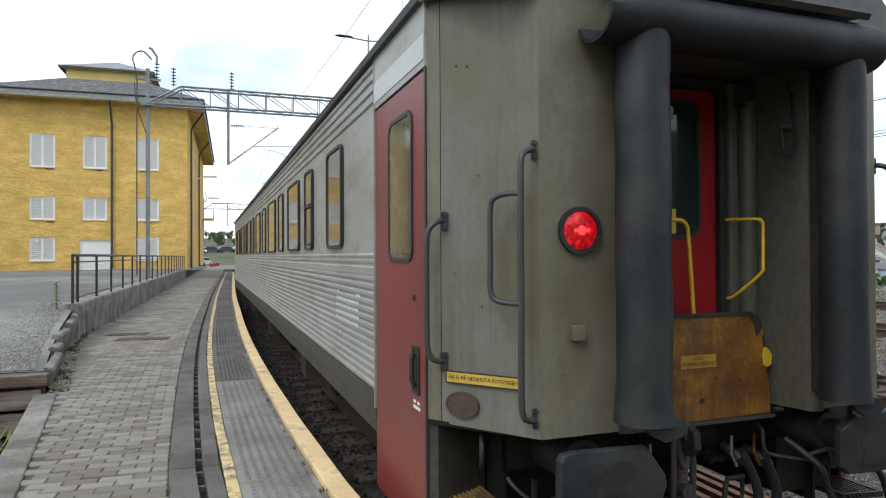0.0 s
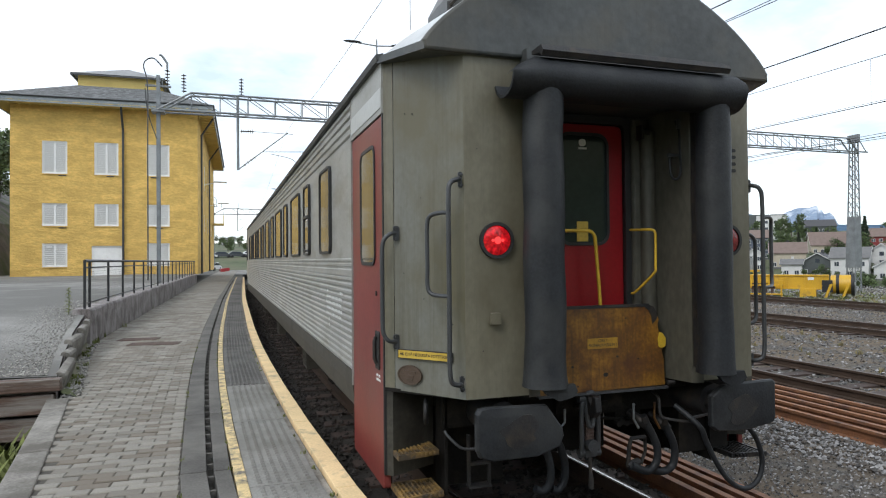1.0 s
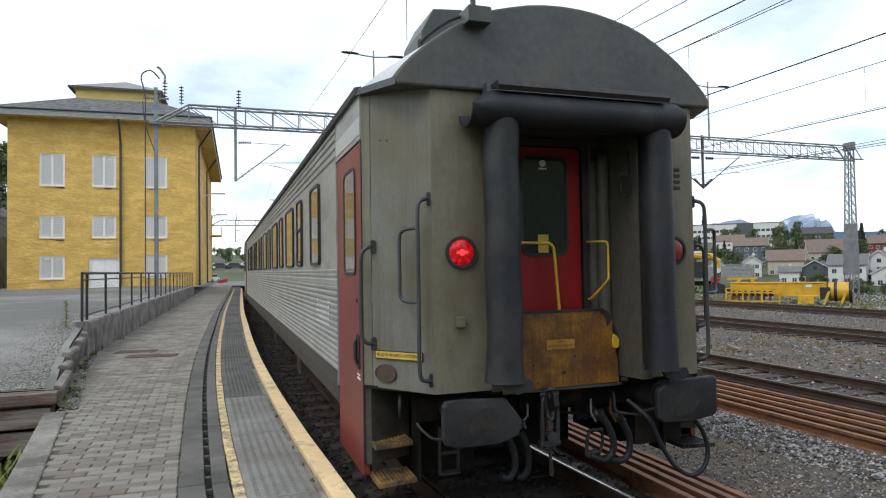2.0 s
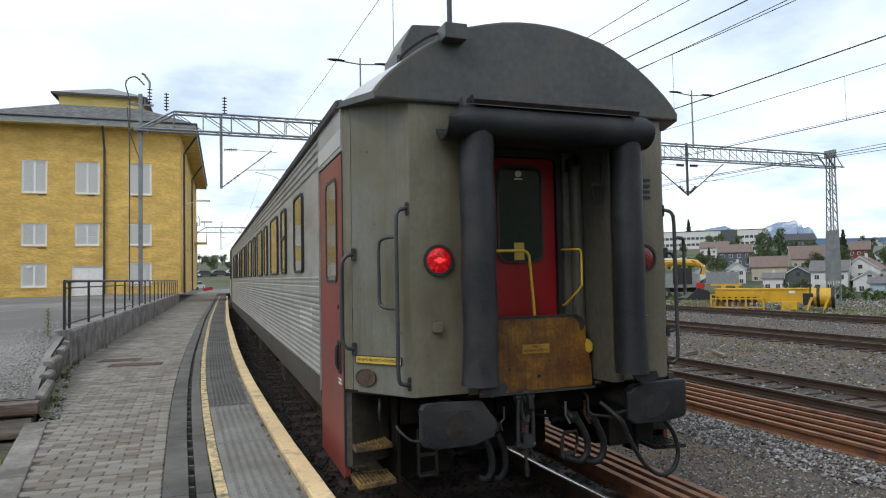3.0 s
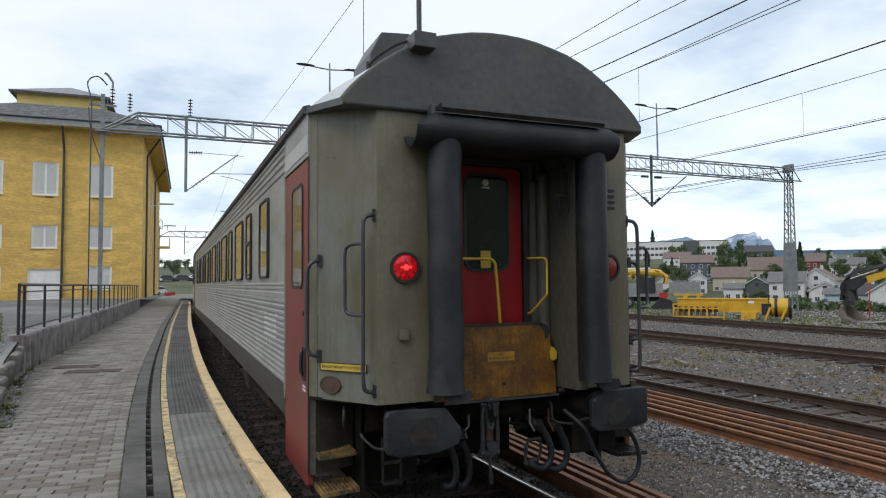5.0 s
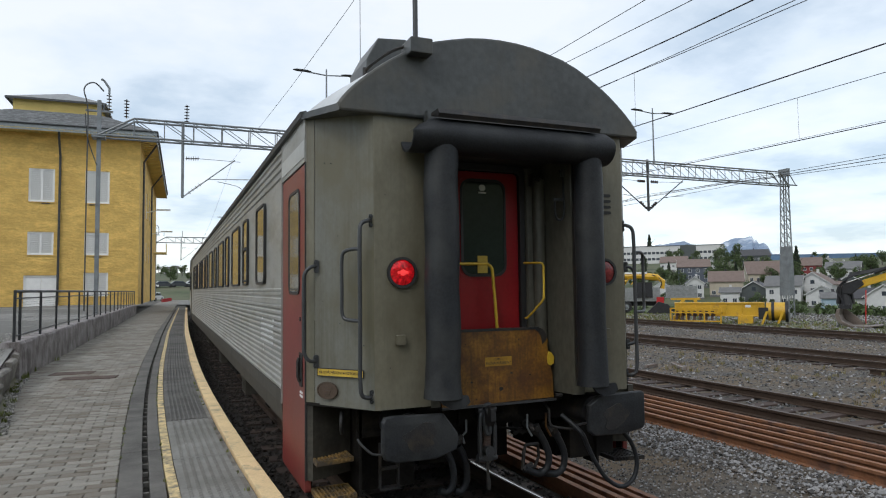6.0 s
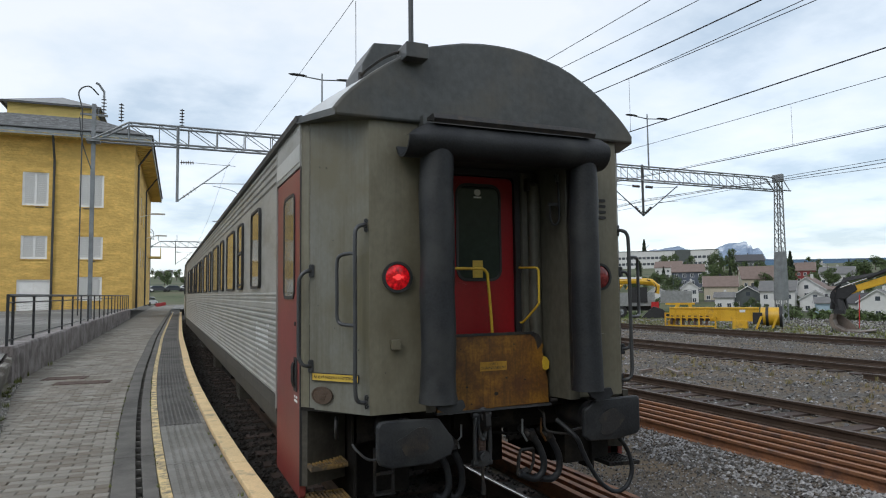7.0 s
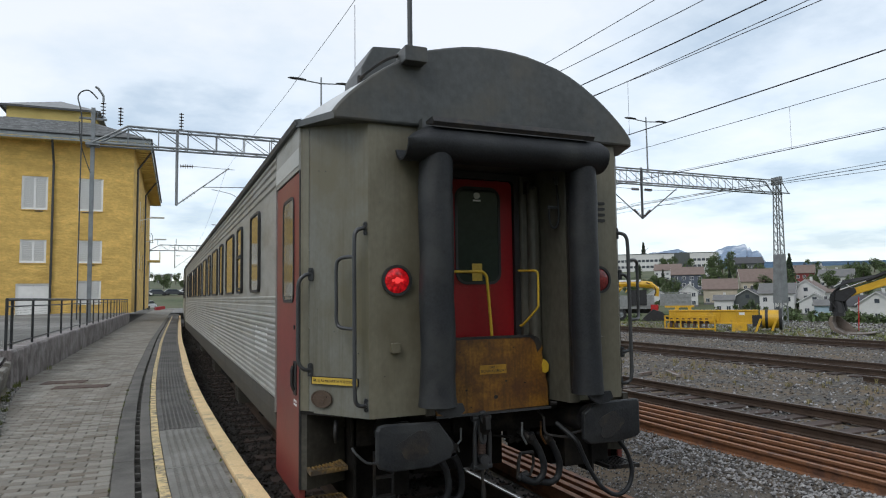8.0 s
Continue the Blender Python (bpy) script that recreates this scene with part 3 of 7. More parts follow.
g = Geo()
secs = []
for x, y, z in ((-9, 3.82, 0.74), (-4.38, 3.82, 0.74), (-4.60, 5.2, 0.80), (-4.84, 7.0, 0.93), (-5.02, 9.0, 1.06)):
    secs.append([(x, y, -0.25), (x, y, z)])
g.strip(secs)
structure("yard_edge", g, WALL_CONC, "crumbling earth and concrete edge of the yard", "yard edge")
beam = base("timber_edging", Matrix(), "weathered brown timber beams edging the asphalt ramp", "timber edging")
for z0, z1, y0, y1, x1 in ((0.60, 0.735, 3.66, 3.80, -4.33), (0.34, 0.56, 3.70, 3.81, -4.40), (0.05, 0.30, 3.74, 3.815, -4.45)):
    g = Geo()
    g.box(-8.0, x1, y0, y1, z0, z1)
    part("beam", g, TIMBER, beam, bevel=0.012)


def yard_z(y):
    return float(np.interp(y, (3.8, 5.2, 7.0, 8.9, 10, 14, 60), (0.74, 0.80, 0.93, 1.06, 1.10, 1.14, 1.15)))


def yard_x(y):
    return float(np.interp(y, (3.8, 5.2, 7.0, 8.9, 10), (-4.40, -4.62, -4.86, -5.05, -5.2)))


broken = base("broken_edging", Matrix(), "cracked tilted concrete edging stones along the yard", "edging stones")
y = 3.95
for k, ln in enumerate((1.25, 0.85, 1.35, 0.6, 0.8)):
    g = Geo()
    ym = y + ln / 2
    a0 = math.degrees(math.atan2(-(yard_x(y + ln) - yard_x(y)), ln))
    m = pose(yard_x(ym) + 0.06 + 0.03 * math.sin(5 * k), ym, yard_z(ym) - 0.10, random.uniform(-2.5, 2.5), random.uniform(4, 16), a0 + random.uniform(-3, 3))
    g.prism([(-0.06, -0.22), (0.05, -0.22), (0.055, 0.06), (0.03, 0.095), (-0.045, 0.10), (-0.06, 0.08)], -ln / 2 + 0.015, ln / 2 - 0.015, "y", m)
    part("edging_stone", g, KERB, broken, bevel=0.008)
    y += ln


def yard_gravel(rng):
    y = 3.9 + 9 * rng.random() ** 1.6
    return yard_x(y) - 0.1 - 3.2 * rng.random() ** 1.3, y, yard_z(y) + 0.012


def edge_rubble(rng):
    y = rng.uniform(3.75, 9.0)
    return rng.uniform(yard_x(y) + 0.05, left(y) + 0.10), y, PLAT + rng.uniform(-0.01, 0.03)


GRAVEL = mat("pale_loose_gravel", (0.26, 0.25, 0.23), 0.9, 0, 0.25, 5, 60, 0.2, island=0.55)
stones("gravel", 9000, yard_gravel, 0.014, GRAVEL, "loose pale gravel strewn on the worn yard")
stones("rubble", 1700, edge_rubble, 0.024, GRAVEL, "crumbled concrete rubble beside the paving")
g = Geo()
secs = []
for i in range(12):
    y = 3.8 + i * 0.475
    secs.append([(yard_x(y) + 0.02, y, PLAT + 0.16 + 0.04 * math.sin(3 * i)), (yard_x(y) * 0.6 + left(y) * 0.4, y, PLAT + 0.05 + 0.02 * math.sin(5 * i)), (left(y) + 0.07 + 0.05 * math.sin(2.3 * i), y, PLAT + 0.006), (left(y) + 0.13, y, PLAT - 0.02)])
g.strip(secs)
structure("dirt_verge", g, EARTH, "strip of dirt and weeds beside the paving", "dirt", True)


def blades(name, spots, height, width, material, label, category, kind="stuff", n=14):
    """Clumps of narrow bent leaves."""
    g = Geo()
    rng = np.random.default_rng(len(spots) + 3)
    for x, y, z in spots:
        for _ in range(n):
            a, h = rng.uniform(0, 6.28), height * rng.uniform(0.4, 1.1)
            lean = rng.uniform(0.15, 0.8) * h
            px, py = x + rng.normal() * height * 0.25, y + rng.normal() * height * 0.25
            w = width * rng.uniform(0.6, 1.3)
            sx, sy = -math.sin(a) * w, math.cos(a) * w
            tx, ty = math.cos(a) * lean, math.sin(a) * lean
            g.add([(px - sx, py - sy, z), (px + sx, py + sy, z), (px + tx * 0.4 + sx, py + ty * 0.4 + sy, z + h * 0.65), (px + tx * 0.4 - sx, py + ty * 0.4 - sy, z + h * 0.65), (px + tx, py + ty, z + h)],
                  [(0, 1, 2, 3), (3, 2, 4)])
    me = bpy.data.meshes.new(name)
    me.from_pydata(g.v, [], g.f)
    me.materials.append(material)
    return tagged(new(name, me), label, category, kind=kind)


rng = np.random.default_rng(21)
blades("weeds", [(rng.uniform(yard_x(y) + 0.1, left(y) + 0.12), y, PLAT + 0.02) for y in rng.uniform(3.9, 9.2, 20)], 0.07, 0.006, WEED, "small green weeds in the dirt verge", "weeds")
blades("weeds", [(edge(y) - rng.choice([0.19, 0.765, 1.115]) , y, PLAT - 0.01) for y in rng.uniform(-0.5, 9, 60)], 0.035, 0.004, WEED, "tiny weeds in the platform joints", "weeds", n=7)
blades("weeds", [(-4.85 + 0.1 * rng.normal(), v, PLAT) for v in (9.3, 9.6, 10.4, 12.5, 15.5, 19)], 0.10, 0.008, WEED, "green weeds at the foot of the wall", "weeds")
blades("nettles", [(-4.75 + 0.35 * rng.normal(), 2.4 + 0.5 * rng.normal(), -0.1) for _ in range(40)], 0.42, 0.03, WEED, "green nettles growing in the sunken gap", "nettles", n=12)
plant = base("tall_weed", pose(-5.35, 9.15, 1.06), "single tall yellow-green weed on the yard", "weed")
g = Geo()
g.tube([(0, 0, 0), (0.01, 0, 0.25), (0.0, 0.01, 0.50)], [0.008, 0.006, 0.002], 6)
part("stem", g, WEED, plant)
g = Geo()
for k in range(46):
    z = 0.04 + 0.46 * k / 46
    a = k * 2.4
    ln = 0.14 * (1 - 0.6 * k / 46)
    c, d = math.cos(a), math.sin(a)
    g.add([(0, 0, z), (ln * 0.5 * c - 0.018 * d, ln * 0.5 * d + 0.018 * c, z + 0.03), (ln * c, ln * d, z + 0.01), (ln * 0.5 * c + 0.018 * d, ln * 0.5 * d - 0.018 * c, z + 0.03)], [(0, 1, 2, 3)])
part("leaves", g, WEED, plant)



# ================= the coach =================
HW = 1.555            # half width of the body
COACH_LEN = 26.2


def roof_arc(hw, n=28):
    """Outline of the roof from one gutter to the other."""
    us = (0, 0.12, 0.25, 0.45, 0.56, 0.67, 0.80, 0.89, 0.96, 1.0)
    zs = (4.066, 4.060, 4.038, 3.970, 3.905, 3.820, 3.694, 3.588, 3.492, 3.415)
    out = []
    for i in range(n + 1):
        u = math.sin(math.pi / 2 * (2 * i / n - 1))
        out.append((hw * u, float(np.interp(abs(u), us, zs))))
    return out


def side_profile():
    """Outline of the corrugated side, from the skirt up, as (outward, height)."""
    p = [(-0.02, 0.97), (0.0, 0.985), (0.0, 1.09)]
    z = 1.10
    while z < 1.86:                       # ribs of the lower panel
        p += [(0.0, z), (0.016, z + 0.012), (0.016, z + 0.034), (0.0, z + 0.046)]
        z += 0.058
    p += [(0.0, 1.90), (0.012, 1.90), (0.012, 1.955), (0.0, 1.965), (0.0, 1.985), (0.010, 1.99), (0.010, 2.01), (0, 2.015), (0, 2.03), (0.010, 2.035), (0.010, 2.05), (0.0, 2.06), (0.0, 3.10)]
    for z in (3.115, 3.195, 3.275, 3.35):
        p += [(0.0, z), (0.015, z + 0.014), (0.015, z + 0.042), (0.0, z + 0.056)]
    return p + [(0.0, 3.42)]


def handrail(points, parent, name="handrail", r=0.017, material=None, feet=()):
    g = Geo()
    g.tube(smooth_path(points, 5), r, 10)
    ob = part(name, g, material or HANDLE, parent, smooth=True)
    for x, y, z in feet:
        g = Geo()
        m = pose(x, y, z)
        g.prism(rounded(-0.02, 0.02, -0.05, 0.05, 0.012, 3), -0.006, 0.006, "y", m)
        for dz in (-0.034, 0.034):
            g.prism(arc(0, dz, 0.009, 0, 360, 8)[:-1], -0.016, -0.004, "y", m)
        part("mounting_plate", g, material or HANDLE, ob)
    return ob


def window(parent, y0, y1, z0, z1, x, split=False):
    """A side window: gasket, glass and, where it opens, a middle bar."""
    g = Geo()
    o, i = rounded(y0, y1, z0, z1, 0.085), rounded(y0 + 0.028, y1 - 0.028, z0 + 0.028, z1 - 0.028, 0.062)
    ring(g, o, i, x - 0.016, x + 0.02, "x")
    w = part("window", g, GASKET, parent)
    g = Geo()
    g.prism(i, x - 0.004, x + 0.012, "x")
    part("pane", g, GLASS, w)
    if split:
        g = Geo()
        zm = z0 + 0.55 * (z1 - z0)
        g.box(x - 0.02, x + 0.01, y0 + 0.02, y1 - 0.02, zm - 0.02, zm + 0.02)
        ring(g, rounded(y0 + 0.05, y1 - 0.05, z0 + 0.05, zm, 0.05), rounded(y0 + 0.075, y1 - 0.075, z0 + 0.075, zm - 0.02, 0.035), x - 0.014, x + 0.005, "x")
        part("sash", g, IRON, w)
    return w


def coach_body(c, detailed=True):
    """Sides, roof, floor and windows of a coach, from its end at y = 0 away from it."""
    y0 = 1.60 if detailed else 0.3
    prof = side_profile()
    for s in (-1, 1):
        g = Geo()
        g.strip([[(s * (HW + u - 0.012), y, z) for u, z in prof[2:]] for y in (y0, COACH_LEN)])
        part("side_panel", g, STEEL_SIDE, c, "silver corrugated side panel")
        g = Geo()
        g.prism([(s * (HW - 0.02), 0.80), (s * (HW + 0.001), 0.97), (s * (HW + 0.001), 1.095), (s * (HW - 0.06), 1.095), (s * (HW - 0.06), 0.80)], y0 - (1.2 if s > 0 and detailed else 0), COACH_LEN)
        part("skirt", g, SKIRT, c, "dirty grey lower sill")
        g = Geo()
        ys = (y0 - 1.15 if detailed else y0, COACH_LEN)
        g.prism([(s * (HW - 0.01), 3.415), (s * (HW + 0.035), 3.415), (s * (HW + 0.045), 3.455), (s * (HW - 0.01), 3.47)], *ys)
        part("gutter", g, DARK_METAL, c)
    secs = []
    if detailed:
        secs.append([(x - 0.055, -0.06, z) for x, z in roof_arc(1.35)])
        secs.append([(x, 0.50, z) for x, z in roof_arc(HW + 0.02)])
    else:
        secs.append([(x, 0.0, z) for x, z in roof_arc(HW + 0.02)])
    secs.append([(x, COACH_LEN, z) for x, z in roof_arc(HW + 0.02)])
    g = Geo()
    g.strip(secs)
    part("roof", g, ROOF, c, "pale grey metal roof", smooth=True)
    g = Geo()
    g.box(-HW + 0.03, HW - 0.03, 0.6 if detailed else 0.1, COACH_LEN - 0.1, 0.98, 1.12)
    part("floor_frame", g, GRIME, c)
    # windows, wide and narrow by turns
    spans = [(4.42, 5.0, True), (5.55, 6.72, False), (7.42, 8.05, False), (8.62, 9.95, False), (10.6, 11.3, False), (12.0, 13.25, False), (14.05, 14.75, False),
             (15.4, 16.6, False), (17.3, 18.0, False), (18.7, 19.9, False), (20.6, 21.2, False), (21.9, 23.0, False), (23.5, 24.2, False)]
    if detailed:
        spans.insert(0, (2.74, 3.48, False))
    for a, b, split in spans:
        window(c, a, b, 2.11, 3.02, -HW - 0.004, split)
    for a, b, split in spans[1::2]:
        window(c, a, b, 2.11, 3.02, HW + 0.004, False)


coach = base("passenger_coach", Matrix(), "silver sleeping coach with red doors and black rubber gangway", "railway coach")
coach_body(coach)

# roof end: black arched plate with a soffit
n = 28
outer = [(x - 0.055, z) for x, z in roof_arc(1.365)]
g = Geo()
front = [(x, -0.075, z) for x, z in outer] + [(1.30, -0.075, 3.352), (-1.41, -0.075, 3.352)]
g.add(front + [(x, y + 0.10, z) for x, y, z in front], [tuple(range(len(front))), tuple(range(len(front), 2 * len(front)))]
      + [(i, (i + 1) % len(front), (i + 1) % len(front) + len(front), i + len(front)) for i in range(len(front))])
part("roof_end", g, BLACK_END, coach, "dented black arched roof end", bevel=0.02)
g = Geo()
g.add([(-1.41, -0.07, 3.355), (-HW - 0.03, 0.47, 3.40), (HW + 0.03, 0.47, 3.40), (1.30, -0.07, 3.355), (-1.41, -0.07, 3.41), (-HW - 0.04, 0.50, 3.45), (HW + 0.04, 0.50, 3.45), (1.30, -0.07, 3.41)],
      [(0, 1, 2, 3), (0, 4, 5, 1), (3, 2, 6, 7), (4, 5, 6, 7)])
part("soffit", g, BLACK_END, coach)

# end wall, in vertical panels: slanted corner, flat lamp panel, rounded return into the gangway
ZB, ZT = 1.145, 3.40
for s in (-1, 1):
    def P(x, y, z):
        return (s * x, y, z)
    # slanted panel
    g = Geo()
    g.strip([[P(1.53, 0.46, z), P(1.545, 0.47, z)] for z in (ZB + 0.02, ZT)])
    g.strip([[P(1.53, 0.46, z) for z in (ZB + 0.02, ZT)], [P(1.492, 0.412, z) for z in (ZB + 0.01, ZT)]])
    part("corner_post", g, OLIVE, coach, "olive corner strip")
    g = Geo()
    g.strip([[P(1.490, 0.407, z) for z in (ZB + 0.01, 2.0, 2.6, ZT)], [P(1.14, -0.03, z) for z in (ZB, 2.0, 2.6, ZT)], [P(1.15, 0.02, z) for z in (ZB, 2.0, 2.6, ZT)]])
    part("corner_panel", g, PANEL, coach, "weathered grey slanted corner panel")
    g = Geo()
    plan = [(1.141, -0.031), (1.11, -0.036), (0.90, -0.036), (0.70, -0.036)]
    g.strip([[P(x, y, z) for z in (ZB, 2.0, 2.6, ZT)] for x, y in plan])
    part("end_panel", g, OLIVE, coach, "stained olive-grey end panel", smooth=True)
    # bottom of the corner, dark plate under the panels
    g = Geo()
    g.prism([(s * 1.545, 0.47), (s * 1.545, 0.62), (s * 0.62, 0.62), (s * 0.62, -0.02), (s * 1.13, -0.02)], ZB - 0.005, ZB + 0.02, "z")
    part("end_sill", g, GRIME, coach)
    # lower corner apron beside the steps
    g = Geo()
    g.prism([(s * 1.54, 0.48), (s * 1.50, 0.44), (s * 1.16, 0.60), (s * 1.16, 0.66), (s * 1.54, 0.66)], 0.56, ZB + 0.015, "z")
    part("apron", g, APRON, coach, "dark grey lower corner plate")
# the strips beside the door on the camera-side corner
for s in (-1, 1):
    g = Geo()
    g.box(s * 1.537, s * 1.553, 0.474, 0.50, 0.56, 3.41)
    part("door_post", g, GASKET, coach)
    g = Geo()
    g.prism([(s * 1.545, 3.06), (s * 1.557, 3.06), (s * 1.557, 3.415), (s * 1.545, 3.415)], 0.47, 1.60)
    part("cantrail", g, STEEL_SIDE, coach, "plain grey panel over the door")
    g = Geo()
    g.prism([(s * 1.557, 3.10), (s * 1.5615, 3.10), (s * 1.5615, 3.24), (s * 1.557, 3.24)], 0.48, 1.58)
    part("white_band", g, BAND, coach)
    g = Geo()
    g.box(s * (HW - 0.04), s * (HW + 0.007), 1.588, 1.606, 0.98, 3.42)
    part("edge_trim", g, STEEL_SIDE, coach)
    # side door
    g = Geo()
    g.prism(rounded(0.505, 1.585, 0.45, 3.05, 0.03), s * 1.50, s * 1.548, "x")
    d = part("door", g, DOOR_RED, coach, "faded red entrance door", bevel=0.004)
    g = Geo()
    o, i = rounded(0.72, 1.24, 2.0, 2.89, 0.09), rounded(0.745, 1.215, 2.025, 2.865, 0.07)
    ring(g, o, i, s * 1.545, s * 1.558, "x")
    part("window_gasket", g, GASKET, d)
    g = Geo()
    g.prism(i, s * 1.545, s * 1.552, "x")
    part("pane", g, GLASS, d)
    g = Geo()
    ring(g, rounded(0.60, 0.735, 1.26, 1.53, 0.02), rounded(0.62, 0.715, 1.28, 1.51, 0.015), s * 1.545, s * 1.556, "x")
    g.prism(rounded(0.62, 0.715, 1.28, 1.51, 0.015), s * 1.547, s * 1.550, "x")
    g.tube([(s * 1.565, 0.67, 1.49), (s * 1.575, 0.67, 1.46), (s * 1.575, 0.67, 1.34), (s * 1.56, 0.67, 1.30)], 0.014, 8)
    part("door_handle", g, IRON, d, "recessed black door handle")
    g = Geo()
    g.box(s * 1.548, s * 1.5505, 0.60, 0.72, 1.175, 1.192)
    g.box(s * 1.548, s * 1.5505, 0.68, 0.72, 1.205, 1.222)
    g.box(s * 1.548, s * 1.5505, 0.61, 0.65, 1.205, 1.222)
    part("notice", g, WHITE_INK, d, "small white notice strip")
    g = Geo()
    g.prism(arc(0.70, 1.80, 0.018, 0, 360, 10)[:-1], s * 1.545, s * 1.556, "x")
    part("keyhole", g, IRON, d)

# dotted row of white marks on the side
g = Geo()
for r in range(4):
    for k in range(11):
        z = 1.66 - 0.058 * r
        a = 2.95 - 0.085 * k + 0.02 * (r % 2)
        g.box(-HW - 0.0065, -HW - 0.0055, a, a + 0.055, z, z + 0.026)
for r, k in ((-1, 0), (-1, 9), (-1, 10), (4, 1), (5, 1)):
    g.box(-HW - 0.0065, -HW - 0.0055, 2.9 - 0.085 * k, 2.955 - 0.085 * k, 1.66 - 0.058 * r, 1.686 - 0.058 * r)
tagged(part("side_marking", g, WHITE_INK, coach, "broken white painted lettering shape on the ribs"), kind="stuff")

# gangway recess
DOOR_Y = 0.40          # plane of the gangway door
# grimy olive end paint, its colour lowered to carry the recess's deep shade
RECESS_SHADED = mat("grimy_recess_paint_with_shade", (0.082, 0.079, 0.062), 0.5, 0, 0.3, 2, 30, 0.06, (0.05, 0.047, 0.037), 0.56, 2, (1, 1, 0.4), streak=(0.05, 0.046, 0.035))
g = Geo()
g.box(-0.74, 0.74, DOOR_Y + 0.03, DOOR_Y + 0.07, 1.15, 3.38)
part("recess_wall", g, RECESS_SHADED, coach, "grimy olive wall behind the gangway, shade painted in")
g = Geo()
g.box(-0.74, 0.74, -0.14, 0.66, 3.13, 3.40)
part("recess_ceiling", g, BLACK_END, coach)
g = Geo()
g.box(-0.74, 0.74, 0.21, 0.66, 1.06, 1.13)
part("recess_floor", g, GRIME, coach)
g = Geo()
ring(g, rounded(-0.405, 0.385, 1.14, 3.12, 0.03), rounded(-0.36, 0.337, 1.15, 3.06, 0.05), DOOR_Y - 0.03, DOOR_Y + 0.03, "y")
part("door_frame", g, GASKET, coach, "black end-door frame")
g = Geo()
g.prism(rounded(-0.355, 0.332, 1.15, 3.055, 0.05), DOOR_Y, DOOR_Y + 0.028, "y")
end_door = part("end_door", g, INNER_RED, coach, "bright red gangway door", bevel=0.008)
g = Geo()
o, i = rounded(-0.235, 0.205, 2.135, 2.99, 0.10), rounded(-0.212, 0.183, 2.158, 2.967, 0.08)
ring(g, o, i, DOOR_Y - 0.014, DOOR_Y + 0.003, "y")
part("window_gasket", g, GASKET, end_door)
g = Geo()
g.prism(i, DOOR_Y - 0.008, DOOR_Y + 0.002, "y")
part("pane", g, GLASS_DARK, end_door)
g = Geo()
ring(g, rounded(-0.262, 0.232, 2.108, 3.017, 0.125), o, DOOR_Y - 0.004, DOOR_Y + 0.002, "y")
part("window_surround", g, INNER_RED, end_door, "pressed red rim round the glass")
g = Geo()
g.box(-0.080, 0.016, DOOR_Y - 0.013, DOOR_Y - 0.009, 2.165, 2.316)
part("yellow_notice", g, YELLOW_SIGN, end_door, "yellow notice on the glass")
g = Geo()
g.prism(rounded(-0.055, 0.005, 2.885, 2.94, 0.025), DOOR_Y - 0.013, DOOR_Y - 0.009, "y")
g.box(-0.062, 0.012, DOOR_Y - 0.013, DOOR_Y - 0.009, 2.862, 2.877)
part("white_sticker", g, WHITE_INK, end_door, "small white sticker on the glass")
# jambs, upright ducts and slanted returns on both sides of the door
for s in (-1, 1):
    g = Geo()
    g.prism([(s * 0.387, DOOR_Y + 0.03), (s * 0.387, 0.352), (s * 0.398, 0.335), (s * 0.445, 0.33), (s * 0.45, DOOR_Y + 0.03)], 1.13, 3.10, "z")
    part("door_jamb", g, RECESS_SHADED, coach, bevel=0.006)
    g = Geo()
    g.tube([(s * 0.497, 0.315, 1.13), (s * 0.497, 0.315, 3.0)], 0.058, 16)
    part("duct", g, RECESS_SHADED, coach, "upright olive pipe", smooth=True)
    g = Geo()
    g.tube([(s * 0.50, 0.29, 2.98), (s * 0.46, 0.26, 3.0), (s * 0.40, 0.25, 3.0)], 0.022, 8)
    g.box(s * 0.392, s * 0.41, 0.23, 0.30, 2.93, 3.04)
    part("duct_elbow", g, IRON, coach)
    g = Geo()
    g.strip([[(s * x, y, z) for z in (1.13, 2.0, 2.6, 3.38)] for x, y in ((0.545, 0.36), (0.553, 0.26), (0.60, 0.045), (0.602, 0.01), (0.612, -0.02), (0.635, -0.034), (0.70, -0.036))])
    part("recess_return", g, RECESS_SHADED, coach, "olive slanted side of the gangway opening", smooth=True)
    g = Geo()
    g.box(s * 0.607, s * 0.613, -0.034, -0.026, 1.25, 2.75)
    part("return_flange", g, RECESS_SHADED, coach)
g = Geo()
g.tube(smooth_path([(0.575, 0.08, 3.05), (0.592, 0.06, 2.97), (0.590, 0.05, 2.83), (0.588, 0.04, 2.70), (0.565, 0.035, 2.625), (0.53, 0.04, 2.61), (0.507, 0.05, 2.65), (0.505, 0.06, 2.77)], 6), 0.009, 8)
part("signal_cable", g, RUBBER, coach, "looped black signal cable", smooth=True)
g = Geo()
g.box(0.495, 0.60, 0.055, 0.075, 2.778, 2.802)
part("cable_hook", g, HANDLE, coach)
g = Geo()
g.tube([(0.588, 0.06, 3.06), (0.588, 0.06, 2.99)], 0.016, 8)
part("cable_plug", g, HANDLE, coach)
# yellow rails
handrail([(-0.50, 0.264, 2.240), (-0.10, 0.264, 2.240), (-0.045, 0.264, 2.236), (-0.010, 0.264, 2.205), (0.002, 0.264, 2.13), (0.035, 0.264, 1.689), (0.055, 0.264, 1.2)], coach, "grab_rail", 0.013, YELLOW_BAR)
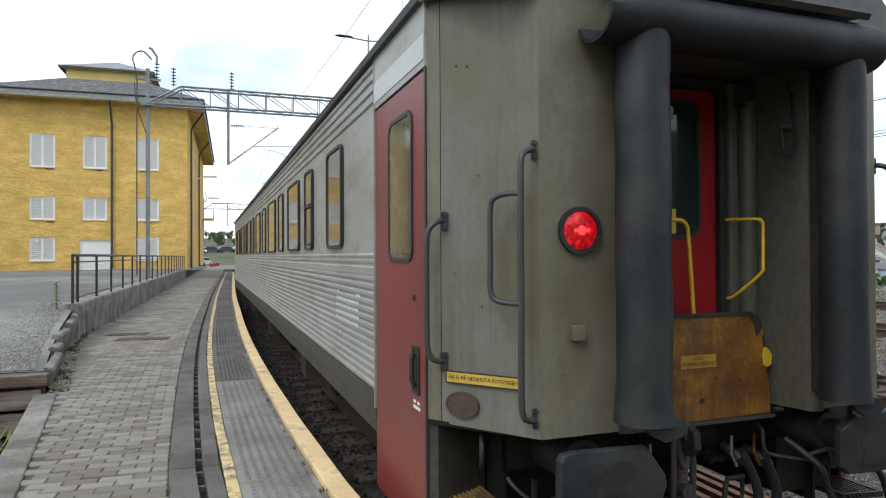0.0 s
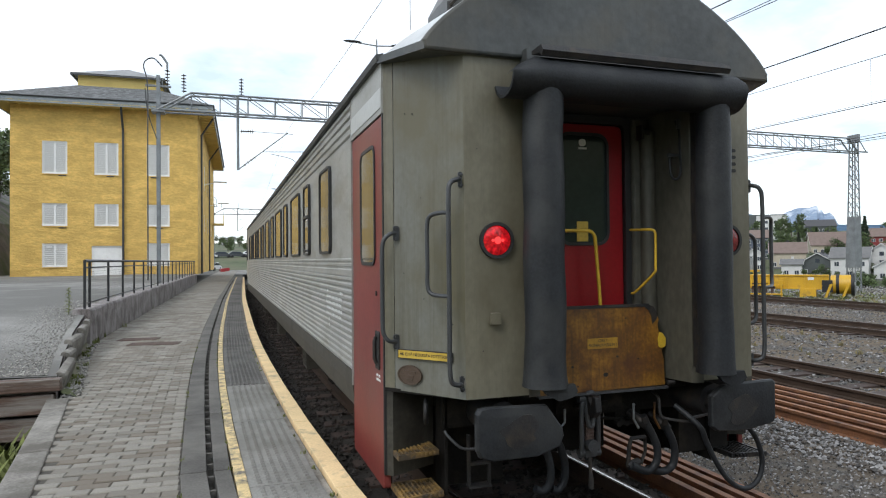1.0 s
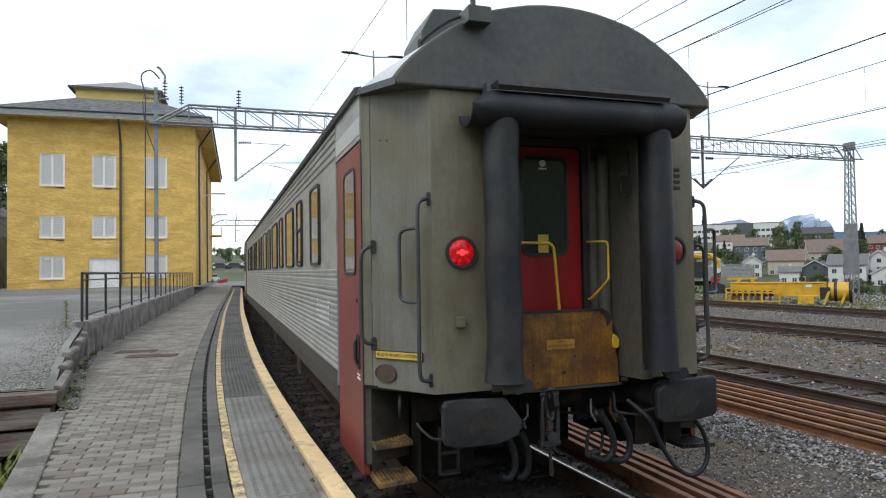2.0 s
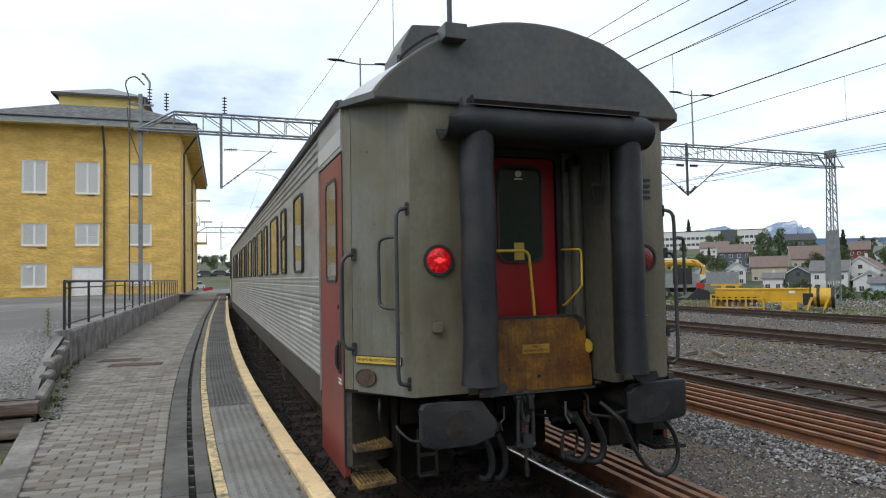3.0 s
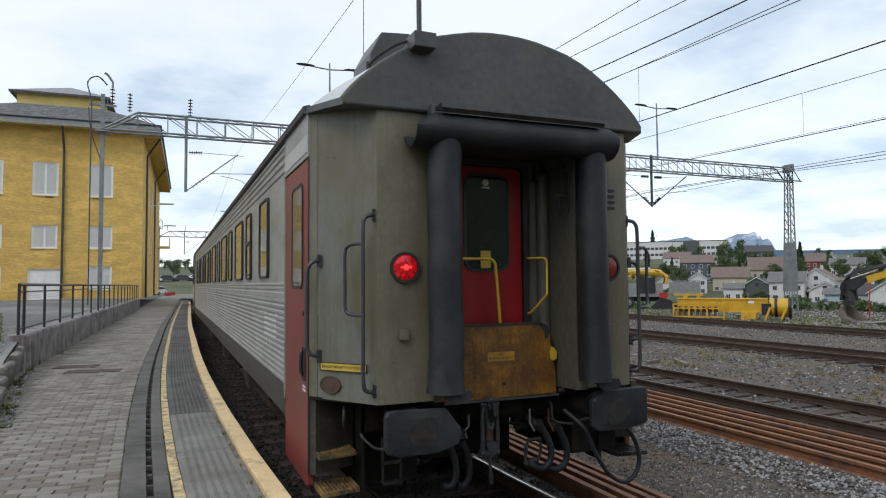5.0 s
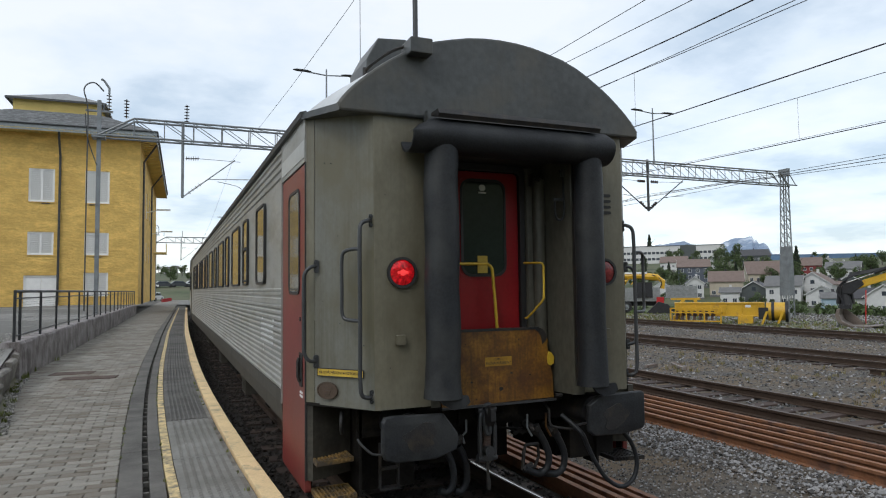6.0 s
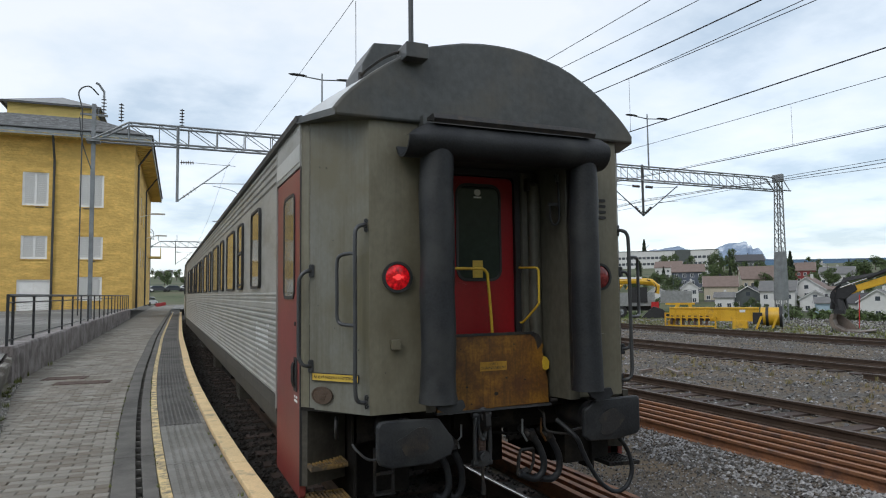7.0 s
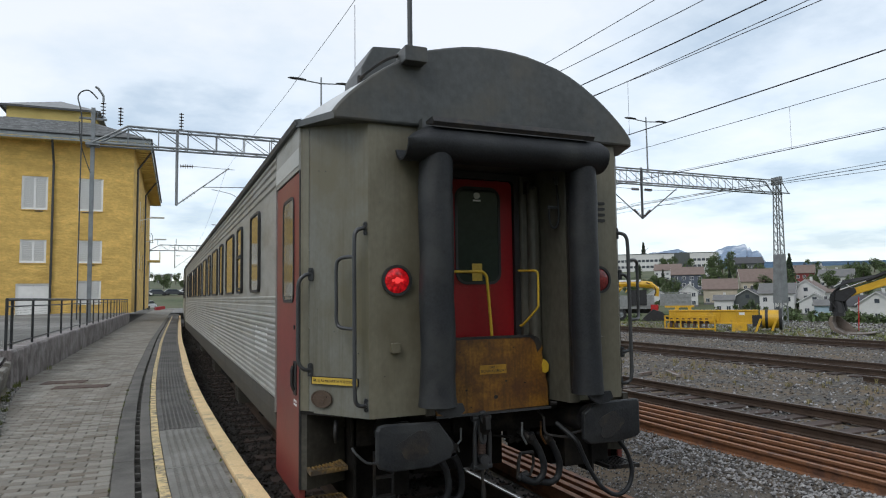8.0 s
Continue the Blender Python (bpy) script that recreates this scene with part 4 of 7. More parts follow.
handrail([(0.352, 0.335, 2.252), (0.354, 0.30, 2.25), (0.372, 0.20, 2.247), (0.392, 0.13, 2.244), (0.408, 0.112, 2.225), (0.412, 0.112, 2.17), (0.410, 0.112, 1.98), (0.405, 0.118, 1.93), (0.375, 0.22, 1.835), (0.358, 0.30, 1.775), (0.356, 0.335, 1.768)], coach, "grab_rail", 0.010, YELLOW_BAR)

# hinged fall plate
g = Geo()
m = pose(0, 0.19, 1.075, -1)
g.prism([(-0.52, 0.0), (0.53, 0.012), (0.525, 0.20), (0.51, 0.27), (0.530, 0.31), (0.526, 0.37), (0.488, 0.40), (0.478, 0.46), (0.49, 0.50), (0.468, 0.555), (0.43, 0.60), (0.385, 0.606), (0.2, 0.606), (-0.52, 0.61)], -0.010, 0.010, "y", m)
plate = part("fall_plate", g, YELLOW_RUST, coach, "rusty yellow hinged bridge plate with a chipped corner", bevel=0.004)
g = Geo()
g.box(-0.52, 0.40, -0.016, 0.014, 0.600, 0.622, m)
g.prism([(0.43, 0.47), (0.462, 0.50), (0.478, 0.53), (0.468, 0.56), (0.44, 0.60), (0.40, 0.612), (0.36, 0.603), (0.40, 0.57), (0.42, 0.53)], -0.0135, 0.010, "y", m)
part("burnt_edge", g, IRON, plate, "blackened top edge")
g = Geo()
g.prism([(0.475, 0.30), (0.50, 0.285), (0.535, 0.30), (0.54, 0.36), (0.515, 0.395), (0.485, 0.41), (0.47, 0.36)], -0.022, -0.011, "y", m)
part("yellow_flake", g, YELLOW_BAR, plate, bevel=0.004)
g = Geo()
g.box(-0.125, 0.125, -0.0125, -0.0105, 0.310, 0.385, m @ pose(0, 0, 0, 0, 0, 0))
part("notice", g, mat("dulled_yellow_sign", (0.36, 0.20, 0.022), 0.55, 0, 0.2, 6, 60, 0.02), plate)
text("notice_words", "OBS !\nSIGNALKABELN !", 0.031, INK, plate, m @ pose(0, -0.0135, 0.350, 90))
for x, z, r in ((-0.25, 0.19, 0.010), (-0.21, 0.05, 0.007), (0.20, 0.52, 0.006), (0.02, 0.12, 0.02), (-0.30, 0.50, 0.006), (0.30, 0.22, 0.008), (0.12, 0.245, 0.011)):
    g = Geo()
    g.prism([(x + r * math.cos(a) * (1 + 0.4 * math.sin(5 * a)), z + 0.8 * r * math.sin(a)) for a in [2 * math.pi * k / 10 for k in range(10)]], -0.0112, -0.0098, "y", m)
    part("scuff", g, IRON, plate)
g = Geo()
g.box(-0.53, 0.54, -0.035, 0.02, -0.012, 0.006, m)
part("plate_lip", g, HANDLE, plate, "worn bare lower lip")
g = Geo()
g.tube([(0.545, -0.02, 0.03), (0.60, -0.03, 0.03)], 0.016, 10)
g.v = [tuple(m @ Vector(p)) for p in g.v]
part("hinge_pin", g, IRON, plate)

# rubber gangway tubes
for s, x, tr in ((-1, -0.660, 0.132), (1, 0.672, 0.120)):
    g = Geo()
    secs = []
    for z, f in ((1.23, 1.12), (1.30, 1.04), (1.42, 1.0), (1.60, 0.985), (1.80, 1.01), (2.05, 1.0), (2.30, 0.99), (2.55, 1.01), (2.80, 1.0), (2.835, 0.975), (2.86, 0.995), (2.885, 0.97), (2.92, 0.99), (3.05, 0.98), (3.19, 0.97)):
        wob = 0.006 * math.sin(9 * z + s)
        secs.append([(x + tr * f * math.cos(a) + wob, -0.195 + tr * f * math.sin(a), z) for a in [2 * math.pi * k / 28 for k in range(28)]])
    g.strip(secs, True)
    g.f.append(tuple(range(28)))
    part("rubber_tube", g, RUBBER, coach, "upright black rubber gangway tube", smooth=True)
    g = Geo()
    g.prism([(x - 0.08, 1.245), (x + 0.15, 1.25), (x + 0.17, 1.20), (x + 0.13, 1.165), (x + 0.04, 1.15), (x - 0.04, 1.19)], -0.30, -0.27)
    part("rubber_flap", g, RUBBER, coach, "torn rubber flap")
    g = Geo()
    g.box(x - 0.05, x + 0.05, -0.10, 0.02, 1.25, 3.1)
    part("tube_mount", g, IRON, coach)
g = Geo()
secs = []
for x, cut in ((-0.93, 0.0), (-0.86, 0.5), (-0.74, 1.0), (0.5, 1.0), (0.80, 1.0), (0.845, 0.8)):
    prof = []
    for k in range(15):
        a = radians(110 + 235 * k / 14 * 1.0)
        prof.append((x, -0.20 + 0.155 * math.cos(a), 3.185 + 0.135 * math.sin(a) * (1 if math.sin(a) < 0 or cut >= 1 else cut)))
    prof += [(p[0], p[1] * 0.86 - 0.028, 3.185 + (p[2] - 3.185) * 0.86) for p in prof[::-1]]
    secs.append(prof)
g.strip(secs, True)
g.f += [(i, i + 1, 28 - i, 29 - i) for i in range(14)]
nn = 5 * 30
g.f += [(nn + i, nn + i + 1, nn + 28 - i, nn + 29 - i) for i in range(14)]
part("rubber_header", g, RUBBER, coach, "curled black rubber header tube", smooth=True)
g = Geo()
g.prism([(-0.335, 3.295), (-0.30, 3.32), (-0.20, 3.335), (-0.20, 3.36), (-0.33, 3.365), (-0.355, 3.325)], -0.735, 0.70, "x")
part("header_strip", g, IRON, coach, "black clamping strip")

# tail lamps: ring, red lens, and an added drum whose turning imitates the blink
lamp_drums = []
for s in (-1, 1):
    x = s * 0.925
    g = Geo()
    if s > 0:
        LAMP_GLOW = LAMP_DARK            # the far lamp stays unlit
    ring(g, arc(x, 2.16, 0.118, 0, 360, 28)[:-1], arc(x, 2.16, 0.098, 0, 360, 28)[:-1], -0.062, -0.03)
    lamp = part("tail_lamp", g, GASKET, coach, "round red tail lamp")
    drum = new("diode_drum")
    drum.parent = lamp
    drum.location = (x, -0.052, 2.16)
    for k, (mm, nm) in enumerate(((LAMP_GLOW, "lit_face"), (LAMP_DARK, "dull_face"))):
        g = Geo()
        sgn = -1 if k == 0 else 1
        secs = [[(r * math.cos(a), sgn * d, r * math.sin(a)) for a in [2 * math.pi * j / 28 for j in range(28)]] for r, d in ((0.096, 0.0), (0.085, 0.007), (0.055, 0.013), (0.02, 0.016), (0.002, 0.0165))]
        g.strip(secs, True)
        part(nm, g, mm, drum, smooth=True)
        if k == 0 and s < 0:
            for j, (dx, dz) in enumerate(((0.0, 0.0), (0.034, 0.0), (-0.034, 0.0))):
                g = Geo()
                g.tube([(dx, -0.012, dz), (dx, -0.019, dz)], 0.010 if j else 0.024, 12)
                part("diode", g, DIODE, drum)
    if s < 0:
        lamp_drums.append(drum)
g = Geo()
g.prism(rounded(-0.978, -0.908, 1.618, 1.693, 0.008, 2), -0.075, -0.034)
part("junction_box", g, OLIVE, coach, "small square olive box", bevel=0.004)
g = Geo()
g.prism(rounded(0.885, 0.955, 1.60, 1.675, 0.008, 2), -0.075, -0.034)
part("junction_box", g, OLIVE, coach, "small square olive box", bevel=0.004)
g = Geo()
for k in range(4):
    g.prism(rounded(0.925, 1.015, 2.665 + 0.05 * k, 2.69 + 0.05 * k, 0.012, 3), -0.044, -0.030)
part("vent_slots", g, INK, coach, "four dark ventilation slots")

# outer handrails
handrail([(-1.16, 0.0, 2.555), (-1.19, -0.055, 2.548), (-1.247, -0.067, 2.52), (-1.262, -0.072, 2.42), (-1.262, -0.072, 2.00), (-1.262, -0.072, 1.60), (-1.262, -0.072, 1.36), (-1.247, -0.067, 1.27), (-1.19, -0.055, 1.247), (-1.16, 0.0, 1.24)],
         coach, feet=((-1.155, -0.012, 2.55), (-1.155, -0.012, 1.245)), r=0.016)
handrail([(1.16, 0.0, 2.575), (1.17, -0.05, 2.57), (1.205, -0.075, 2.54), (1.22, -0.08, 2.44), (1.22, -0.08, 2.0), (1.22, -0.08, 1.6), (1.22, -0.08, 1.38), (1.205, -0.075, 1.29), (1.17, -0.05, 1.265), (1.16, 0.0, 1.26)],
         coach, feet=((1.155, -0.012, 2.57), (1.155, -0.012, 1.265)), r=0.016)
for s, ox, oy in ((-1, 0, 0), (1, 0.02, -0.045)):
    handrail([(s * (1.262 if s < 0 else 1.22), -0.075, 2.33), (s * (1.295 + ox / 2), -0.03 + oy / 2, 2.335), (s * (1.345 + ox), 0.03 + oy, 2.32), (s * (1.365 + ox), 0.05 + oy, 2.26), (s * (1.365 + ox), 0.05 + oy, 2.0), (s * (1.365 + ox), 0.05 + oy, 1.87), (s * (1.345 + ox), 0.03 + oy, 1.822), (s * (1.295 + ox / 2), -0.03 + oy / 2, 1.81), (s * (1.262 if s < 0 else 1.22), -0.075, 1.81)],
             coach, "loop_handle", 0.014)
    handrail([(s * 1.485, 0.38, 2.22), (s * 1.53, 0.36, 2.215), (s * 1.575, 0.365, 2.17), (s * 1.585, 0.37, 2.08), (s * 1.585, 0.37, 1.85), (s * 1.585, 0.37, 1.62), (s * 1.578, 0.365, 1.54), (s * 1.545, 0.36, 1.495), (s * 1.49, 0.38, 1.485)],
             coach, "door_handrail", 0.015, feet=((s * 1.487, 0.372, 2.22), (s * 1.490, 0.376, 1.485)))

# chipped spots and rivets on the end panels
for x, y_, z, r in ((-1.39, 0.275, 3.02, 0.007), (-1.43, 0.325, 3.03, 0.006), (-1.35, 0.225, 2.45, 0.005), (-1.20, 0.04, 1.62, 0.008), (-1.34, 0.21, 1.78, 0.006), (-1.02, -0.036, 1.45, 0.007), (-1.05, -0.036, 2.75, 0.005), (-1.44, 0.34, 1.95, 0.006)):
    g = Geo()
    g.tube([(x, y_ + 0.01, z), (x - 0.003, y_ - 0.004, z)], r * 0.6, 7)
    part("paint_chip", g, IRON, coach)
# signs on the slanted panel
mid_m = Matrix.Translation((-1.335, 0.209, 0.034)) @ pose(0, 0, 0, 0, 0, -51.3)
g = Geo()
g.box(-0.215, 0.215, -0.012, -0.004, 1.345, 1.40, mid_m)
sign = part("warning_strip", g, YELLOW_SIGN, coach, "yellow strip with black lettering")
text("warning_words", "ÅK EJ PÅ NEDERSTA FOTSTEGET", 0.0275, INK, sign, mid_m @ pose(0, -0.0135, 1.3725, 90))
g = Geo()
ring(g, [(0.218 * a, 1.3725 + 0.031 * b) for a, b in ((-1, -1), (1, -1), (1, 1), (-1, 1))], [(0.213 * a, 1.3725 + 0.026 * b) for a, b in ((-1, -1), (1, -1), (1, 1), (-1, 1))], -0.0135, -0.004, "y", mid_m)
part("strip_border", g, INK, sign)
g = Geo()
oval = [(-0.12 + 0.098 * math.cos(a), 1.235 + 0.066 * math.sin(a)) for a in [2 * math.pi * k / 32 for k in range(32)]]
g.prism(oval, -0.014, -0.003, "y", mid_m)
ov = part("maker_plate", g, BROWN_PLATE, coach, "oval brown cast plate", bevel=0.003)
g = Geo()
ring(g, oval, [(-0.12 + 0.088 * math.cos(a), 1.235 + 0.057 * math.sin(a)) for a in [2 * math.pi * k / 32 for k in range(32)]], -0.019, -0.012, "y", mid_m)
g.box(-0.17, -0.07, -0.018, -0.012, 1.245, 1.262, mid_m)
g.box(-0.155, -0.085, -0.018, -0.012, 1.222, 1.234, mid_m)
g.box(-0.145, -0.095, -0.018, -0.012, 1.200, 1.211, mid_m)
part("raised_rim", g, BROWN_PLATE, ov)

# buffers
for s in (-1, 1):
    x = s * 0.855
    g = Geo()
    if s < 0:
        shape = ((-0.31, -0.055), (-0.285, -0.125), (-0.12, -0.175), (0.19, -0.175), (0.27, -0.145), (0.29, -0.10), (0.29, 0.12), (0.27, 0.150), (0.22, 0.158), (-0.185, 0.145), (-0.30, -0.01))
    else:
        shape = ((-0.248, -0.110), (-0.20, -0.148), (0.06, -0.160), (0.27, -0.132), (0.305, -0.12), (0.318, -0.09), (0.320, 0.160), (0.30, 0.180), (0.0, 0.178), (-0.135, 0.170), (-0.245, 0.100))
    o = [(x + s * u, 0.972 + w) for u, w in shape]
    secs = [[(u, y, w) for u, w in ((x + (px - x) * f, 0.972 + (pz - 0.972) * f) for px, pz in o)] for y, f in ((-0.175, 1.0), (-0.215, 1.0), (-0.225, 0.95), (-0.232, 0.6), (-0.234, 0.3))]
    g.strip(secs, True)
    g.f += [tuple(range(11))[::-1], tuple(44 + i for i in range(11))]
    b = part("buffer", g, RUBBER, coach, "worn black oblong buffer plate", bevel=0.008)
    g = Geo()
    g.tube([(x, -0.18, 0.972), (x, 0.06, 0.972)], 0.085, 16)
    g.tube([(x, 0.05, 0.972), (x, 0.60, 0.972)], 0.125, 16)
    part("buffer_shank", g, IRON, b, smooth=True)
    g = Geo()
    g.prism([(x + (0.12 + 0.022 * math.sin(3 * a + s) + 0.012 * math.sin(7 * a)) * math.cos(a), 0.965 + (0.10 + 0.02 * math.sin(2 * a)) * math.sin(a)) for a in [2 * math.pi * k / 30 for k in range(30)]], -0.2362, -0.230)
    part("wear_patch", g, IRON, b, "greasy worn patch")
g = Geo()
g.box(-1.16, 1.16, 0.40, 0.54, 0.86, 1.15)
g.box(-0.30, 0.26, 0.34, 0.40, 0.90, 1.06)
g.box(-0.16, 0.12, 0.32, 0.36, 0.94, 0.97)
part("headstock", g, GRIME, coach, "grimy black buffer beam")
for x0_, x1_, y0_, y1_, z0_ in ((0.86, 1.34, 0.45, 0.66, 0.47), (-1.1, -0.55, 0.75, 1.7, 0.34), (0.9, 1.5, 0.75, 1.6, 0.42), (-0.45, 0.45, 0.9, 1.9, 0.45)):
    g = Geo()
    g.box(x0_, x1_, y0_, y1_, z0_, 1.12)
    part("underframe_box", g, GRIME, coach, "black underframe box")

# screw coupling with hook and shackle, hanging before the buffer beam
g = Geo()
GX, GY = -0.115, 0.20
gm = pose(GX, GY, 0)
g.prism([(0.20, 1.05), (-0.02, 1.05), (-0.05, 1.02), (-0.07, 1.00), (-0.085, 1.07), (-0.13, 1.06), (-0.14, 0.96), (-0.09, 0.91), (0.02, 0.93), (0.20, 0.95)], -0.025, 0.025, "x", gm)
hook = part("draw_hook", g, IRON, coach, "black draw hook", bevel=0.008)
for s in (-1, 1):
    g = Geo()
    g.tube([gm @ Vector(p) for p in smooth_path([(s * 0.045, 0.0, 1.02), (s * 0.060, -0.01, 0.97), (s * 0.068, -0.015, 0.86), (s * 0.068, -0.015, 0.76), (s * 0.066, -0.01, 0.655)], 4)], 0.019, 10)
    for z, r in ((1.035, 0.028), (0.645, 0.030)):
        g.tube([gm @ Vector((s * 0.038, 0, z)), gm @ Vector((s * 0.085, 0, z))], r, 12)
    part("coupling_link", g, HANDLE, coach, "worn steel coupling link", smooth=True)
g = Geo()
g.tube([gm @ Vector(p) for p in smooth_path([(-0.022, 0.0, 1.05), (-0.018, -0.03, 1.075), (0.018, -0.03, 1.075), (0.022, 0.0, 1.05), (0.022, -0.02, 0.90), (0.012, -0.03, 0.845), (-0.012, -0.03, 0.845), (-0.022, -0.02, 0.90), (-0.022, 0.0, 1.05)], 5)], 0.018, 8)
part("shackle", g, HANDLE, coach, "black bow shackle", smooth=True)
g = Geo()
g.tube([gm @ Vector((0, 0.0, 0.86)), gm @ Vector((0, 0.0, 0.66))], 0.030, 12)
for k in range(8):
    z = 0.845 - 0.022 * k
    g.tube([gm @ Vector((0, 0, z)), gm @ Vector((0, 0, z - 0.010))], 0.036, 12)
part("coupling_screw", g, DRAIN_RUST, coach, "greasy coupling screw", smooth=True)
g = Geo()
g.tube([gm @ Vector((0, -0.065, 0.705)), gm @ Vector((0, 0.04, 0.705))], 0.043, 18)
g.tube([gm @ Vector((0, -0.070, 0.705)), gm @ Vector((0, -0.064, 0.705))], 0.020, 12)
g.box(-0.045, 0.045, -0.03, 0.03, 0.62, 0.67, gm)
part("coupling_nut", g, HANDLE, coach, "worn round coupling nut", smooth=True)
g = Geo()
g.tube([gm @ Vector((0, -0.01, 0.63)), gm @ Vector((0.0, -0.012, 0.52)), gm @ Vector((0.004, -0.015, 0.44)), gm @ Vector((0.004, -0.015, 0.39))], [0.016, 0.012, 0.022, 0.018], 10)
part("coupling_lever", g, IRON, coach, "hanging coupling handle", smooth=True)


def hose(points, r, label):
    g = Geo()
    g.tube(smooth_path(points, 7), r, 10)
    return part("hose", g, RUBBER, coach, label, smooth=True)


hose([(0.402, 0.280, 0.846), (0.440, 0.280, 0.765), (0.484, 0.280, 0.693), (0.527, 0.280, 0.577), (0.513, 0.280, 0.481), (0.443, 0.280, 0.427), (0.359, 0.280, 0.451), (0.293, 0.280, 0.483)], 0.030, "drooping black brake hose")
hose([(0.604, 0.310, 0.792), (0.637, 0.310, 0.720), (0.687, 0.310, 0.626), (0.708, 0.310, 0.535), (0.688, 0.310, 0.439), (0.622, 0.310, 0.398), (0.535, 0.310, 0.408), (0.450, 0.310, 0.433)], 0.030, "drooping black brake hose")
hose([(-0.434, 0.300, 0.700), (-0.395, 0.300, 0.627), (-0.371, 0.300, 0.520), (-0.383, 0.300, 0.421), (-0.439, 0.300, 0.374), (-0.498, 0.300, 0.400)], 0.028, "drooping black brake hose")
hose([(-0.309, 0.330, 0.726), (-0.268, 0.330, 0.648), (-0.239, 0.330, 0.533), (-0.246, 0.330, 0.419), (-0.299, 0.330, 0.357), (-0.350, 0.330, 0.372)], 0.028, "drooping black brake hose")
hose([(0.550, 0.100, 0.950), (0.640, -0.050, 0.825), (0.704, -0.050, 0.702), (0.784, -0.050, 0.553), (0.895, -0.050, 0.409), (1.039, -0.050, 0.329), (1.160, -0.050, 0.376), (1.208, -0.050, 0.505), (1.171, -0.050, 0.653), (1.085, -0.050, 0.772), (1.060, 0.120, 0.860)], 0.019, "long looped heating cable")
for pts, cock in (([(0.314, 0.270, 0.947), (0.312, 0.270, 0.832), (0.355, 0.270, 0.756)], [(0.351, 0.290, 0.834), (0.425, 0.290, 0.842), (0.457, 0.290, 0.751)]), ([(0.520, 0.300, 0.934), (0.517, 0.300, 0.817), (0.566, 0.300, 0.729)], [(0.557, 0.320, 0.795), (0.622, 0.320, 0.793), (0.655, 0.320, 0.716)]), ([(-0.252, 0.300, 0.944), (-0.253, 0.300, 0.847), (-0.290, 0.300, 0.813), (-0.270, 0.300, 0.752)], [(-0.332, 0.320, 0.823), (-0.313, 0.320, 0.752)])):
    g = Geo()
    a, b = Vector(cock[0]), Vector(cock[-1])
    g.tube([a + Vector((0, 0.10, 0.02)), a.lerp(b, 0.4), b], [0.030, 0.040, 0.034], 10)
    g.tube([a.lerp(b, 0.35) + Vector((0.01, -0.045, 0.01)), a.lerp(b, 0.35) + Vector((0.01, 0.03, 0.01))], 0.024, 10)
    cockpart = part("brake_cock", g, IRON, coach, "brake pipe cock with lever", smooth=True)
    g = Geo()
    g.tube(pts, 0.009, 6)
    part("cock_lever", g, YELLOW_RUST if pts[0][0] > 0.45 else GALV, cockpart)
g = Geo()
g.tube([(0.433, 0.300, 0.679), (0.309, 0.300, 0.678), (0.291, 0.300, 0.622), (0.276, 0.300, 0.471)], 0.016, 8)
g.tube([(0.451, 0.330, 0.671), (0.454, 0.330, 0.559), (0.412, 0.330, 0.466)], 0.013, 8)
g.tube([(0.276, 0.300, 0.471), (0.376, 0.300, 0.501)], 0.030, 10)
part("hose_bracket", g, IRON, coach)
g = Geo()
x0, z0, z1 = 0.079, 0.72, 0.90
g.tube([(x0, 0.42, 0.83), (x0 + 0.34, 0.40, 0.78)], 0.012, 6)
for k in range(5):
    g.tube([(x0 + 0.17 + 0.035 * k, 0.36, 0.775 + 0.012 * (k % 2)), (x0 + 0.17 + 0.035 * k, 0.42, 0.775 + 0.012 * (k % 2))], 0.022, 8)
g.box(x0 + 0.17, x0 + 0.40, 0.42, 0.50, 0.78, 0.90)
part("cable_socket", g, GRIME, coach, "dark socket block below the beam")
g = Geo()
g.tube(smooth_path([(0.50, 0.30, 1.02), (0.50, 0.22, 0.98), (0.50, 0.20, 0.86), (0.56, 0.16, 0.83), (0.64, 0.0, 0.84)], 4), 0.012, 8)
part("cable_stay", g, IRON, coach)
g = Geo()
g.tube([(0.62, 0.02, 0.865), (0.80, 0.02, 0.885), (0.98, 0.05, 0.90)], 0.011, 8)
part("shunter_handle", g, HANDLE, coach, smooth=True)
# hanging stirrup step under the buffer
g = Geo()
sx0, sx1, sz0, sz1 = -1.006, -0.842, 0.466, 0.707
for x in (sx0, sx1 - 0.014):
    g.box(x, x + 0.014, 0.29, 0.33, sz0, sz1 + 0.12)
g.box(sx0, sx1, 0.27, 0.35, sz0, sz0 + 0.015)
g.box(sx0, sx1, 0.29, 0.33, (sz0 + sz1) / 2 + 0.03, (sz0 + sz1) / 2 + 0.05)
part("stirrup_step", g, IRON, coach, "small hanging stirrup step")

STEP_WORN = mat("worn_ochre_steel", (0.27, 0.165, 0.05), 0.6, 0.1, 0.35, 6, 60, 0.15, (0.07, 0.055, 0.04), 0.52, 7)
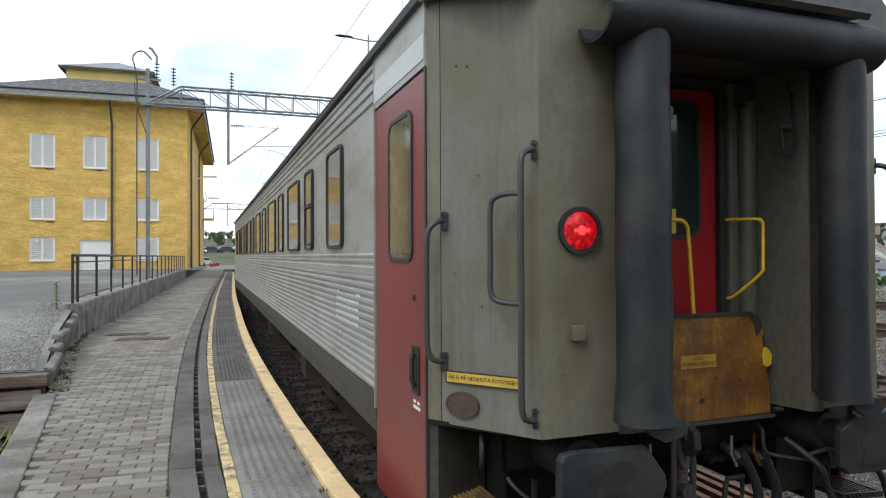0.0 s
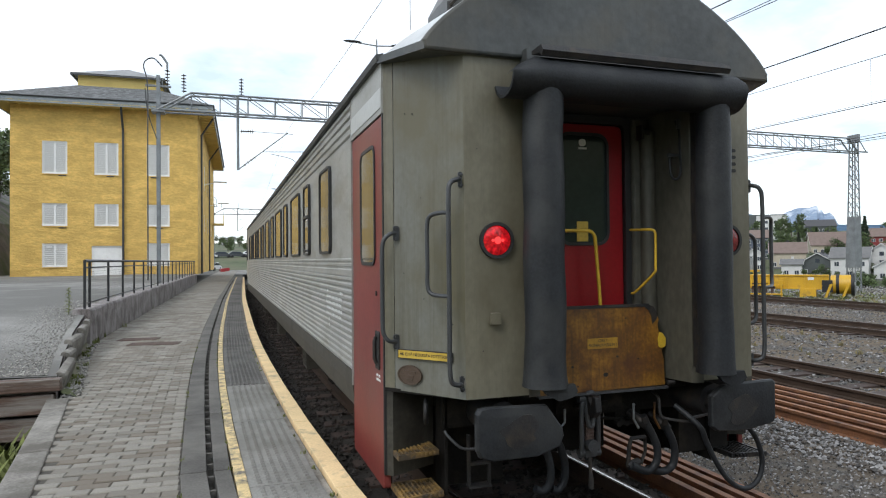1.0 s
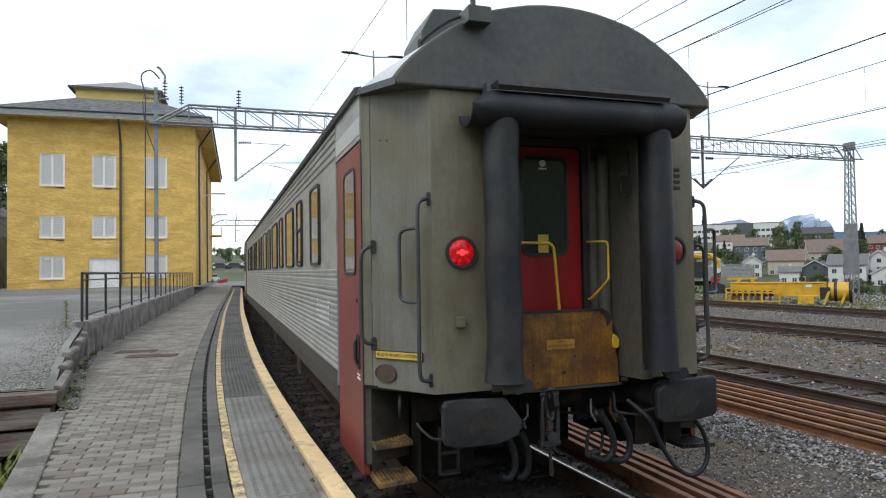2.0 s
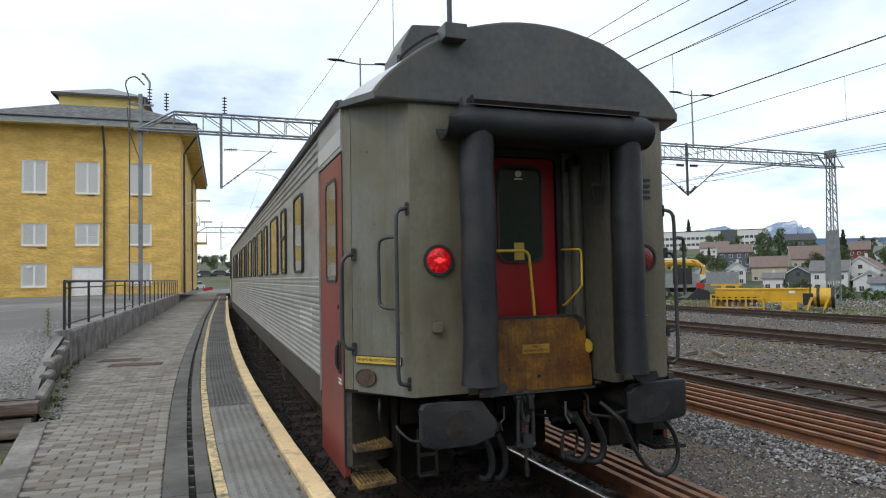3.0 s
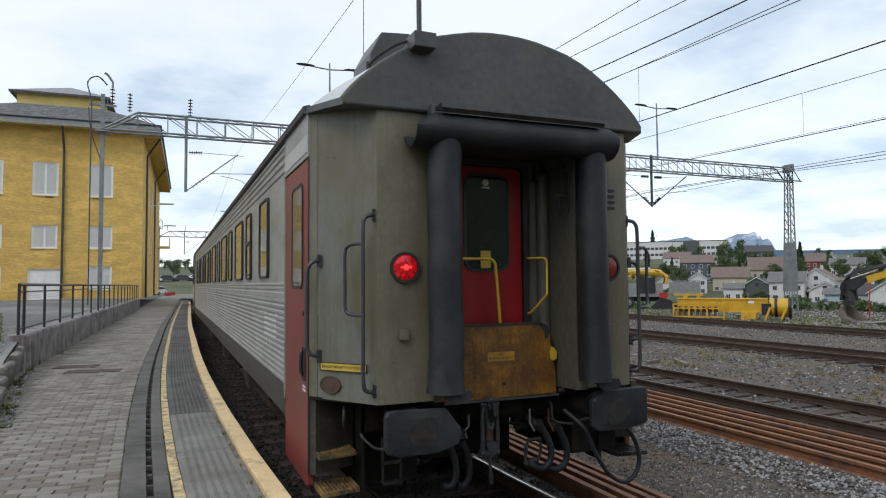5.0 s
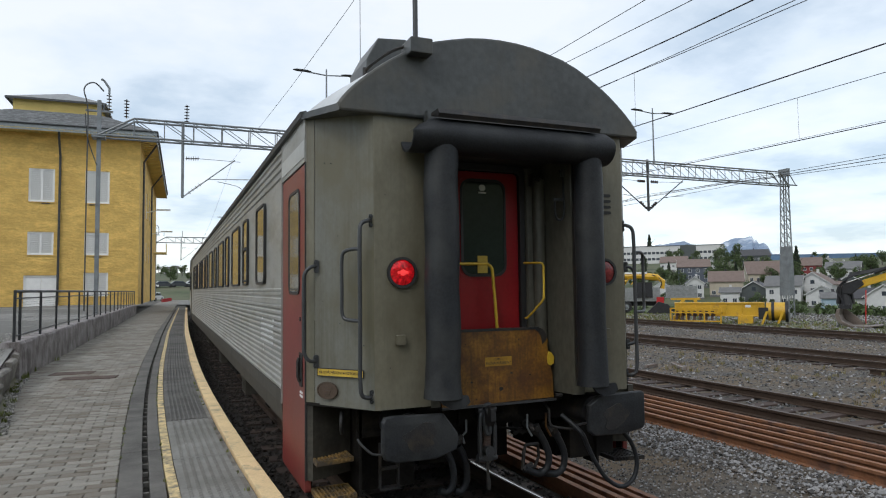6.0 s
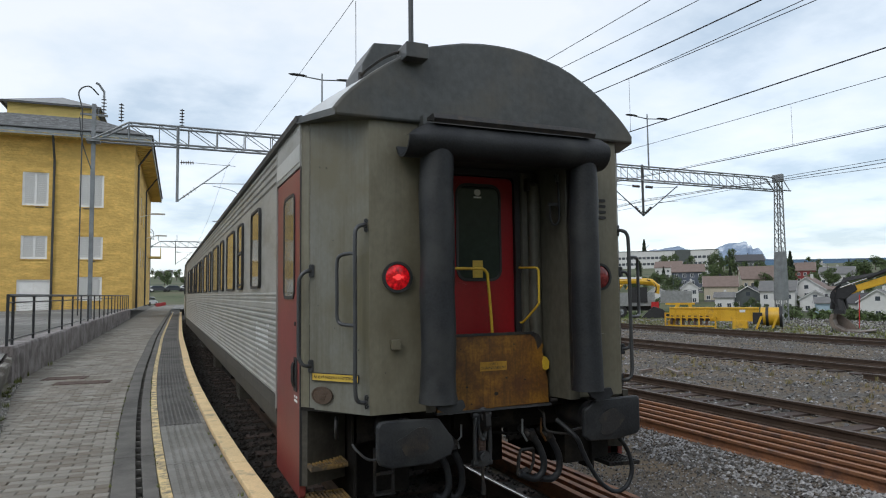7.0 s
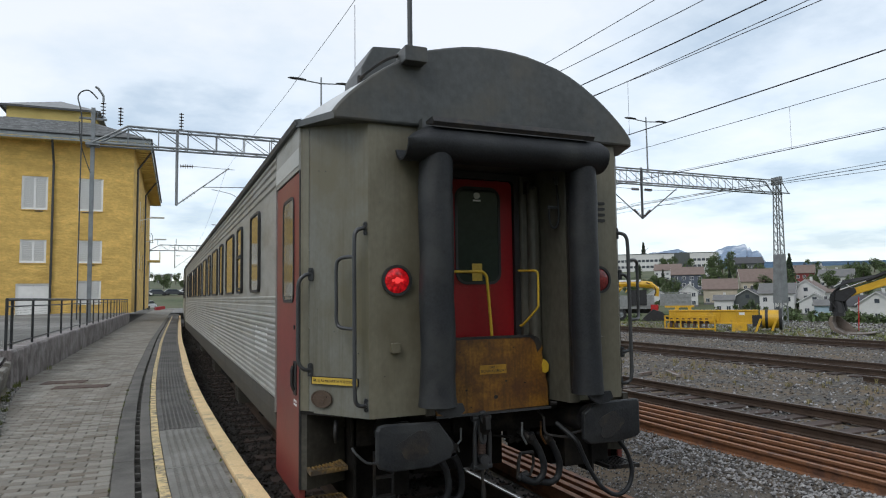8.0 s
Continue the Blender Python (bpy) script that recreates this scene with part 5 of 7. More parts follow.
# steps under the side door, both corners
for s in (-1, 1):
    for z, x0, x1, y0, y1 in ((0.735, 1.20, 1.50, 0.30, 0.62), (0.485, 1.20, 1.50, 0.20, 0.54)):
        g = Geo()
        ring(g, [(s * x0, y0 + 0.05), (s * x1, y0), (s * x1, y1), (s * x0, y1)], [(s * (x0 + 0.02), y0 + 0.065), (s * (x1 - 0.02), y0 + 0.02), (s * (x1 - 0.02), y1 - 0.02), (s * (x0 + 0.02), y1 - 0.02)], z - 0.035, z, "z")
        STEP_METAL = STEP_WORN if s < 0 else IRON
        st = part("step", g, STEP_METAL, coach, "worn ochre grating step" if s < 0 else "dark grating step")
        g = Geo()
        for k in range(9):
            x = x0 + 0.03 + (x1 - x0 - 0.05) * k / 8
            g.box(s * x, s * (x + 0.012), y0 + 0.02, y1 - 0.01, z - 0.02, z - 0.004)
        for k in range(6):
            y = y0 + 0.07 + (y1 - y0 - 0.09) * k / 5
            g.box(s * x0, s * x1, y, y + 0.008, z - 0.02, z - 0.008)
        tagged(part("grating", g, STEP_METAL, st), kind="stuff")
    g = Geo()
    g.box(s * 1.12, s * 1.14, 0.40, 0.62, 0.40, 1.13)
    g.box(s * 1.49, s * 1.51, 0.52, 0.60, 0.40, 1.13)
    part("step_hanger", g, GRIME, coach)
handrail([(-1.30, 0.32, 1.09), (-1.315, 0.28, 1.04), (-1.315, 0.28, 0.98), (-1.30, 0.32, 0.93)], coach, "hook_handle", 0.016, IRON)
handrail([(-1.21, 0.20, 0.90), (-1.19, 0.18, 0.865), (-1.13, 0.15, 0.805), (-1.09, 0.14, 0.785), (-1.0, 0.13, 0.782), (-0.78, 0.13, 0.80)], coach, "shunter_handle", 0.010, HANDLE)

# rooftop fittings
g = Geo()
g.prism(rounded(-0.89, -0.71, 3.82, 3.94, 0.01, 2), -0.19, 0.03)
part("aerial_box", g, BLACK_END, coach, "dark box at the roof edge", bevel=0.006)
g = Geo()
g.tube([(-0.80, -0.05, 3.90), (-0.80, -0.05, 4.40)], 0.02, 10)
part("aerial", g, HANDLE, coach, "short upright aerial", smooth=True)
g = Geo()
g.prism([(-1.04, 3.80), (-1.03, 3.98), (-0.93, 4.17), (-0.68, 4.19), (-0.60, 4.10), (-0.60, 3.95)], 0.50, 1.05)
part("roof_unit", g, BLACK_END, coach, "angular dark roof housing", bevel=0.01)
g = Geo()
g.tube(smooth_path([(-0.82, -0.08, 3.92), (-0.95, 0.05, 3.90), (-1.06, 0.22, 3.84), (-1.10, 0.32, 3.80)], 4), 0.014, 8)
g.tube([(-1.10, 0.32, 3.83), (-1.10, 0.32, 3.74)], 0.02, 8)
part("aerial_cable", g, IRON, coach)


# bogies and boxes below the floor
def bogie(parent, yc):
    b = new("bogie")
    b.parent = parent
    b.location = (0, yc, 0)
    for dy in (-1.25, 1.25):
        for s in (-1, 1):
            g = Geo()
            circ = [2 * math.pi * k / 28 for k in range(28)]
            secs = [[(s * x, dy + r * math.cos(a), 0.46 + r * math.sin(a)) for a in circ] for x, r in ((0.69, 0.05), (0.69, 0.40), (0.69, 0.485), (0.72, 0.46), (0.82, 0.45), (0.82, 0.36), (0.79, 0.2), (0.79, 0.03))]
            g.strip(secs, True)
            part("wheel", g, IRON, b, smooth=True)
            g = Geo()
            g.tube([(s * 0.8, dy, 0.46), (s * 1.12, dy, 0.46)], 0.13, 12)
            g.box(s * 0.95, s * 1.2, dy - 0.17, dy + 0.17, 0.36, 0.58)
            part("axle_box", g, GRIME, b)
            for e in (-0.25, 0.25):
                g = Geo()
                for k in range(5):
                    g.tube([(s * 1.05, dy + e, 0.5 + 0.055 * k), (s * 1.05, dy + e, 0.53 + 0.055 * k)], 0.09, 12)
                part("spring", g, IRON, b)
    for s in (-1, 1):
        g = Geo()
        g.prism([(-1.75, 0.55), (-1.5, 0.62), (-0.7, 0.78), (0.7, 0.78), (1.5, 0.62), (1.75, 0.55), (1.75, 0.72), (0.8, 0.92), (-0.8, 0.92), (-1.75, 0.72)], s * 1.0, s * 1.1, "x")
        part("side_frame", g, GRIME, b)
        g = Geo()
        g.tube([(s * 1.2, -0.35, 0.62), (s * 1.2, -0.35, 0.95)], 0.05, 10)
        g.tube([(s * 1.2, 0.35, 0.62), (s * 1.2, 0.35, 0.95)], 0.05, 10)
        part("damper", g, IRON, b)
    return b


bogie(coach, 3.9)
bogie(coach, 22.0)
for y0, y1, x0, x1, z0, m in ((6.1, 6.55, -1.40, -0.9, 0.40, SKIRT), (8.4, 10.4, -1.32, -0.6, 0.45, GRIME), (11.4, 12.0, -1.38, -0.9, 0.36, SKIRT), (13.2, 15.6, -1.3, -0.6, 0.5, GRIME), (17, 18, -1.35, -0.8, 0.42, SKIRT), (8, 14, 0.5, 1.3, 0.45, GRIME), (7.0, 7.6, -1.25, -1.0, 0.55, GRIME)):
    g = Geo()
    g.box(x0, x1, y0, y1, z0, 0.99)
    eb = part("equipment_box", g, m, coach, "ribbed underfloor equipment box")
    for k in range(5):
        yy = y0 + (y1 - y0) * (k + 0.3) / 5
        g = Geo()
        g.box(x0 - 0.012, x0 - 0.001, yy, yy + 0.05, z0 + 0.05, 0.9)
        part("rib", g, m, eb)

next_coach = base("passenger_coach", pose(0.0, COACH_LEN + 0.9, 0, 0, 0, -1.6), "silver railway coach coupled ahead", "railway coach")
coach_body(next_coach, False)
g = Geo()
g.prism([(-HW, 1.0), (HW, 1.0), (HW, 3.43)] + roof_arc(HW + 0.02)[::-1][1:-1] + [(-HW, 3.43)], 0.0, 0.3)
part("end_wall", g, OLIVE, next_coach)
bogie(next_coach, 4.0)


# ================= yellow building =================
B = pose(-4.45, 46.0, 1.15, 0, 0, -1.2)
building = base("station_building", B, "three-storey rough yellow plaster building with closed white shutters", "building")
BW, BD, BH = 11.9, 30.0, 11.75
cols = ((-10.0, -8.45), (-6.78, -5.24), (-3.41, -1.90))
rows3 = ((0.62, 2.25), (3.45, 5.02), (7.05, 9.32))
holes = [(a, b, c, d) for a, b in cols for c, d in rows3 if not (a == -6.78 and c == 0.62)] + [(-6.95, -4.95, 0.0, 2.08)]


def wall_with_holes(x0, x1, z0, z1, holes, y0, y1):
    g = Geo()
    xs = sorted({x0, x1, *[h[0] for h in holes], *[h[1] for h in holes]})
    zs = sorted({z0, z1, *[h[2] for h in holes], *[h[3] for h in holes]})
    for i in range(len(xs) - 1):
        for j in range(len(zs) - 1):
            cx, cz = (xs[i] + xs[i + 1]) / 2, (zs[j] + zs[j + 1]) / 2
            if not any(a < cx < b and c < cz < d for a, b, c, d in holes):
                g.box(xs[i], xs[i + 1], y0, y1, zs[j], zs[j + 1])
    return g


part("wall", wall_with_holes(-BW, 0, 0, BH, holes, 0, 0.4), PLASTER, building, "rough yellow plaster front")
side_holes = [(a, a + 1.4, c, d) for a in (5, 9.5, 14, 18.5, 23) for c, d in rows3[1:]]
sg = wall_with_holes(0.4, BD, 0, BH, side_holes, 0, 0.4)
sg.v = [(-y, x, z) for x, y, z in sg.v]
part("wall", sg, PLASTER, building)
g = Geo()
g.box(-BW, -BW + 0.4, 0.4, BD, 0, BH)
g.box(-BW + 0.4, -0.4, BD - 0.4, BD, 0, BH)
part("wall", g, PLASTER, building)


def shutter(parent, x0, x1, z0, z1, m):
    """A pair of closed louvred shutters with their frame and sill."""
    g = Geo()
    ring(g, [(x0, z0), (x1, z0), (x1, z1), (x0, z1)], [(x0 + 0.07, z0 + 0.07), (x1 - 0.07, z0 + 0.07), (x1 - 0.07, z1 - 0.07), (x0 + 0.07, z1 - 0.07)], 0.04, 0.16, "y", m)
    w = part("window", g, SHUTTER, parent, "closed white louvred shutters")
    mid = (x0 + x1) / 2
    for a, b in ((x0 + 0.07, mid), (mid, x1 - 0.07)):
        g = Geo()
        ring(g, [(a, z0 + 0.07), (b, z0 + 0.07), (b, z1 - 0.07), (a, z1 - 0.07)], [(a + 0.06, z0 + 0.13), (b - 0.06, z0 + 0.13), (b - 0.06, z1 - 0.13), (a + 0.06, z1 - 0.13)], 0.07, 0.12, "y", m)
        part("shutter_frame", g, SHUTTER, w)
        n = max(6, int((z1 - z0) / 0.15))
        g = Geo()
        g.box(-(b - a) / 2 + 0.055, (b - a) / 2 - 0.055, -0.010, 0.010, -0.082, 0.082)
        slat = g.mesh("slat", SHUTTER)
        for k in range(n):
            z = z0 + 0.14 + (z1 - z0 - 0.3) * k / n
            part("slat", slat, SHUTTER, w).matrix_basis = m @ pose((a + b) / 2, 0.10, z + 0.06, 24)
    g = Geo()
    g.box(x0 - 0.03, x1 + 0.03, -0.05, 0.05, z0 - 0.05, z0, m)
    part("sill", g, PLASTER, w)
    g = Geo()
    g.box(x0 + 0.02, x1 - 0.02, 0.20, 0.26, z0, z1, m)
    part("back_board", g, SHUTTER, w)
    return w


for h in holes[:-1]:
    shutter(building, *h, Matrix())
for k, h in enumerate(side_holes):
    shutter(building, *h, Matrix.Rotation(radians(90), 4, "Z"))
for x, z in ((-8.75, 6.93), (-5.75, 6.93), (-2.9, 6.93), (-8.75, 3.30), (-2.6, 3.30)):
    g = Geo()
    g.box(x - 0.24, x + 0.24, -0.06, 0.02, z, z + 0.05)
    part("vent_slot", g, DARK_METAL, building)
g = Geo()
ring(g, [(-6.95, 0), (-4.95, 0), (-4.95, 2.08), (-6.95, 2.08)], [(-6.85, 0.02), (-5.05, 0.02), (-5.05, 1.98), (-6.85, 1.98)], 0.05, 0.2)
g.box(-6.85, -5.955, 0.10, 0.15, 0.02, 1.98)
g.box(-5.945, -5.05, 0.10, 0.15, 0.02, 1.98)
dd = part("double_door", g, SHUTTER, building, "plain white double door")
g = Geo()
g.box(-5.99, -5.97, 0.06, 0.10, 0.75, 1.0)
part("door_handle", g, DARK_METAL, dd)
g = Geo()
g.box(-9.66, -9.4, -0.02, 0.06, 1.95, 2.1)
part("wall_box", g, SHUTTER, building, "small white vent box")
# eaves, fascia, roof, cupola
OV = 1.1
x0, x1, y0, y1 = -BW - OV, OV, -OV, BD + OV
g = Geo()
g.box(x0, x1, y0, y1, BH + 0.02, BH + 0.10)
part("soffit", g, CLADDING, building, "yellow boarded eaves")
g = Geo()
for k in range(22):
    x = -BW - 0.8 + k * (BW + 1.6) / 21
    g = Geo()
    g.box(x, x + 0.12, -OV + 0.05, 0.0, BH - 0.03, BH + 0.02)
    part("rafter", g, CLADDING, building)
for k in range(40):
    y = -0.5 + k * 0.78
    g = Geo()
    g.box(0.0, OV - 0.05, y, y + 0.12, BH - 0.04, BH + 0.02)
    part("rafter", g, CLADDING, building)
g = Geo()
ring(g, [(x0, y0), (x1, y0), (x1, y1), (x0, y1)], [(x0 + 0.06, y0 + 0.06), (x1 - 0.06, y0 + 0.06), (x1 - 0.06, y1 - 0.06), (x0 + 0.06, y1 - 0.06)], BH - 0.06, BH + 0.36, "z")
part("fascia", g, GREY_TRIM, building, "grey fascia board")
g = Geo()
g.tube([(x0, y0 - 0.06, BH + 0.38), (x1, y0 - 0.06, BH + 0.38)], 0.06, 8)
g.tube([(x1 + 0.06, y0, BH + 0.38), (x1 + 0.06, y1, BH + 0.38)], 0.06, 8)
part("gutter", g, DARK_METAL, building)
cx0, cx1, cy0, cy1, cz = -8.6, -3.0, 3.9, 24.0, BH + 2.45
eaves = [(x0, y0), (x1, y0), (x1, y1), (x0, y1)]
top = [(cx0, cy0), (cx1, cy0), (cx1, cy1), (cx0, cy1)]
g = Geo()
NR = 26
for k in range(NR):                      # slate courses, each a little proud of the next
    f0, f1 = k / NR, (k + 1) / NR
    for i in range(4):
        j = (i + 1) % 4
        pa = [Vector(eaves[i]).lerp(Vector(top[i]), f) for f in (f0, f1)]
        pb = [Vector(eaves[j]).lerp(Vector(top[j]), f) for f in (f0, f1)]
        za, zb = BH + 0.36 + (cz - BH - 0.36) * f0, BH + 0.36 + (cz - BH - 0.36) * f1
        m_ = 44 if i in (0, 2) else 60
        for q in range(m_):
            u0, u1 = q / m_, (q + 1) / m_
            a0, a1, b0, b1 = pa[0].lerp(pb[0], u0), pa[0].lerp(pb[0], u1), pa[1].lerp(pb[1], u0), pa[1].lerp(pb[1], u1)
            g.add([(a0.x, a0.y, za + 0.05), (a1.x, a1.y, za + 0.05), (b1.x, b1.y, zb), (b0.x, b0.y, zb), (a0.x, a0.y, za), (a1.x, a1.y, za)], [(0, 1, 2, 3), (4, 5, 1, 0)])
part("roof", g, SLATE, building, "low hipped grey slate roof")
g = Geo()
g.box(cx0, cx1, cy0, cy1, cz - 0.4, cz + 0.85)
cup = part("roof_lantern", g, CLADDING, building, "pale yellow boarded roof lantern")
for k in range(7):
    g = Geo()
    g.box(cx0 - 0.02, cx1 + 0.02, cy0 - 0.02, cy1 + 0.02, cz + 0.02 + 0.12 * k, cz + 0.10 + 0.12 * k)
    part("board", g, CLADDING, cup)
g = Geo()
o = 0.45
g.add([(cx0 - o, cy0 - o, cz + 0.85), (cx1 + o, cy0 - o, cz + 0.85), (cx1 + o, cy1 + o, cz + 0.85), (cx0 - o, cy1 + o, cz + 0.85), ((cx0 + cx1) / 2 + 0.3, cy0 + 2.2, cz + 2.05), ((cx0 + cx1) / 2, cy1 - 3, cz + 2.05)]
      , [(0, 1, 4), (1, 2, 5, 4), (2, 3, 5), (3, 0, 4, 5), (3, 2, 1, 0)])
part("lantern_roof", g, SLATE, cup)
g = Geo()
ring(g, [(cx0 - o, cy0 - o), (cx1 + o, cy0 - o), (cx1 + o, cy1 + o), (cx0 - o, cy1 + o)], [(cx0 - o + .1, cy0 - o + .1), (cx1 + o - .1, cy0 - o + .1), (cx1 + o - .1, cy1 + o - .1), (cx0 - o + .1, cy1 + o - .1)], cz + 0.72, cz + 0.87, "z")
part("lantern_fascia", g, DARK_METAL, cup)
for pts in (((-4.93, -1.0, BH + 0.2), (-4.93, -0.7, BH - 0.5), (-4.93, -0.12, BH - 1.5), (-4.93, -0.12, 0.1)),
            ((OV, 1.6, BH + 0.1), (0.16, 2.2, BH - 1.2), (0.16, 2.2, 0.0)), ((OV, 15, BH + 0.1), (0.16, 15.3, BH - 1.2), (0.16, 15.3, 0.0))):
    g = Geo()
    g.tube(pts, 0.075, 8)
    part("downpipe", g, DARK_METAL, building, "dark rain downpipe")
for y, z in ((9, 7.5), (20, 6.6)):
    g = Geo()
    g.tube([(0, y, z), (0.9, y, z + 0.25)], 0.03, 8)
    g.prism(rounded(0.8, 1.9, z + 0.22, z + 0.34, 0.05, 3), y - 0.12, y + 0.12)
    part("wall_lamp", g, SHUTTER, building, "white wall-mounted platform lamp")
g = Geo()
g.box(0, 1.2, 26, 28.5, 5.0, 5.15)
g.box(1.15, 1.2, 26, 28.5, 5.15, 6.1)
part("balcony", g, CLADDING, building)

# rock face and trees beside the building
rock = Geo()
secs = []
for j in range(18):
    y = 30 + 5 * j
    secs.append([(-18.3 - 2.4 * i + 0.9 * noise.noise((i * 0.7, y * 0.2, 3)), y, 1.1 + (0 if i == 0 else 1) * (4.2 * i ** 0.62 + 1.2 * noise.noise((i * 0.9, y * 0.15, 7)))) for i in range(9)])
rock.strip(secs)
ROCK = mat("grey_rock_face", (0.13, 0.125, 0.12), 0.9, 0, 0.4, 0.7, 8, 0.6, (0.06, 0.085, 0.035), 0.55, 0.4)
structure("rock_slope", rock, ROCK, "rough grey rock slope with grass behind the yard", "rock")

# ================= overhead line =================
gantry = base("catenary_gantry", pose(0, 25, 0), "grey lattice steel gantry spanning all the tracks", "catenary gantry", "gantries")


def truss(parent, p0, p1, drop, step, name="beam"):
    """A lattice beam between two points of its upper chord."""
    a, b = Vector(p0), Vector(p1)
    d = Vector((0, 0, -drop))
    n = int((b - a).length / step)
    for off in (-0.28, 0.28):
        o = Vector((0, off, 0))
        g = Geo()
        g.tube([a + o, b + o], 0.045, 6)
        g.tube([a + o + d, b + o + d], 0.045, 6)
        for k in range(n):
            q0, q1 = a.lerp(b, k / n) + o, a.lerp(b, (k + 1) / n) + o
            g.tube([q0, q0 + d], 0.022, 5)
            g.tube([q0, q1 + d], 0.018, 5)
        part(name, g, GALV, parent, "lattice side of the beam")
    g = Geo()
    for k in range(n):
        q0, q1 = a.lerp(b, k / n), a.lerp(b, (k + 1) / n)
        g.tube([q0 + Vector((0, -0.28, 0)), q1 + Vector((0, 0.28, 0))], 0.014, 5)
        g.tube([q0 + d + Vector((0, -0.28, 0)), q1 + d + Vector((0, 0.28, 0))], 0.014, 5)
    tagged(part("bracing", g, GALV, parent), kind="stuff")


def insulator(parent, p0, p1, discs=5, r=0.11):
    a, b = Vector(p0), Vector(p1)
    g = Geo()
    g.tube([a, b], 0.022, 6)
    for k in range(discs):
        c = a.lerp(b, (k + 0.5) / discs)
        d = (b - a).normalized() * 0.02
        g.tube([c - d, c, c + d], [0.03, r, 0.03], 10)
    return part("insulator", g, INSUL, parent, "ribbed brown insulator")


truss(gantry, (-3.9, 0, 9.20), (33.2, 0, 9.12), 0.78, 1.15)
g = Geo()
for off in (-0.28, 0.28):
    g.tube([(-5.2, off, 8.42), (-3.9, off, 9.20)], 0.045, 6)
    g.tube([(-5.2, off, 8.42), (-3.9, off, 8.42)], 0.045, 6)
    g.tube([(33.2, off, 9.12), (33.9, off, 8.34)], 0.045, 6)
    g.tube([(33.2, off, 8.34), (34.7, off, 8.34)], 0.045, 6)
    g.tube([(33.9, off, 9.2), (34.6, off, 8.34)], 0.03, 6)
tagged(part("beam_end", g, GALV, gantry), kind="stuff")
g = Geo()
g.prism([(-5.275, -0.10), (-5.125, -0.10), (-5.125, -0.085), (-5.19, -0.085), (-5.19, 0.085), (-5.125, 0.085), (-5.125, 0.10), (-5.275, 0.10), (-5.275, 0.085), (-5.21, 0.085), (-5.21, -0.085), (-5.275, -0.085)], 1.15, 9.9, "z")
part("mast", g, GALV, gantry, "galvanised H-section mast")
g = Geo()
g.box(-5.45, -4.95, -0.3, 0.3, 8.32, 8.42)
part("mast_bracket", g, GALV, gantry)
g = Geo()
g.box(-5.7, -4.7, -0.05, 0.05, 9.42, 9.50)
g.tube([(-5.05, 0, 9.5), (-5.05, 0, 9.75)], 0.03, 6)
part("crossarm", g, GALV, gantry)
insulator(gantry, (-4.85, 0, 9.5), (-4.85, 0, 10.2), 5)
g = Geo()
g.tube([(-4.85, 0, 10.2), (-4.85, 0, 10.45), (-5.05, 0, 10.75), (-5.15, 0, 10.8)], 0.05, 6)
part("arcing_horn", g, GALV, gantry)
g = Geo()
g.tube(smooth_path([(-5.6, -0.15, 1.3), (-5.6, -0.15, 7), (-5.6, -0.15, 9.4), (-5.75, -0.15, 10.3), (-5.4, -0.1, 10.6), (-5.05, 0, 10.3)], 5), 0.028, 6)
g.tube(smooth_path([(-5.7, -0.1, 9.3), (-5.6, -0.1, 8.3), (-5.25, -0.1, 7.2)], 4), 0.022, 6)
part("down_lead", g, DARK_METAL, gantry)
for x in (-4.20, -1.86):
    insulator(gantry, (x, 0, 9.25), (x, 0, 10.05), 6)
g = Geo()
g.tube([(-2.01, 0, 9.3), (-2.01, 0, 6.02)], 0.06, 8)
part("drop_post", g, GALV, gantry)
insulator(gantry, (-1.90, 0, 7.72), (-1.35, 0, 7.74), 6)
insulator(gantry, (-1.80, 0, 6.2), (-1.25, 0, 6.66), 4, 0.09)
g = Geo()
g.tube([(-1.35, 0, 7.74), (0.35, 0, 7.70)], 0.012, 5)
g.tube([(-2.0, 0, 6.05), (0.12, 0, 7.76)], 0.028, 6)
g.tube([(-1.0, 0, 6.86), (0.9, 0, 6.94)], 0.018, 5)
g.tube(smooth_path([(-0.6, 0, 6.78), (0.2, 0, 6.62), (0.5, 0, 6.42)], 4), 0.014, 5)
part("cantilever", g, GALV, gantry, "cantilever arm")
for x in (7.4, 15.2, 22.9):
    g = Geo()
    g.tube([(x, 0, 9.3), (x, 0, 6.3)], 0.07, 8)
    part("drop_post", g, DARK_METAL, gantry)
    for s in (-1, 1):
        insulator(gantry, (x + s * 0.12, 0, 6.45), (x + s * 0.6, 0, 6.85), 4, 0.10)
        insulator(gantry, (x + s * 0.2, 0, 8.02), (x + s * 0.75, 0, 8.02), 4, 0.09)
        g = Geo()
        g.tube([(x, 0, 6.33), (x + s * 2.6, 0, 8.2)], 0.03, 6)
        g.tube([(x + s * 0.6, 0, 8.02), (x + s * 2.6, 0, 8.1)], 0.012, 5)
        g.tube([(x + s * 1.2, 0, 7.15), (x + s * 2.6, 0, 7.3)], 0.015, 5)
        part("cantilever", g, DARK_METAL, gantry)
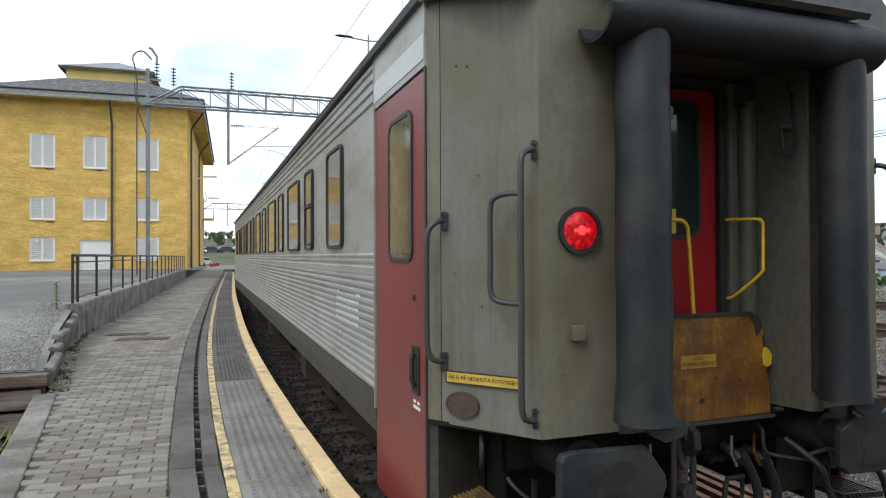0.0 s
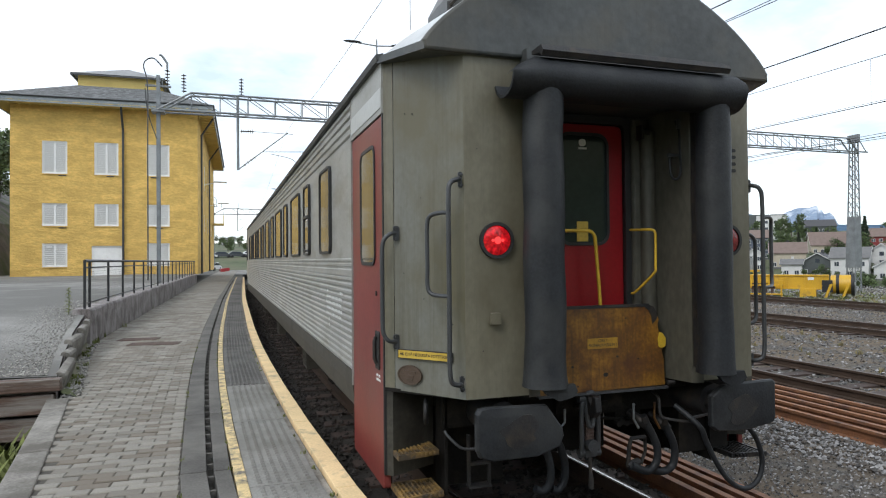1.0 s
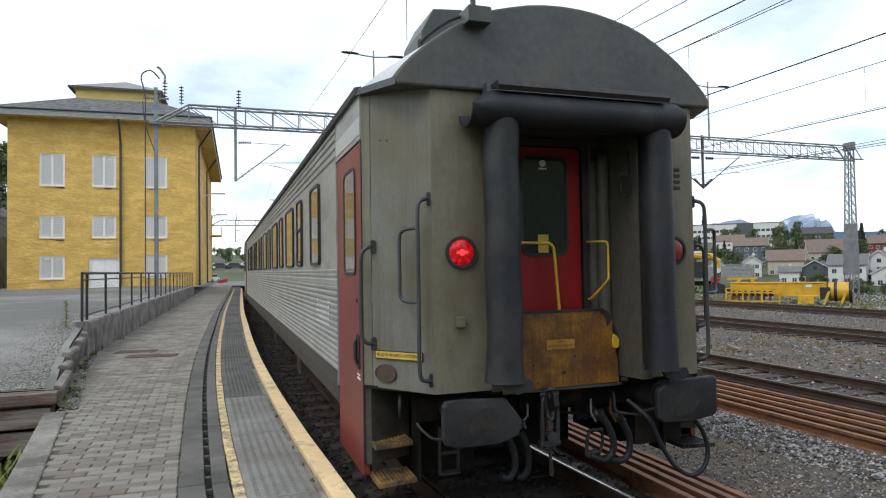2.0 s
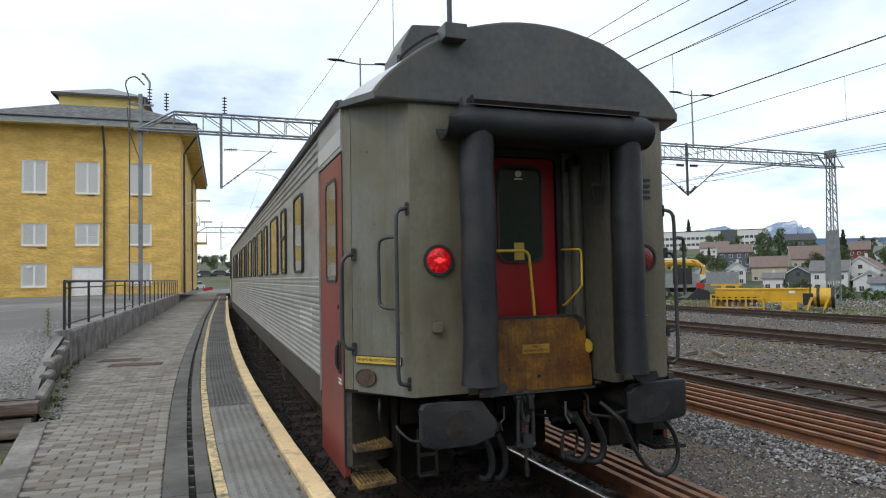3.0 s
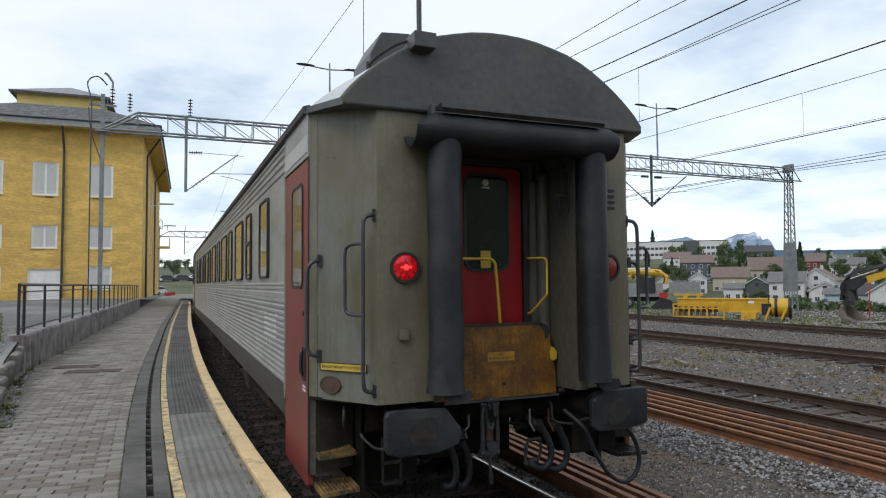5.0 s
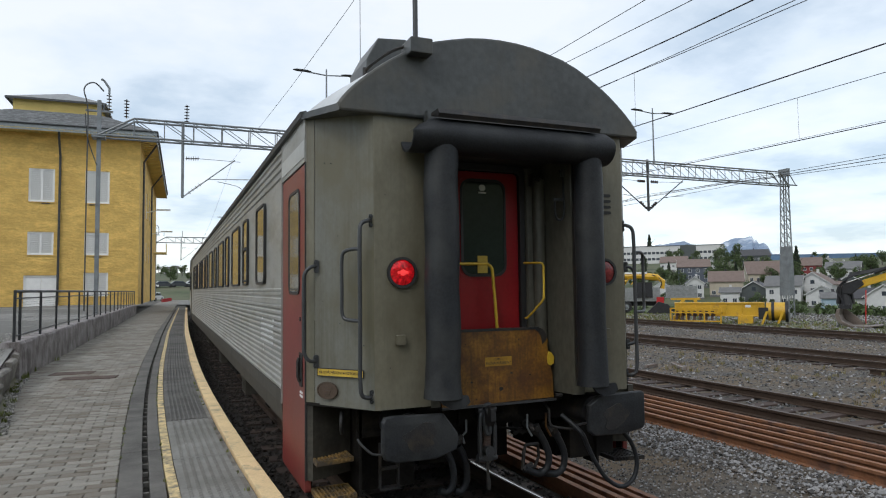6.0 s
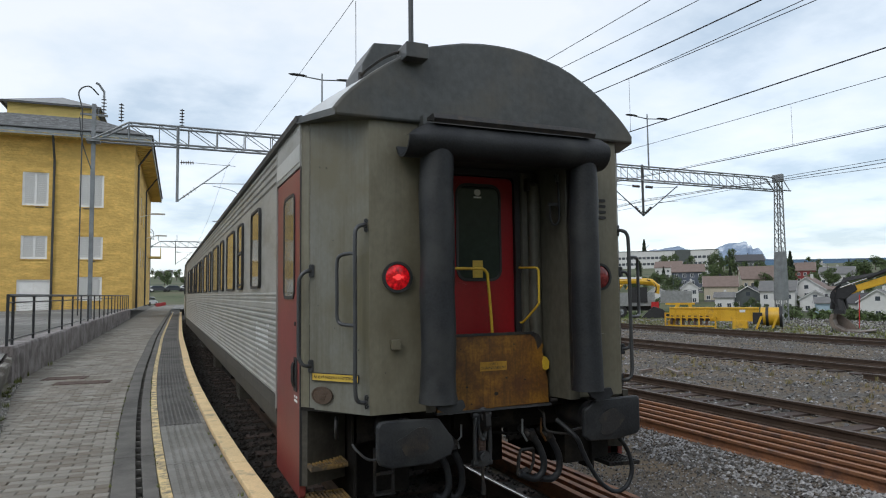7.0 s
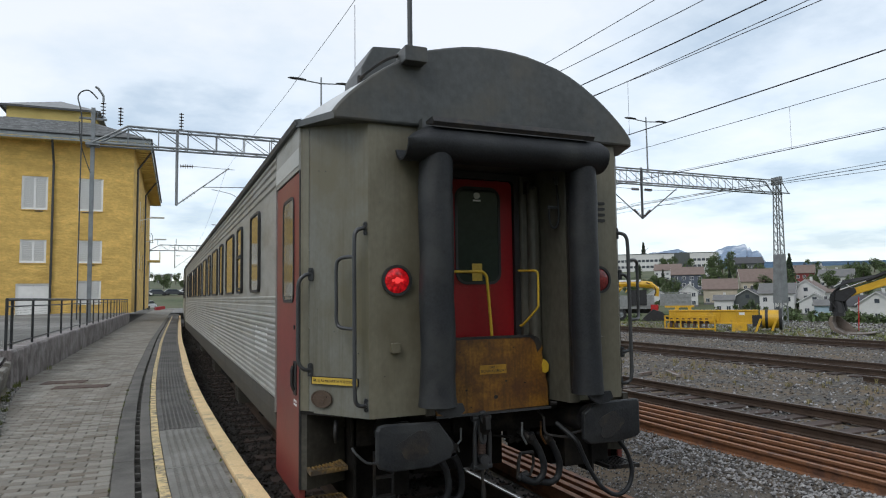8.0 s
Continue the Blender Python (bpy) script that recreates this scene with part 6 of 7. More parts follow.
# lamp standards on the beam
for x in (4.2, 23.4):
    g = Geo()
    g.tube([(x, 0, 9.1), (x, 0, 12.35)], [0.05, 0.035], 8)
    g.tube([(x - 1.25, 0, 12.15), (x, 0, 12.05), (x + 1.25, 0, 12.15)], 0.03, 6)
    lp = part("lamp_standard", g, GALV, gantry, "two-armed yard lamp")
    for s in (-1, 1):
        g = Geo()
        secs = [[(x + s * (1.0 + u), 0.13 * w * math.cos(a), 12.16 + 0.055 * w * math.sin(a)) for a in [2 * math.pi * k / 10 for k in range(10)]] for u, w in ((-0.3, 0.2), (-0.1, 0.8), (0.15, 1), (0.4, 0.9), (0.55, 0.3))]
        g.strip(secs, True)
        part("lamp_head", g, DARK_METAL, lp, smooth=True)
# lattice tower at the far end of the gantry
for dx in (-0.25, 0.25):
    for dy in (-0.3, 0.3):
        g = Geo()
        g.tube([(33.70 + dx, dy, -0.4), (33.92 + dx * 0.5, dy * 0.6, 9.0)], 0.045, 5)
        part("tower_leg", g, GALV, gantry)
g = Geo()
for k in range(16):
    z0, z1 = -0.2 + 0.56 * k, 0.36 + 0.56 * k
    f0, f1 = 1 - 0.5 * (z0 + 0.4) / 9.4, 1 - 0.5 * (z1 + 0.4) / 9.4
    c0, c1 = 33.70 + 0.22 * (z0 + 0.4) / 9.4, 33.70 + 0.22 * (z1 + 0.4) / 9.4
    for dy in (-0.3, 0.3):
        g.tube([(c0 - 0.25 * f0, dy * f0, z0), (c1 + 0.25 * f1, dy * f1, z1)], 0.02, 4)
        g.tube([(c0 + 0.25 * f0, dy * f0, z0), (c1 - 0.25 * f1, dy * f1, z1)], 0.02, 4)
    for s in (-1, 1):
        g.tube([(c0 + s * 0.25 * f0, -0.3 * f0, z0), (c1 + s * 0.25 * f1, 0.3 * f1, z1)], 0.02, 4)
part("tower_lattice", g, GALV, gantry)
g = Geo()
g.add([(33.74 - 0.28, -0.34, 1.3), (33.74 + 0.28, -0.34, 1.3), (33.82 + 0.22, -0.28, 4.4), (33.82 - 0.22, -0.28, 4.4), (33.74 - 0.28, 0.34, 1.3), (33.74 + 0.28, 0.34, 1.3), (33.82 + 0.22, 0.28, 4.4), (33.82 - 0.22, 0.28, 4.4)],
      [(0, 1, 2, 3), (5, 4, 7, 6), (4, 0, 3, 7), (1, 5, 6, 2)])
part("climb_guard", g, GALV, gantry, "grey sheet-metal climb guard")
g = Geo()
g.box(33.82, 34.02, -0.35, 0.35, 8.9, 9.4)
part("tower_cap", g, GALV, gantry)
far_gantry = copy_thing(gantry, pose(1.15, 92, 0.3))
tagged(far_gantry, "distant grey lattice gantry over the tracks")


def wire(x, z, y0=-30, y1=92, r=0.010, sag=0.0, drift=0.0):
    g = Geo()
    pts = []
    for k in range(25):
        y = y0 + (y1 - y0) * k / 24
        u = ((y - 25) % 67) / 67
        pts.append((x + drift * max(0, y) ** 2 / 4000, y, z - sag * 4 * u * (1 - u)))
    g.tube(pts, r, 5)
    return tagged(part("overhead_wire", g, WIRE), "thin dark overhead line wire above the tracks", "wire", "overhead wires")


for x, z, r, sag in ((0.10, 8.0, 0.005, 1.7), (7.26, 8.88, 0.009, 0.55), (7.26, 9.10, 0.009, 1.5), (7.26, 8.16, 0.014, 1.08), (7.26, 7.31, 0.008, 0.5), (7.26, 7.90, 0.008, 1.27),
                     (7.26, 6.14, 0.012, 0.6), (15.1, 8.06, 0.010, 0.5), (15.1, 6.96, 0.014, 0.8), (15.1, 7.03, 0.006, 0.83), (23.2, 7.28, 0.011, 0.4), (23.2, 7.24, 0.015, 0.55), (23.2, 7.42, 0.011, 1.1)):
    wire(x, z, r=r, sag=sag)
wire(34.0, 9.0, y0=25, y1=92, r=0.014)
for x, y, z0, z1 in ((7.26, 7.1, 5.67, 6.92), (15.1, 9.1, 6.38, 7.70), (15.1, 20.5, 6.75, 7.93), (7.26, 17.5, 6.0, 7.2), (0.1, 4.7, 5.5, 6.50)):
    g = Geo()
    g.tube([(x, y, z0), (x, y, z1)], 0.005, 4)
    tagged(part("dropper", g, WIRE), "thin upright dropper wire between overhead lines", "wire", "droppers")

# ================= storage yard =================

def wheel(parent, x, y, z, r, w, m):
    g = Geo()
    circ = [2 * math.pi * k / 20 for k in range(20)]
    g.strip([[(x + r_ * math.cos(a), y + d, z + r_ * math.sin(a)) for a in circ] for d, r_ in ((-w / 2, r * 0.55), (-w / 2, r * 0.95), (-w / 4, r), (w / 4, r), (w / 2, r * 0.95), (w / 2, r * 0.55))], True)
    t = part("tyre", g, MACH_BLACK, parent, smooth=True)
    g = Geo()
    g.strip([[(x + r_ * math.cos(a), y + d, z + r_ * math.sin(a)) for a in circ] for d, r_ in ((-w / 2, r * 0.56), (-w / 4, r * 0.4), (-w / 3, r * 0.15), (-w / 3, 0.01))], True)
    part("rim", g, m, t)


M1 = pose(27.75, 24.2, -0.25, 0, 0, -53)
rail_machine = base("track_machine", M1, "yellow steel beam of a track-laying machine lying on the ground", "track machine")
g = Geo()
g.box(-2.9, 2.0, -0.2, 0.2, 0.45, 1.22)
g.box(-2.9, 2.0, -0.26, 0.26, 1.16, 1.24)
g.box(-2.9, 2.0, -0.26, 0.26, 0.43, 0.50)
for k in range(6):
    g.box(-2.6 + 0.85 * k, -2.54 + 0.85 * k, -0.25, 0.25, 0.45, 1.2)
part("main_beam", g, MACH_YELLOW, rail_machine, "yellow I-beam", bevel=0.01)
g = Geo()
for z in (0.12, 0.62, 0.86):
    g.box(-3.1, -0.2, -0.72, -0.64, z, z + 0.07)
for x in (-3.1, -2.2, -1.2, -0.3):
    g.box(x, x + 0.08, -0.72, -0.64, 0.0, 0.93)
    g.box(x, x + 0.08, -0.7, -0.2, 0.62, 0.69)
part("guard_frame", g, MACH_YELLOW, rail_machine)
for k in range(7):
    g = Geo()
    x = -2.75 + 0.33 * k
    g.tube([(x, -0.5, 0.22), (x + 0.04, -0.45, 0.75)], 0.08, 8)
    g.tube([(x, -0.55, 0.6), (x + 0.16, -0.45, 0.5)], 0.06, 8)
    part("clamp_unit", g, DRAIN_RUST, rail_machine, "greasy clamp unit")
g = Geo()
g.tube([(2.1, 0.1, 0.72), (3.1, 0.1, 0.72)], 0.52, 18)
part("cable_drum", g, MACH_YELLOW, rail_machine, smooth=True)
g = Geo()
g.tube([(2.35, 0.1, 0.72), (2.5, 0.1, 0.72)], 0.56, 18)
g.tube([(3.05, 0.1, 0.72), (3.2, 0.1, 0.72)], 0.62, 18)
g.box(1.7, 2.2, -0.5, -0.2, 0.3, 0.95)
part("drum_flange", g, MACH_BLACK, rail_machine, smooth=True)
g = Geo()
g.box(3.21, 3.23, -0.25, 0.05, 0.7, 0.85)
g.box(1.0, 1.3, -0.215, -0.205, 0.95, 1.1)
part("data_plate", g, WHITE_INK, rail_machine)
g = Geo()
for x in (1.8, 2.6):
    g = Geo()
    g.prism([(x, 0.0), (x + 0.12, 0.0), (x + 0.42, 0.75), (x + 0.28, 0.75)], -0.52, -0.42)
    part("drum_strut", g, MACH_YELLOW, rail_machine)
for x0_, x1_ in ((-3.0, -2.6), (0.6, 1.4)):
    g = Geo()
    g.box(x0_, x1_, -0.3, 0.3, 0.0, 0.45)
    part("support_leg", g, MACH_YELLOW, rail_machine)

M2 = pose(35.6, 40.6, -0.25, 0, 0, -40)
truck = base("crane_truck", M2, "grey flatbed work truck with a folded yellow loader crane", "truck")
g = Geo()
g.box(-6.5, 1.2, -1.2, 1.2, 0.95, 1.15)
g.box(-6.5, 1.2, -1.22, -1.16, 1.15, 2.1)
g.box(-6.5, 1.2, 1.16, 1.22, 1.15, 2.1)
for k in range(8):
    g.box(-6.4 + k, -6.3 + k, -1.26, -1.2, 0.95, 2.1)
part("load_bed", g, MACH_GREY, truck, "grey aluminium drop-side bed")
for x in (-4.2, -2.9, -1.6):
    wheel(truck, x, -1.0, 0.5, 0.5, 0.35, GALV)
g = Geo()
g.box(-6.0, 1.0, -0.5, 0.5, 0.55, 0.95)
part("chassis", g, MACH_BLACK, truck)
g = Geo()
g.tube([(-5.5, 0, 3.0), (-0.5, 0, 3.15), (1.1, 0, 2.95)], 0.3, 8)
g.tube([(0.9, -0.2, 3.1), (1.5, -0.2, 2.6), (1.4, -0.2, 2.0)], 0.2, 8)
g.box(-3.9, -3.3, -0.4, 0.4, 1.15, 3.0)
g.tube([(-4, -0.5, 1.6), (-1.5, -0.45, 2.7)], 0.14, 8)
part("crane", g, MACH_YELLOW, truck, "folded yellow crane boom")
for k in range(4):
    g = Geo()
    g.tube(smooth_path([(0.6, -0.3 + 0.12 * k, 3.2), (1.2, -0.35 + 0.12 * k, 2.9), (1.35, -0.4 + 0.12 * k, 2.3), (0.9, -0.5 + 0.12 * k, 1.7)], 4), 0.045, 6)
    part("hydraulic_hose", g, MACH_BLACK, truck)
g = Geo()
g.box(-0.9, 0.6, -1.32, -1.2, 1.25, 2.55)
part("control_panel", g, MACH_BLACK, truck, "dark control panel and hoses")
for k in range(5):
    g = Geo()
    g.prism([(-3.4 + 0.55 * k, 2.35), (-3.3 + 0.55 * k, 2.35), (-2.9 + 0.55 * k, 2.95), (-3.0 + 0.55 * k, 2.95)], -0.36, -0.28)
    part("boom_brace", g, MACH_YELLOW, truck)
g = Geo()
g.box(-2.5, 0.2, -0.28, 0.28, 3.3, 3.45)
part("boom_cover", g, SHUTTER, truck)
g = Geo()
g.box(0.9, 1.5, -1.3, -0.9, 0.6, 1.3)
part("red_tank", g, mat("red_tank_paint", (0.45, 0.02, 0.02), 0.4), truck)
basket = base("work_platform", pose(36.0, 36.6, -0.25, 0, 0, -40), "grey mesh work basket on a yellow frame", "work platform")
g = Geo()
g.box(-1.3, 1.1, -0.7, 0.7, 1.25, 1.32)
for x in (-1.3, -0.7, -0.1, 0.5, 1.05):
    g.box(x, x + 0.05, -0.72, -0.67, 1.3, 2.3)
for z in (1.55, 1.9, 2.25):
    g.box(-1.3, 1.1, -0.72, -0.68, z, z + 0.05)
g.box(-1.28, 1.08, -0.69, -0.68, 1.3, 2.2)
part("basket", g, MACH_GREY, basket)
g = Geo()
g.prism([(-0.6, 0.0), (-0.3, 0.0), (0.2, 1.2), (-0.1, 1.2)], -0.8, -0.65)
g.prism([(1.1, 0.0), (1.35, 0.0), (1.0, 1.2), (0.75, 1.2)], -0.8, -0.65)
g.box(-0.9, 1.3, -0.7, 0.6, 1.1, 1.25)
g.box(-0.6, 1.4, -0.8, 0.6, 0.0, 0.12)
part("frame", g, MACH_YELLOW, basket)
g = Geo()
g.prism([(-2.6, 0.0), (-0.8, 0.0), (-0.4, 0.25), (-0.9, 0.75), (-1.6, 0.95)], -0.7, 0.3)
tagged(part("covered_heap", g, MACH_BLACK), "black plastic-covered heap beside the work basket", "heap").matrix_world = pose(35.9, 36.9, -0.25, 0, 0, -40)

M3 = pose(30.3, 18.2, -0.25, 0, 0, -60)
digger = base("excavator_arm", M3, "yellow excavator arm with a rusty grading bucket resting on the ground", "excavator")
g = Geo()
prof = [(-0.75, 0.95), (-0.85, 0.6), (-0.7, 0.25), (-0.3, 0.02), (0.5, 0.0), (1.15, 0.12), (1.2, 0.17), (0.5, 0.08), (-0.2, 0.12), (-0.55, 0.35), (-0.65, 0.65), (-0.6, 0.95)]
m = Matrix()
g.prism(prof, -0.8, 0.8, "y", m)
g.prism([(-0.8, 0.9), (-0.8, 0.4), (-0.4, 0.05), (0.4, 0.04), (0.0, 0.5), (-0.5, 0.95)], 0.78, 0.82)
part("bucket", g, mat("worn_bucket_steel", (0.16, 0.13, 0.11), 0.55, 0.4, 0.3, 2, 20, 0.1), digger, "worn steel bucket", bevel=0.02)
g = Geo()
g.box(-0.65, -0.15, -0.35, 0.35, 0.95, 1.15)
g.tube([(-0.4, 0, 1.1), (-0.45, 0, 1.9)], [0.32, 0.2], 10)
g.tube([(-0.75, -0.2, 1.2), (-0.6, -0.2, 2.1)], 0.09, 8)
g.tube([(-0.1, 0.2, 1.2), (-0.2, 0.2, 2.0)], 0.09, 8)
g.box(-0.75, 0.0, -0.2, 0.2, 1.85, 2.1)
part("tiltrotator", g, MACH_BLACK, digger)
g = Geo()
g.prism([(-0.35, 1.95), (-0.25, 2.20), (0.6, 2.50), (2.0, 3.0), (3.6, 3.75), (3.75, 3.40), (2.2, 2.66), (0.8, 2.20), (0.0, 1.90)], -0.16, 0.16)
part("dipper_arm", g, MACH_YELLOW, digger, "yellow dipper arm", bevel=0.03)
g = Geo()
g.prism([(-0.55, 1.75), (-0.45, 2.25), (-0.1, 2.42), (0.35, 2.45), (0.45, 2.2), (0.1, 1.9), (-0.1, 1.7)], -0.24, 0.24)
part("link", g, MACH_BLACK, digger, "black bucket linkage", bevel=0.03)
g = Geo()
g.tube([(-0.3, -0.24, 2.30), (1.0, -0.24, 2.80)], 0.045, 8)
part("ram_rod", g, RAIL_TOP, digger, "polished ram rod", smooth=True)
g = Geo()
g.tube([(0.9, -0.24, 2.78), (2.9, -0.24, 3.62)], 0.10, 10)
part("ram", g, MACH_BLACK, digger, smooth=True)
for k in range(5):
    g = Geo()
    g.tube(smooth_path([(-0.5 + 0.05 * k, -0.30 + 0.12 * k, 1.35), (-0.75 + 0.1 * k, -0.3 + 0.12 * k, 1.9), (-0.2, -0.3 + 0.12 * k, 2.55 + 0.04 * k), (0.9, -0.3 + 0.12 * k, 2.85 + 0.03 * k), (1.9, -0.3 + 0.12 * k, 3.30 - 0.03 * k), (2.7, -0.3 + 0.12 * k, 3.62), (3.4, -0.3 + 0.12 * k, 3.78)], 5), 0.035, 6)
    part("hydraulic_hose", g, MACH_BLACK, digger, smooth=True)
g = Geo()
g.prism([(3.3, 3.2), (3.5, 4.0), (5.2, 3.8), (7.5, 1.6), (7.2, 1.2), (5.0, 3.2)], -0.3, 0.3)
g.box(6.2, 9.4, -1.2, 1.2, 0.9, 1.9)
g.box(6.4, 9.2, -1.5, -1.0, 0.0, 0.8)
g.box(6.4, 9.2, 1.0, 1.5, 0.0, 0.8)
part("carrier", g, MACH_YELLOW, digger)
g = Geo()
g.tube([(0, 0, 0), (0.05, 0, 1.9)], 0.03, 6)
tagged(part("marker_pole", g, bpy.data.materials["red_tank_paint"]), "thin red marker pole standing by the track", "pole").matrix_world = pose(33.53, 19.88, -0.25, 0, 3, 0)

# ================= town on the hillside =================
H_WHITE = mat("white_house_boards", (0.54, 0.54, 0.53), 0.8, 0, 0.06, 1, 10, 0.05)
H_BEIGE = mat("beige_house_boards", (0.42, 0.37, 0.29), 0.8, 0, 0.08, 1, 10, 0.05)
H_DARK = mat("dark_house_boards", (0.075, 0.085, 0.085), 0.8, 0, 0.1, 1, 10, 0.05)
H_SLATE = mat("blue_grey_house_boards", (0.085, 0.10, 0.13), 0.8, 0, 0.08, 1, 10, 0.05)
H_RED = mat("red_house_boards", (0.20, 0.035, 0.035), 0.8, 0, 0.08, 1, 10, 0.05)
H_BLUE = mat("pale_blue_house_boards", (0.30, 0.40, 0.47), 0.8, 0, 0.08, 1, 10, 0.05)
R_BROWN = mat("brown_tile_roof", (0.165, 0.122, 0.105), 0.8, 0, 0.15, 1, 12, 0.2)
R_DARK = mat("dark_tile_roof", (0.055, 0.055, 0.06), 0.7, 0, 0.15, 1, 12, 0.2)
R_GREY = mat("grey_tile_roof", (0.14, 0.14, 0.14), 0.8, 0, 0.15, 1, 12, 0.2)
PANE = mat("far_window_pane", (0.05, 0.06, 0.075), 0.1, 0, 0.05, 1, 10, 0)
HOUSE_WORDS = {"white_house_boards": "white timber", "beige_house_boards": "beige timber", "dark_house_boards": "dark grey timber", "blue_grey_house_boards": "blue-grey timber", "red_house_boards": "dark red timber", "pale_blue_house_boards": "pale blue timber"}
ROOF_WORDS = {"brown_tile_roof": "a brown tiled roof", "dark_tile_roof": "a dark tiled roof", "grey_tile_roof": "a grey tiled roof"}


def house(x, y, w, h, rh, yaw, wall, roof, gable):
    """A gabled house: walls, roof, chimney and rows of windows."""
    h, w = max(h + 0.7, 3.4), max(w, 5.0)
    z = lift(x, y) - 0.6
    d = w * 0.8
    hb = base("house", pose(x, y, z, 0, 0, yaw), HOUSE_WORDS[wall.name] + " house with " + ROOF_WORDS[roof.name] + " on the hillside", "house", "houses")
    h += 0.6
    m = Matrix.Rotation(radians(90), 4, "Z") if not gable else Matrix()
    a, b = (w, d) if gable else (d, w)
    rh = max(rh, 0.3 * a)
    g = Geo()
    g.prism([(-a / 2, 0), (a / 2, 0), (a / 2, h), (0, h + rh), (-a / 2, h)], -b / 2, b / 2, "y", m)
    part("wall", g, wall, hb)
    g = Geo()
    t = 0.22
    ov = 0.45
    k = rh / (a / 2)
    g.prism([(-a / 2 - ov, h - ov * k), (0, h + rh), (a / 2 + ov, h - ov * k), (a / 2 + ov, h - ov * k + t), (0, h + rh + t), (-a / 2 - ov, h - ov * k + t)], -b / 2 - ov, b / 2 + ov, "y", m)
    part("roof", g, roof, hb)
    g = Geo()
    g.box(0.3, 0.9, -0.3, 0.3, h + rh * 0.5, h + rh + 0.9, m)
    part("chimney", g, wall if wall.name == "white_house_boards" else R_DARK, hb)
    g = Geo()
    g.box(-w / 2 - 0.03, w / 2 + 0.03, -d / 2 - 0.03, d / 2 + 0.03, 0, 0.9)
    part("plinth", g, R_GREY, hb)
    for e in (-1, 1):
        g = Geo()
        y0_, y1_ = e * (b / 2 + ov), e * (b / 2 + ov + 0.04)
        g.prism([(-a / 2 - ov, h - ov * k - 0.12), (0, h + rh - 0.12), (a / 2 + ov, h - ov * k - 0.12), (a / 2 + ov, h - ov * k + 0.14), (0, h + rh + 0.14), (-a / 2 - ov, h - ov * k + 0.14)], min(y0_, y1_), max(y0_, y1_), "y", m)
        part("bargeboard", g, H_WHITE, hb)
    floors = max(1, int((h - 0.4) / 2.5))
    n = max(2, int(w / 2.4))
    for f in range(floors):
        for i in range(n):
            cx = -w / 2 + w * (i + 0.5) / n
            zc = 0.9 + 2.5 * f + 0.75
            g = Geo()
            g.box(cx - 0.62, cx + 0.62, -d / 2 - 0.06, -d / 2 + 0.02, zc - 0.68, zc + 0.68)
            win = part("window", g, H_WHITE, hb)
            g = Geo()
            g.box(cx - 0.50, cx - 0.04, -d / 2 - 0.075, -d / 2, zc - 0.56, zc + 0.56)
            g.box(cx + 0.04, cx + 0.50, -d / 2 - 0.075, -d / 2, zc - 0.56, zc + 0.56)
            part("pane", g, PANE, win)
    if gable and rh > 2:
        g = Geo()
        g.box(-0.5, 0.5, -d / 2 - 0.06, -d / 2 + 0.02, h + 0.1, h + 1.1)
        part("window", g, PANE, hb)
    return hb


def tree(x, y, h, conifer):
    """A tapered trunk with limbs and a crown of many small leaf clumps."""
    z = lift(x, y) - 0.1
    h = max(h, 4.0)
    t = base("tree", pose(x, y, z), "tall dark conifer among the houses" if conifer else "leafy green birch among the houses", "tree", "trees")
    rng = np.random.default_rng(int(x * 10 + y))
    g = Geo()
    g.tube([(0, 0, 0), (0.02 * h, 0, 0.5 * h), (0, 0, 0.95 * h)], [0.028 * h, 0.018 * h, 0.004 * h], 7)
    for k in range(6):
        a, zz = rng.uniform(0, 6.28), h * rng.uniform(0.3, 0.7)
        g.tube([(0, 0, zz), (0.18 * h * math.cos(a), 0.18 * h * math.sin(a), zz + 0.14 * h)], [0.010 * h, 0.003 * h], 5)
    part("trunk", g, BARK, t)
    g = Geo()
    lobes = [(rng.uniform(-0.2, 0.2), rng.uniform(-0.2, 0.2), rng.uniform(0.35, 0.85), rng.uniform(0.10, 0.19)) for _ in range(9)]
    for k in range(1500):
        if conifer:
            u = rng.random() ** 0.8
            r = 0.17 * (1 - u) * (0.75 + 0.25 * math.sin(40 * u)) + 0.008
            a = rng.uniform(0, 6.28)
            p = Vector((r * math.cos(a), r * math.sin(a), 0.12 + 0.88 * u)) * h
        else:
            lx, ly, lz, lr = lobes[rng.integers(9)]
            v = Vector(rng.normal(size=3)).normalized() * lr * rng.uniform(0.6, 1.05)
            p = (Vector((lx, ly, lz)) + v) * h
        s = h * rng.uniform(0.014, 0.030)
        d1, d2 = Vector(rng.normal(size=3)).normalized() * s, Vector(rng.normal(size=3)).normalized() * s
        g.add([p - d1, p + d2, p + d1, p - d2], [(0, 1, 2, 3)])
    part("crown", g, LEAF_DARK if conifer else LEAF, t)
    return t


house(179.3, 183.9, 11.0, 6.8, 2.7, -43, H_SLATE, R_BROWN, False)
house(150.3, 153.6, 4.2, 4.2, 1.9, -38, H_WHITE, R_DARK, True)
house(256.2, 277.7, 13.8, 5.0, 3.0, -48, H_WHITE, R_BROWN, False)
house(162.5, 152.6, 9.8, 4.0, 3.0, -46, H_BEIGE, R_BROWN, False)
house(214.4, 183.2, 13.2, 2.7, 4.7, -38, H_BEIGE, R_BROWN, False)
house(344.1, 302.2, 16.7, 5.2, 4.0, -37, H_DARK, R_DARK, False)
house(152.6, 132.3, 9.0, 2.3, 2.5, -59, H_DARK, R_DARK, True)
house(153.5, 123.6, 8.5, 4.6, 2.5, -59, H_WHITE, R_GREY, False)
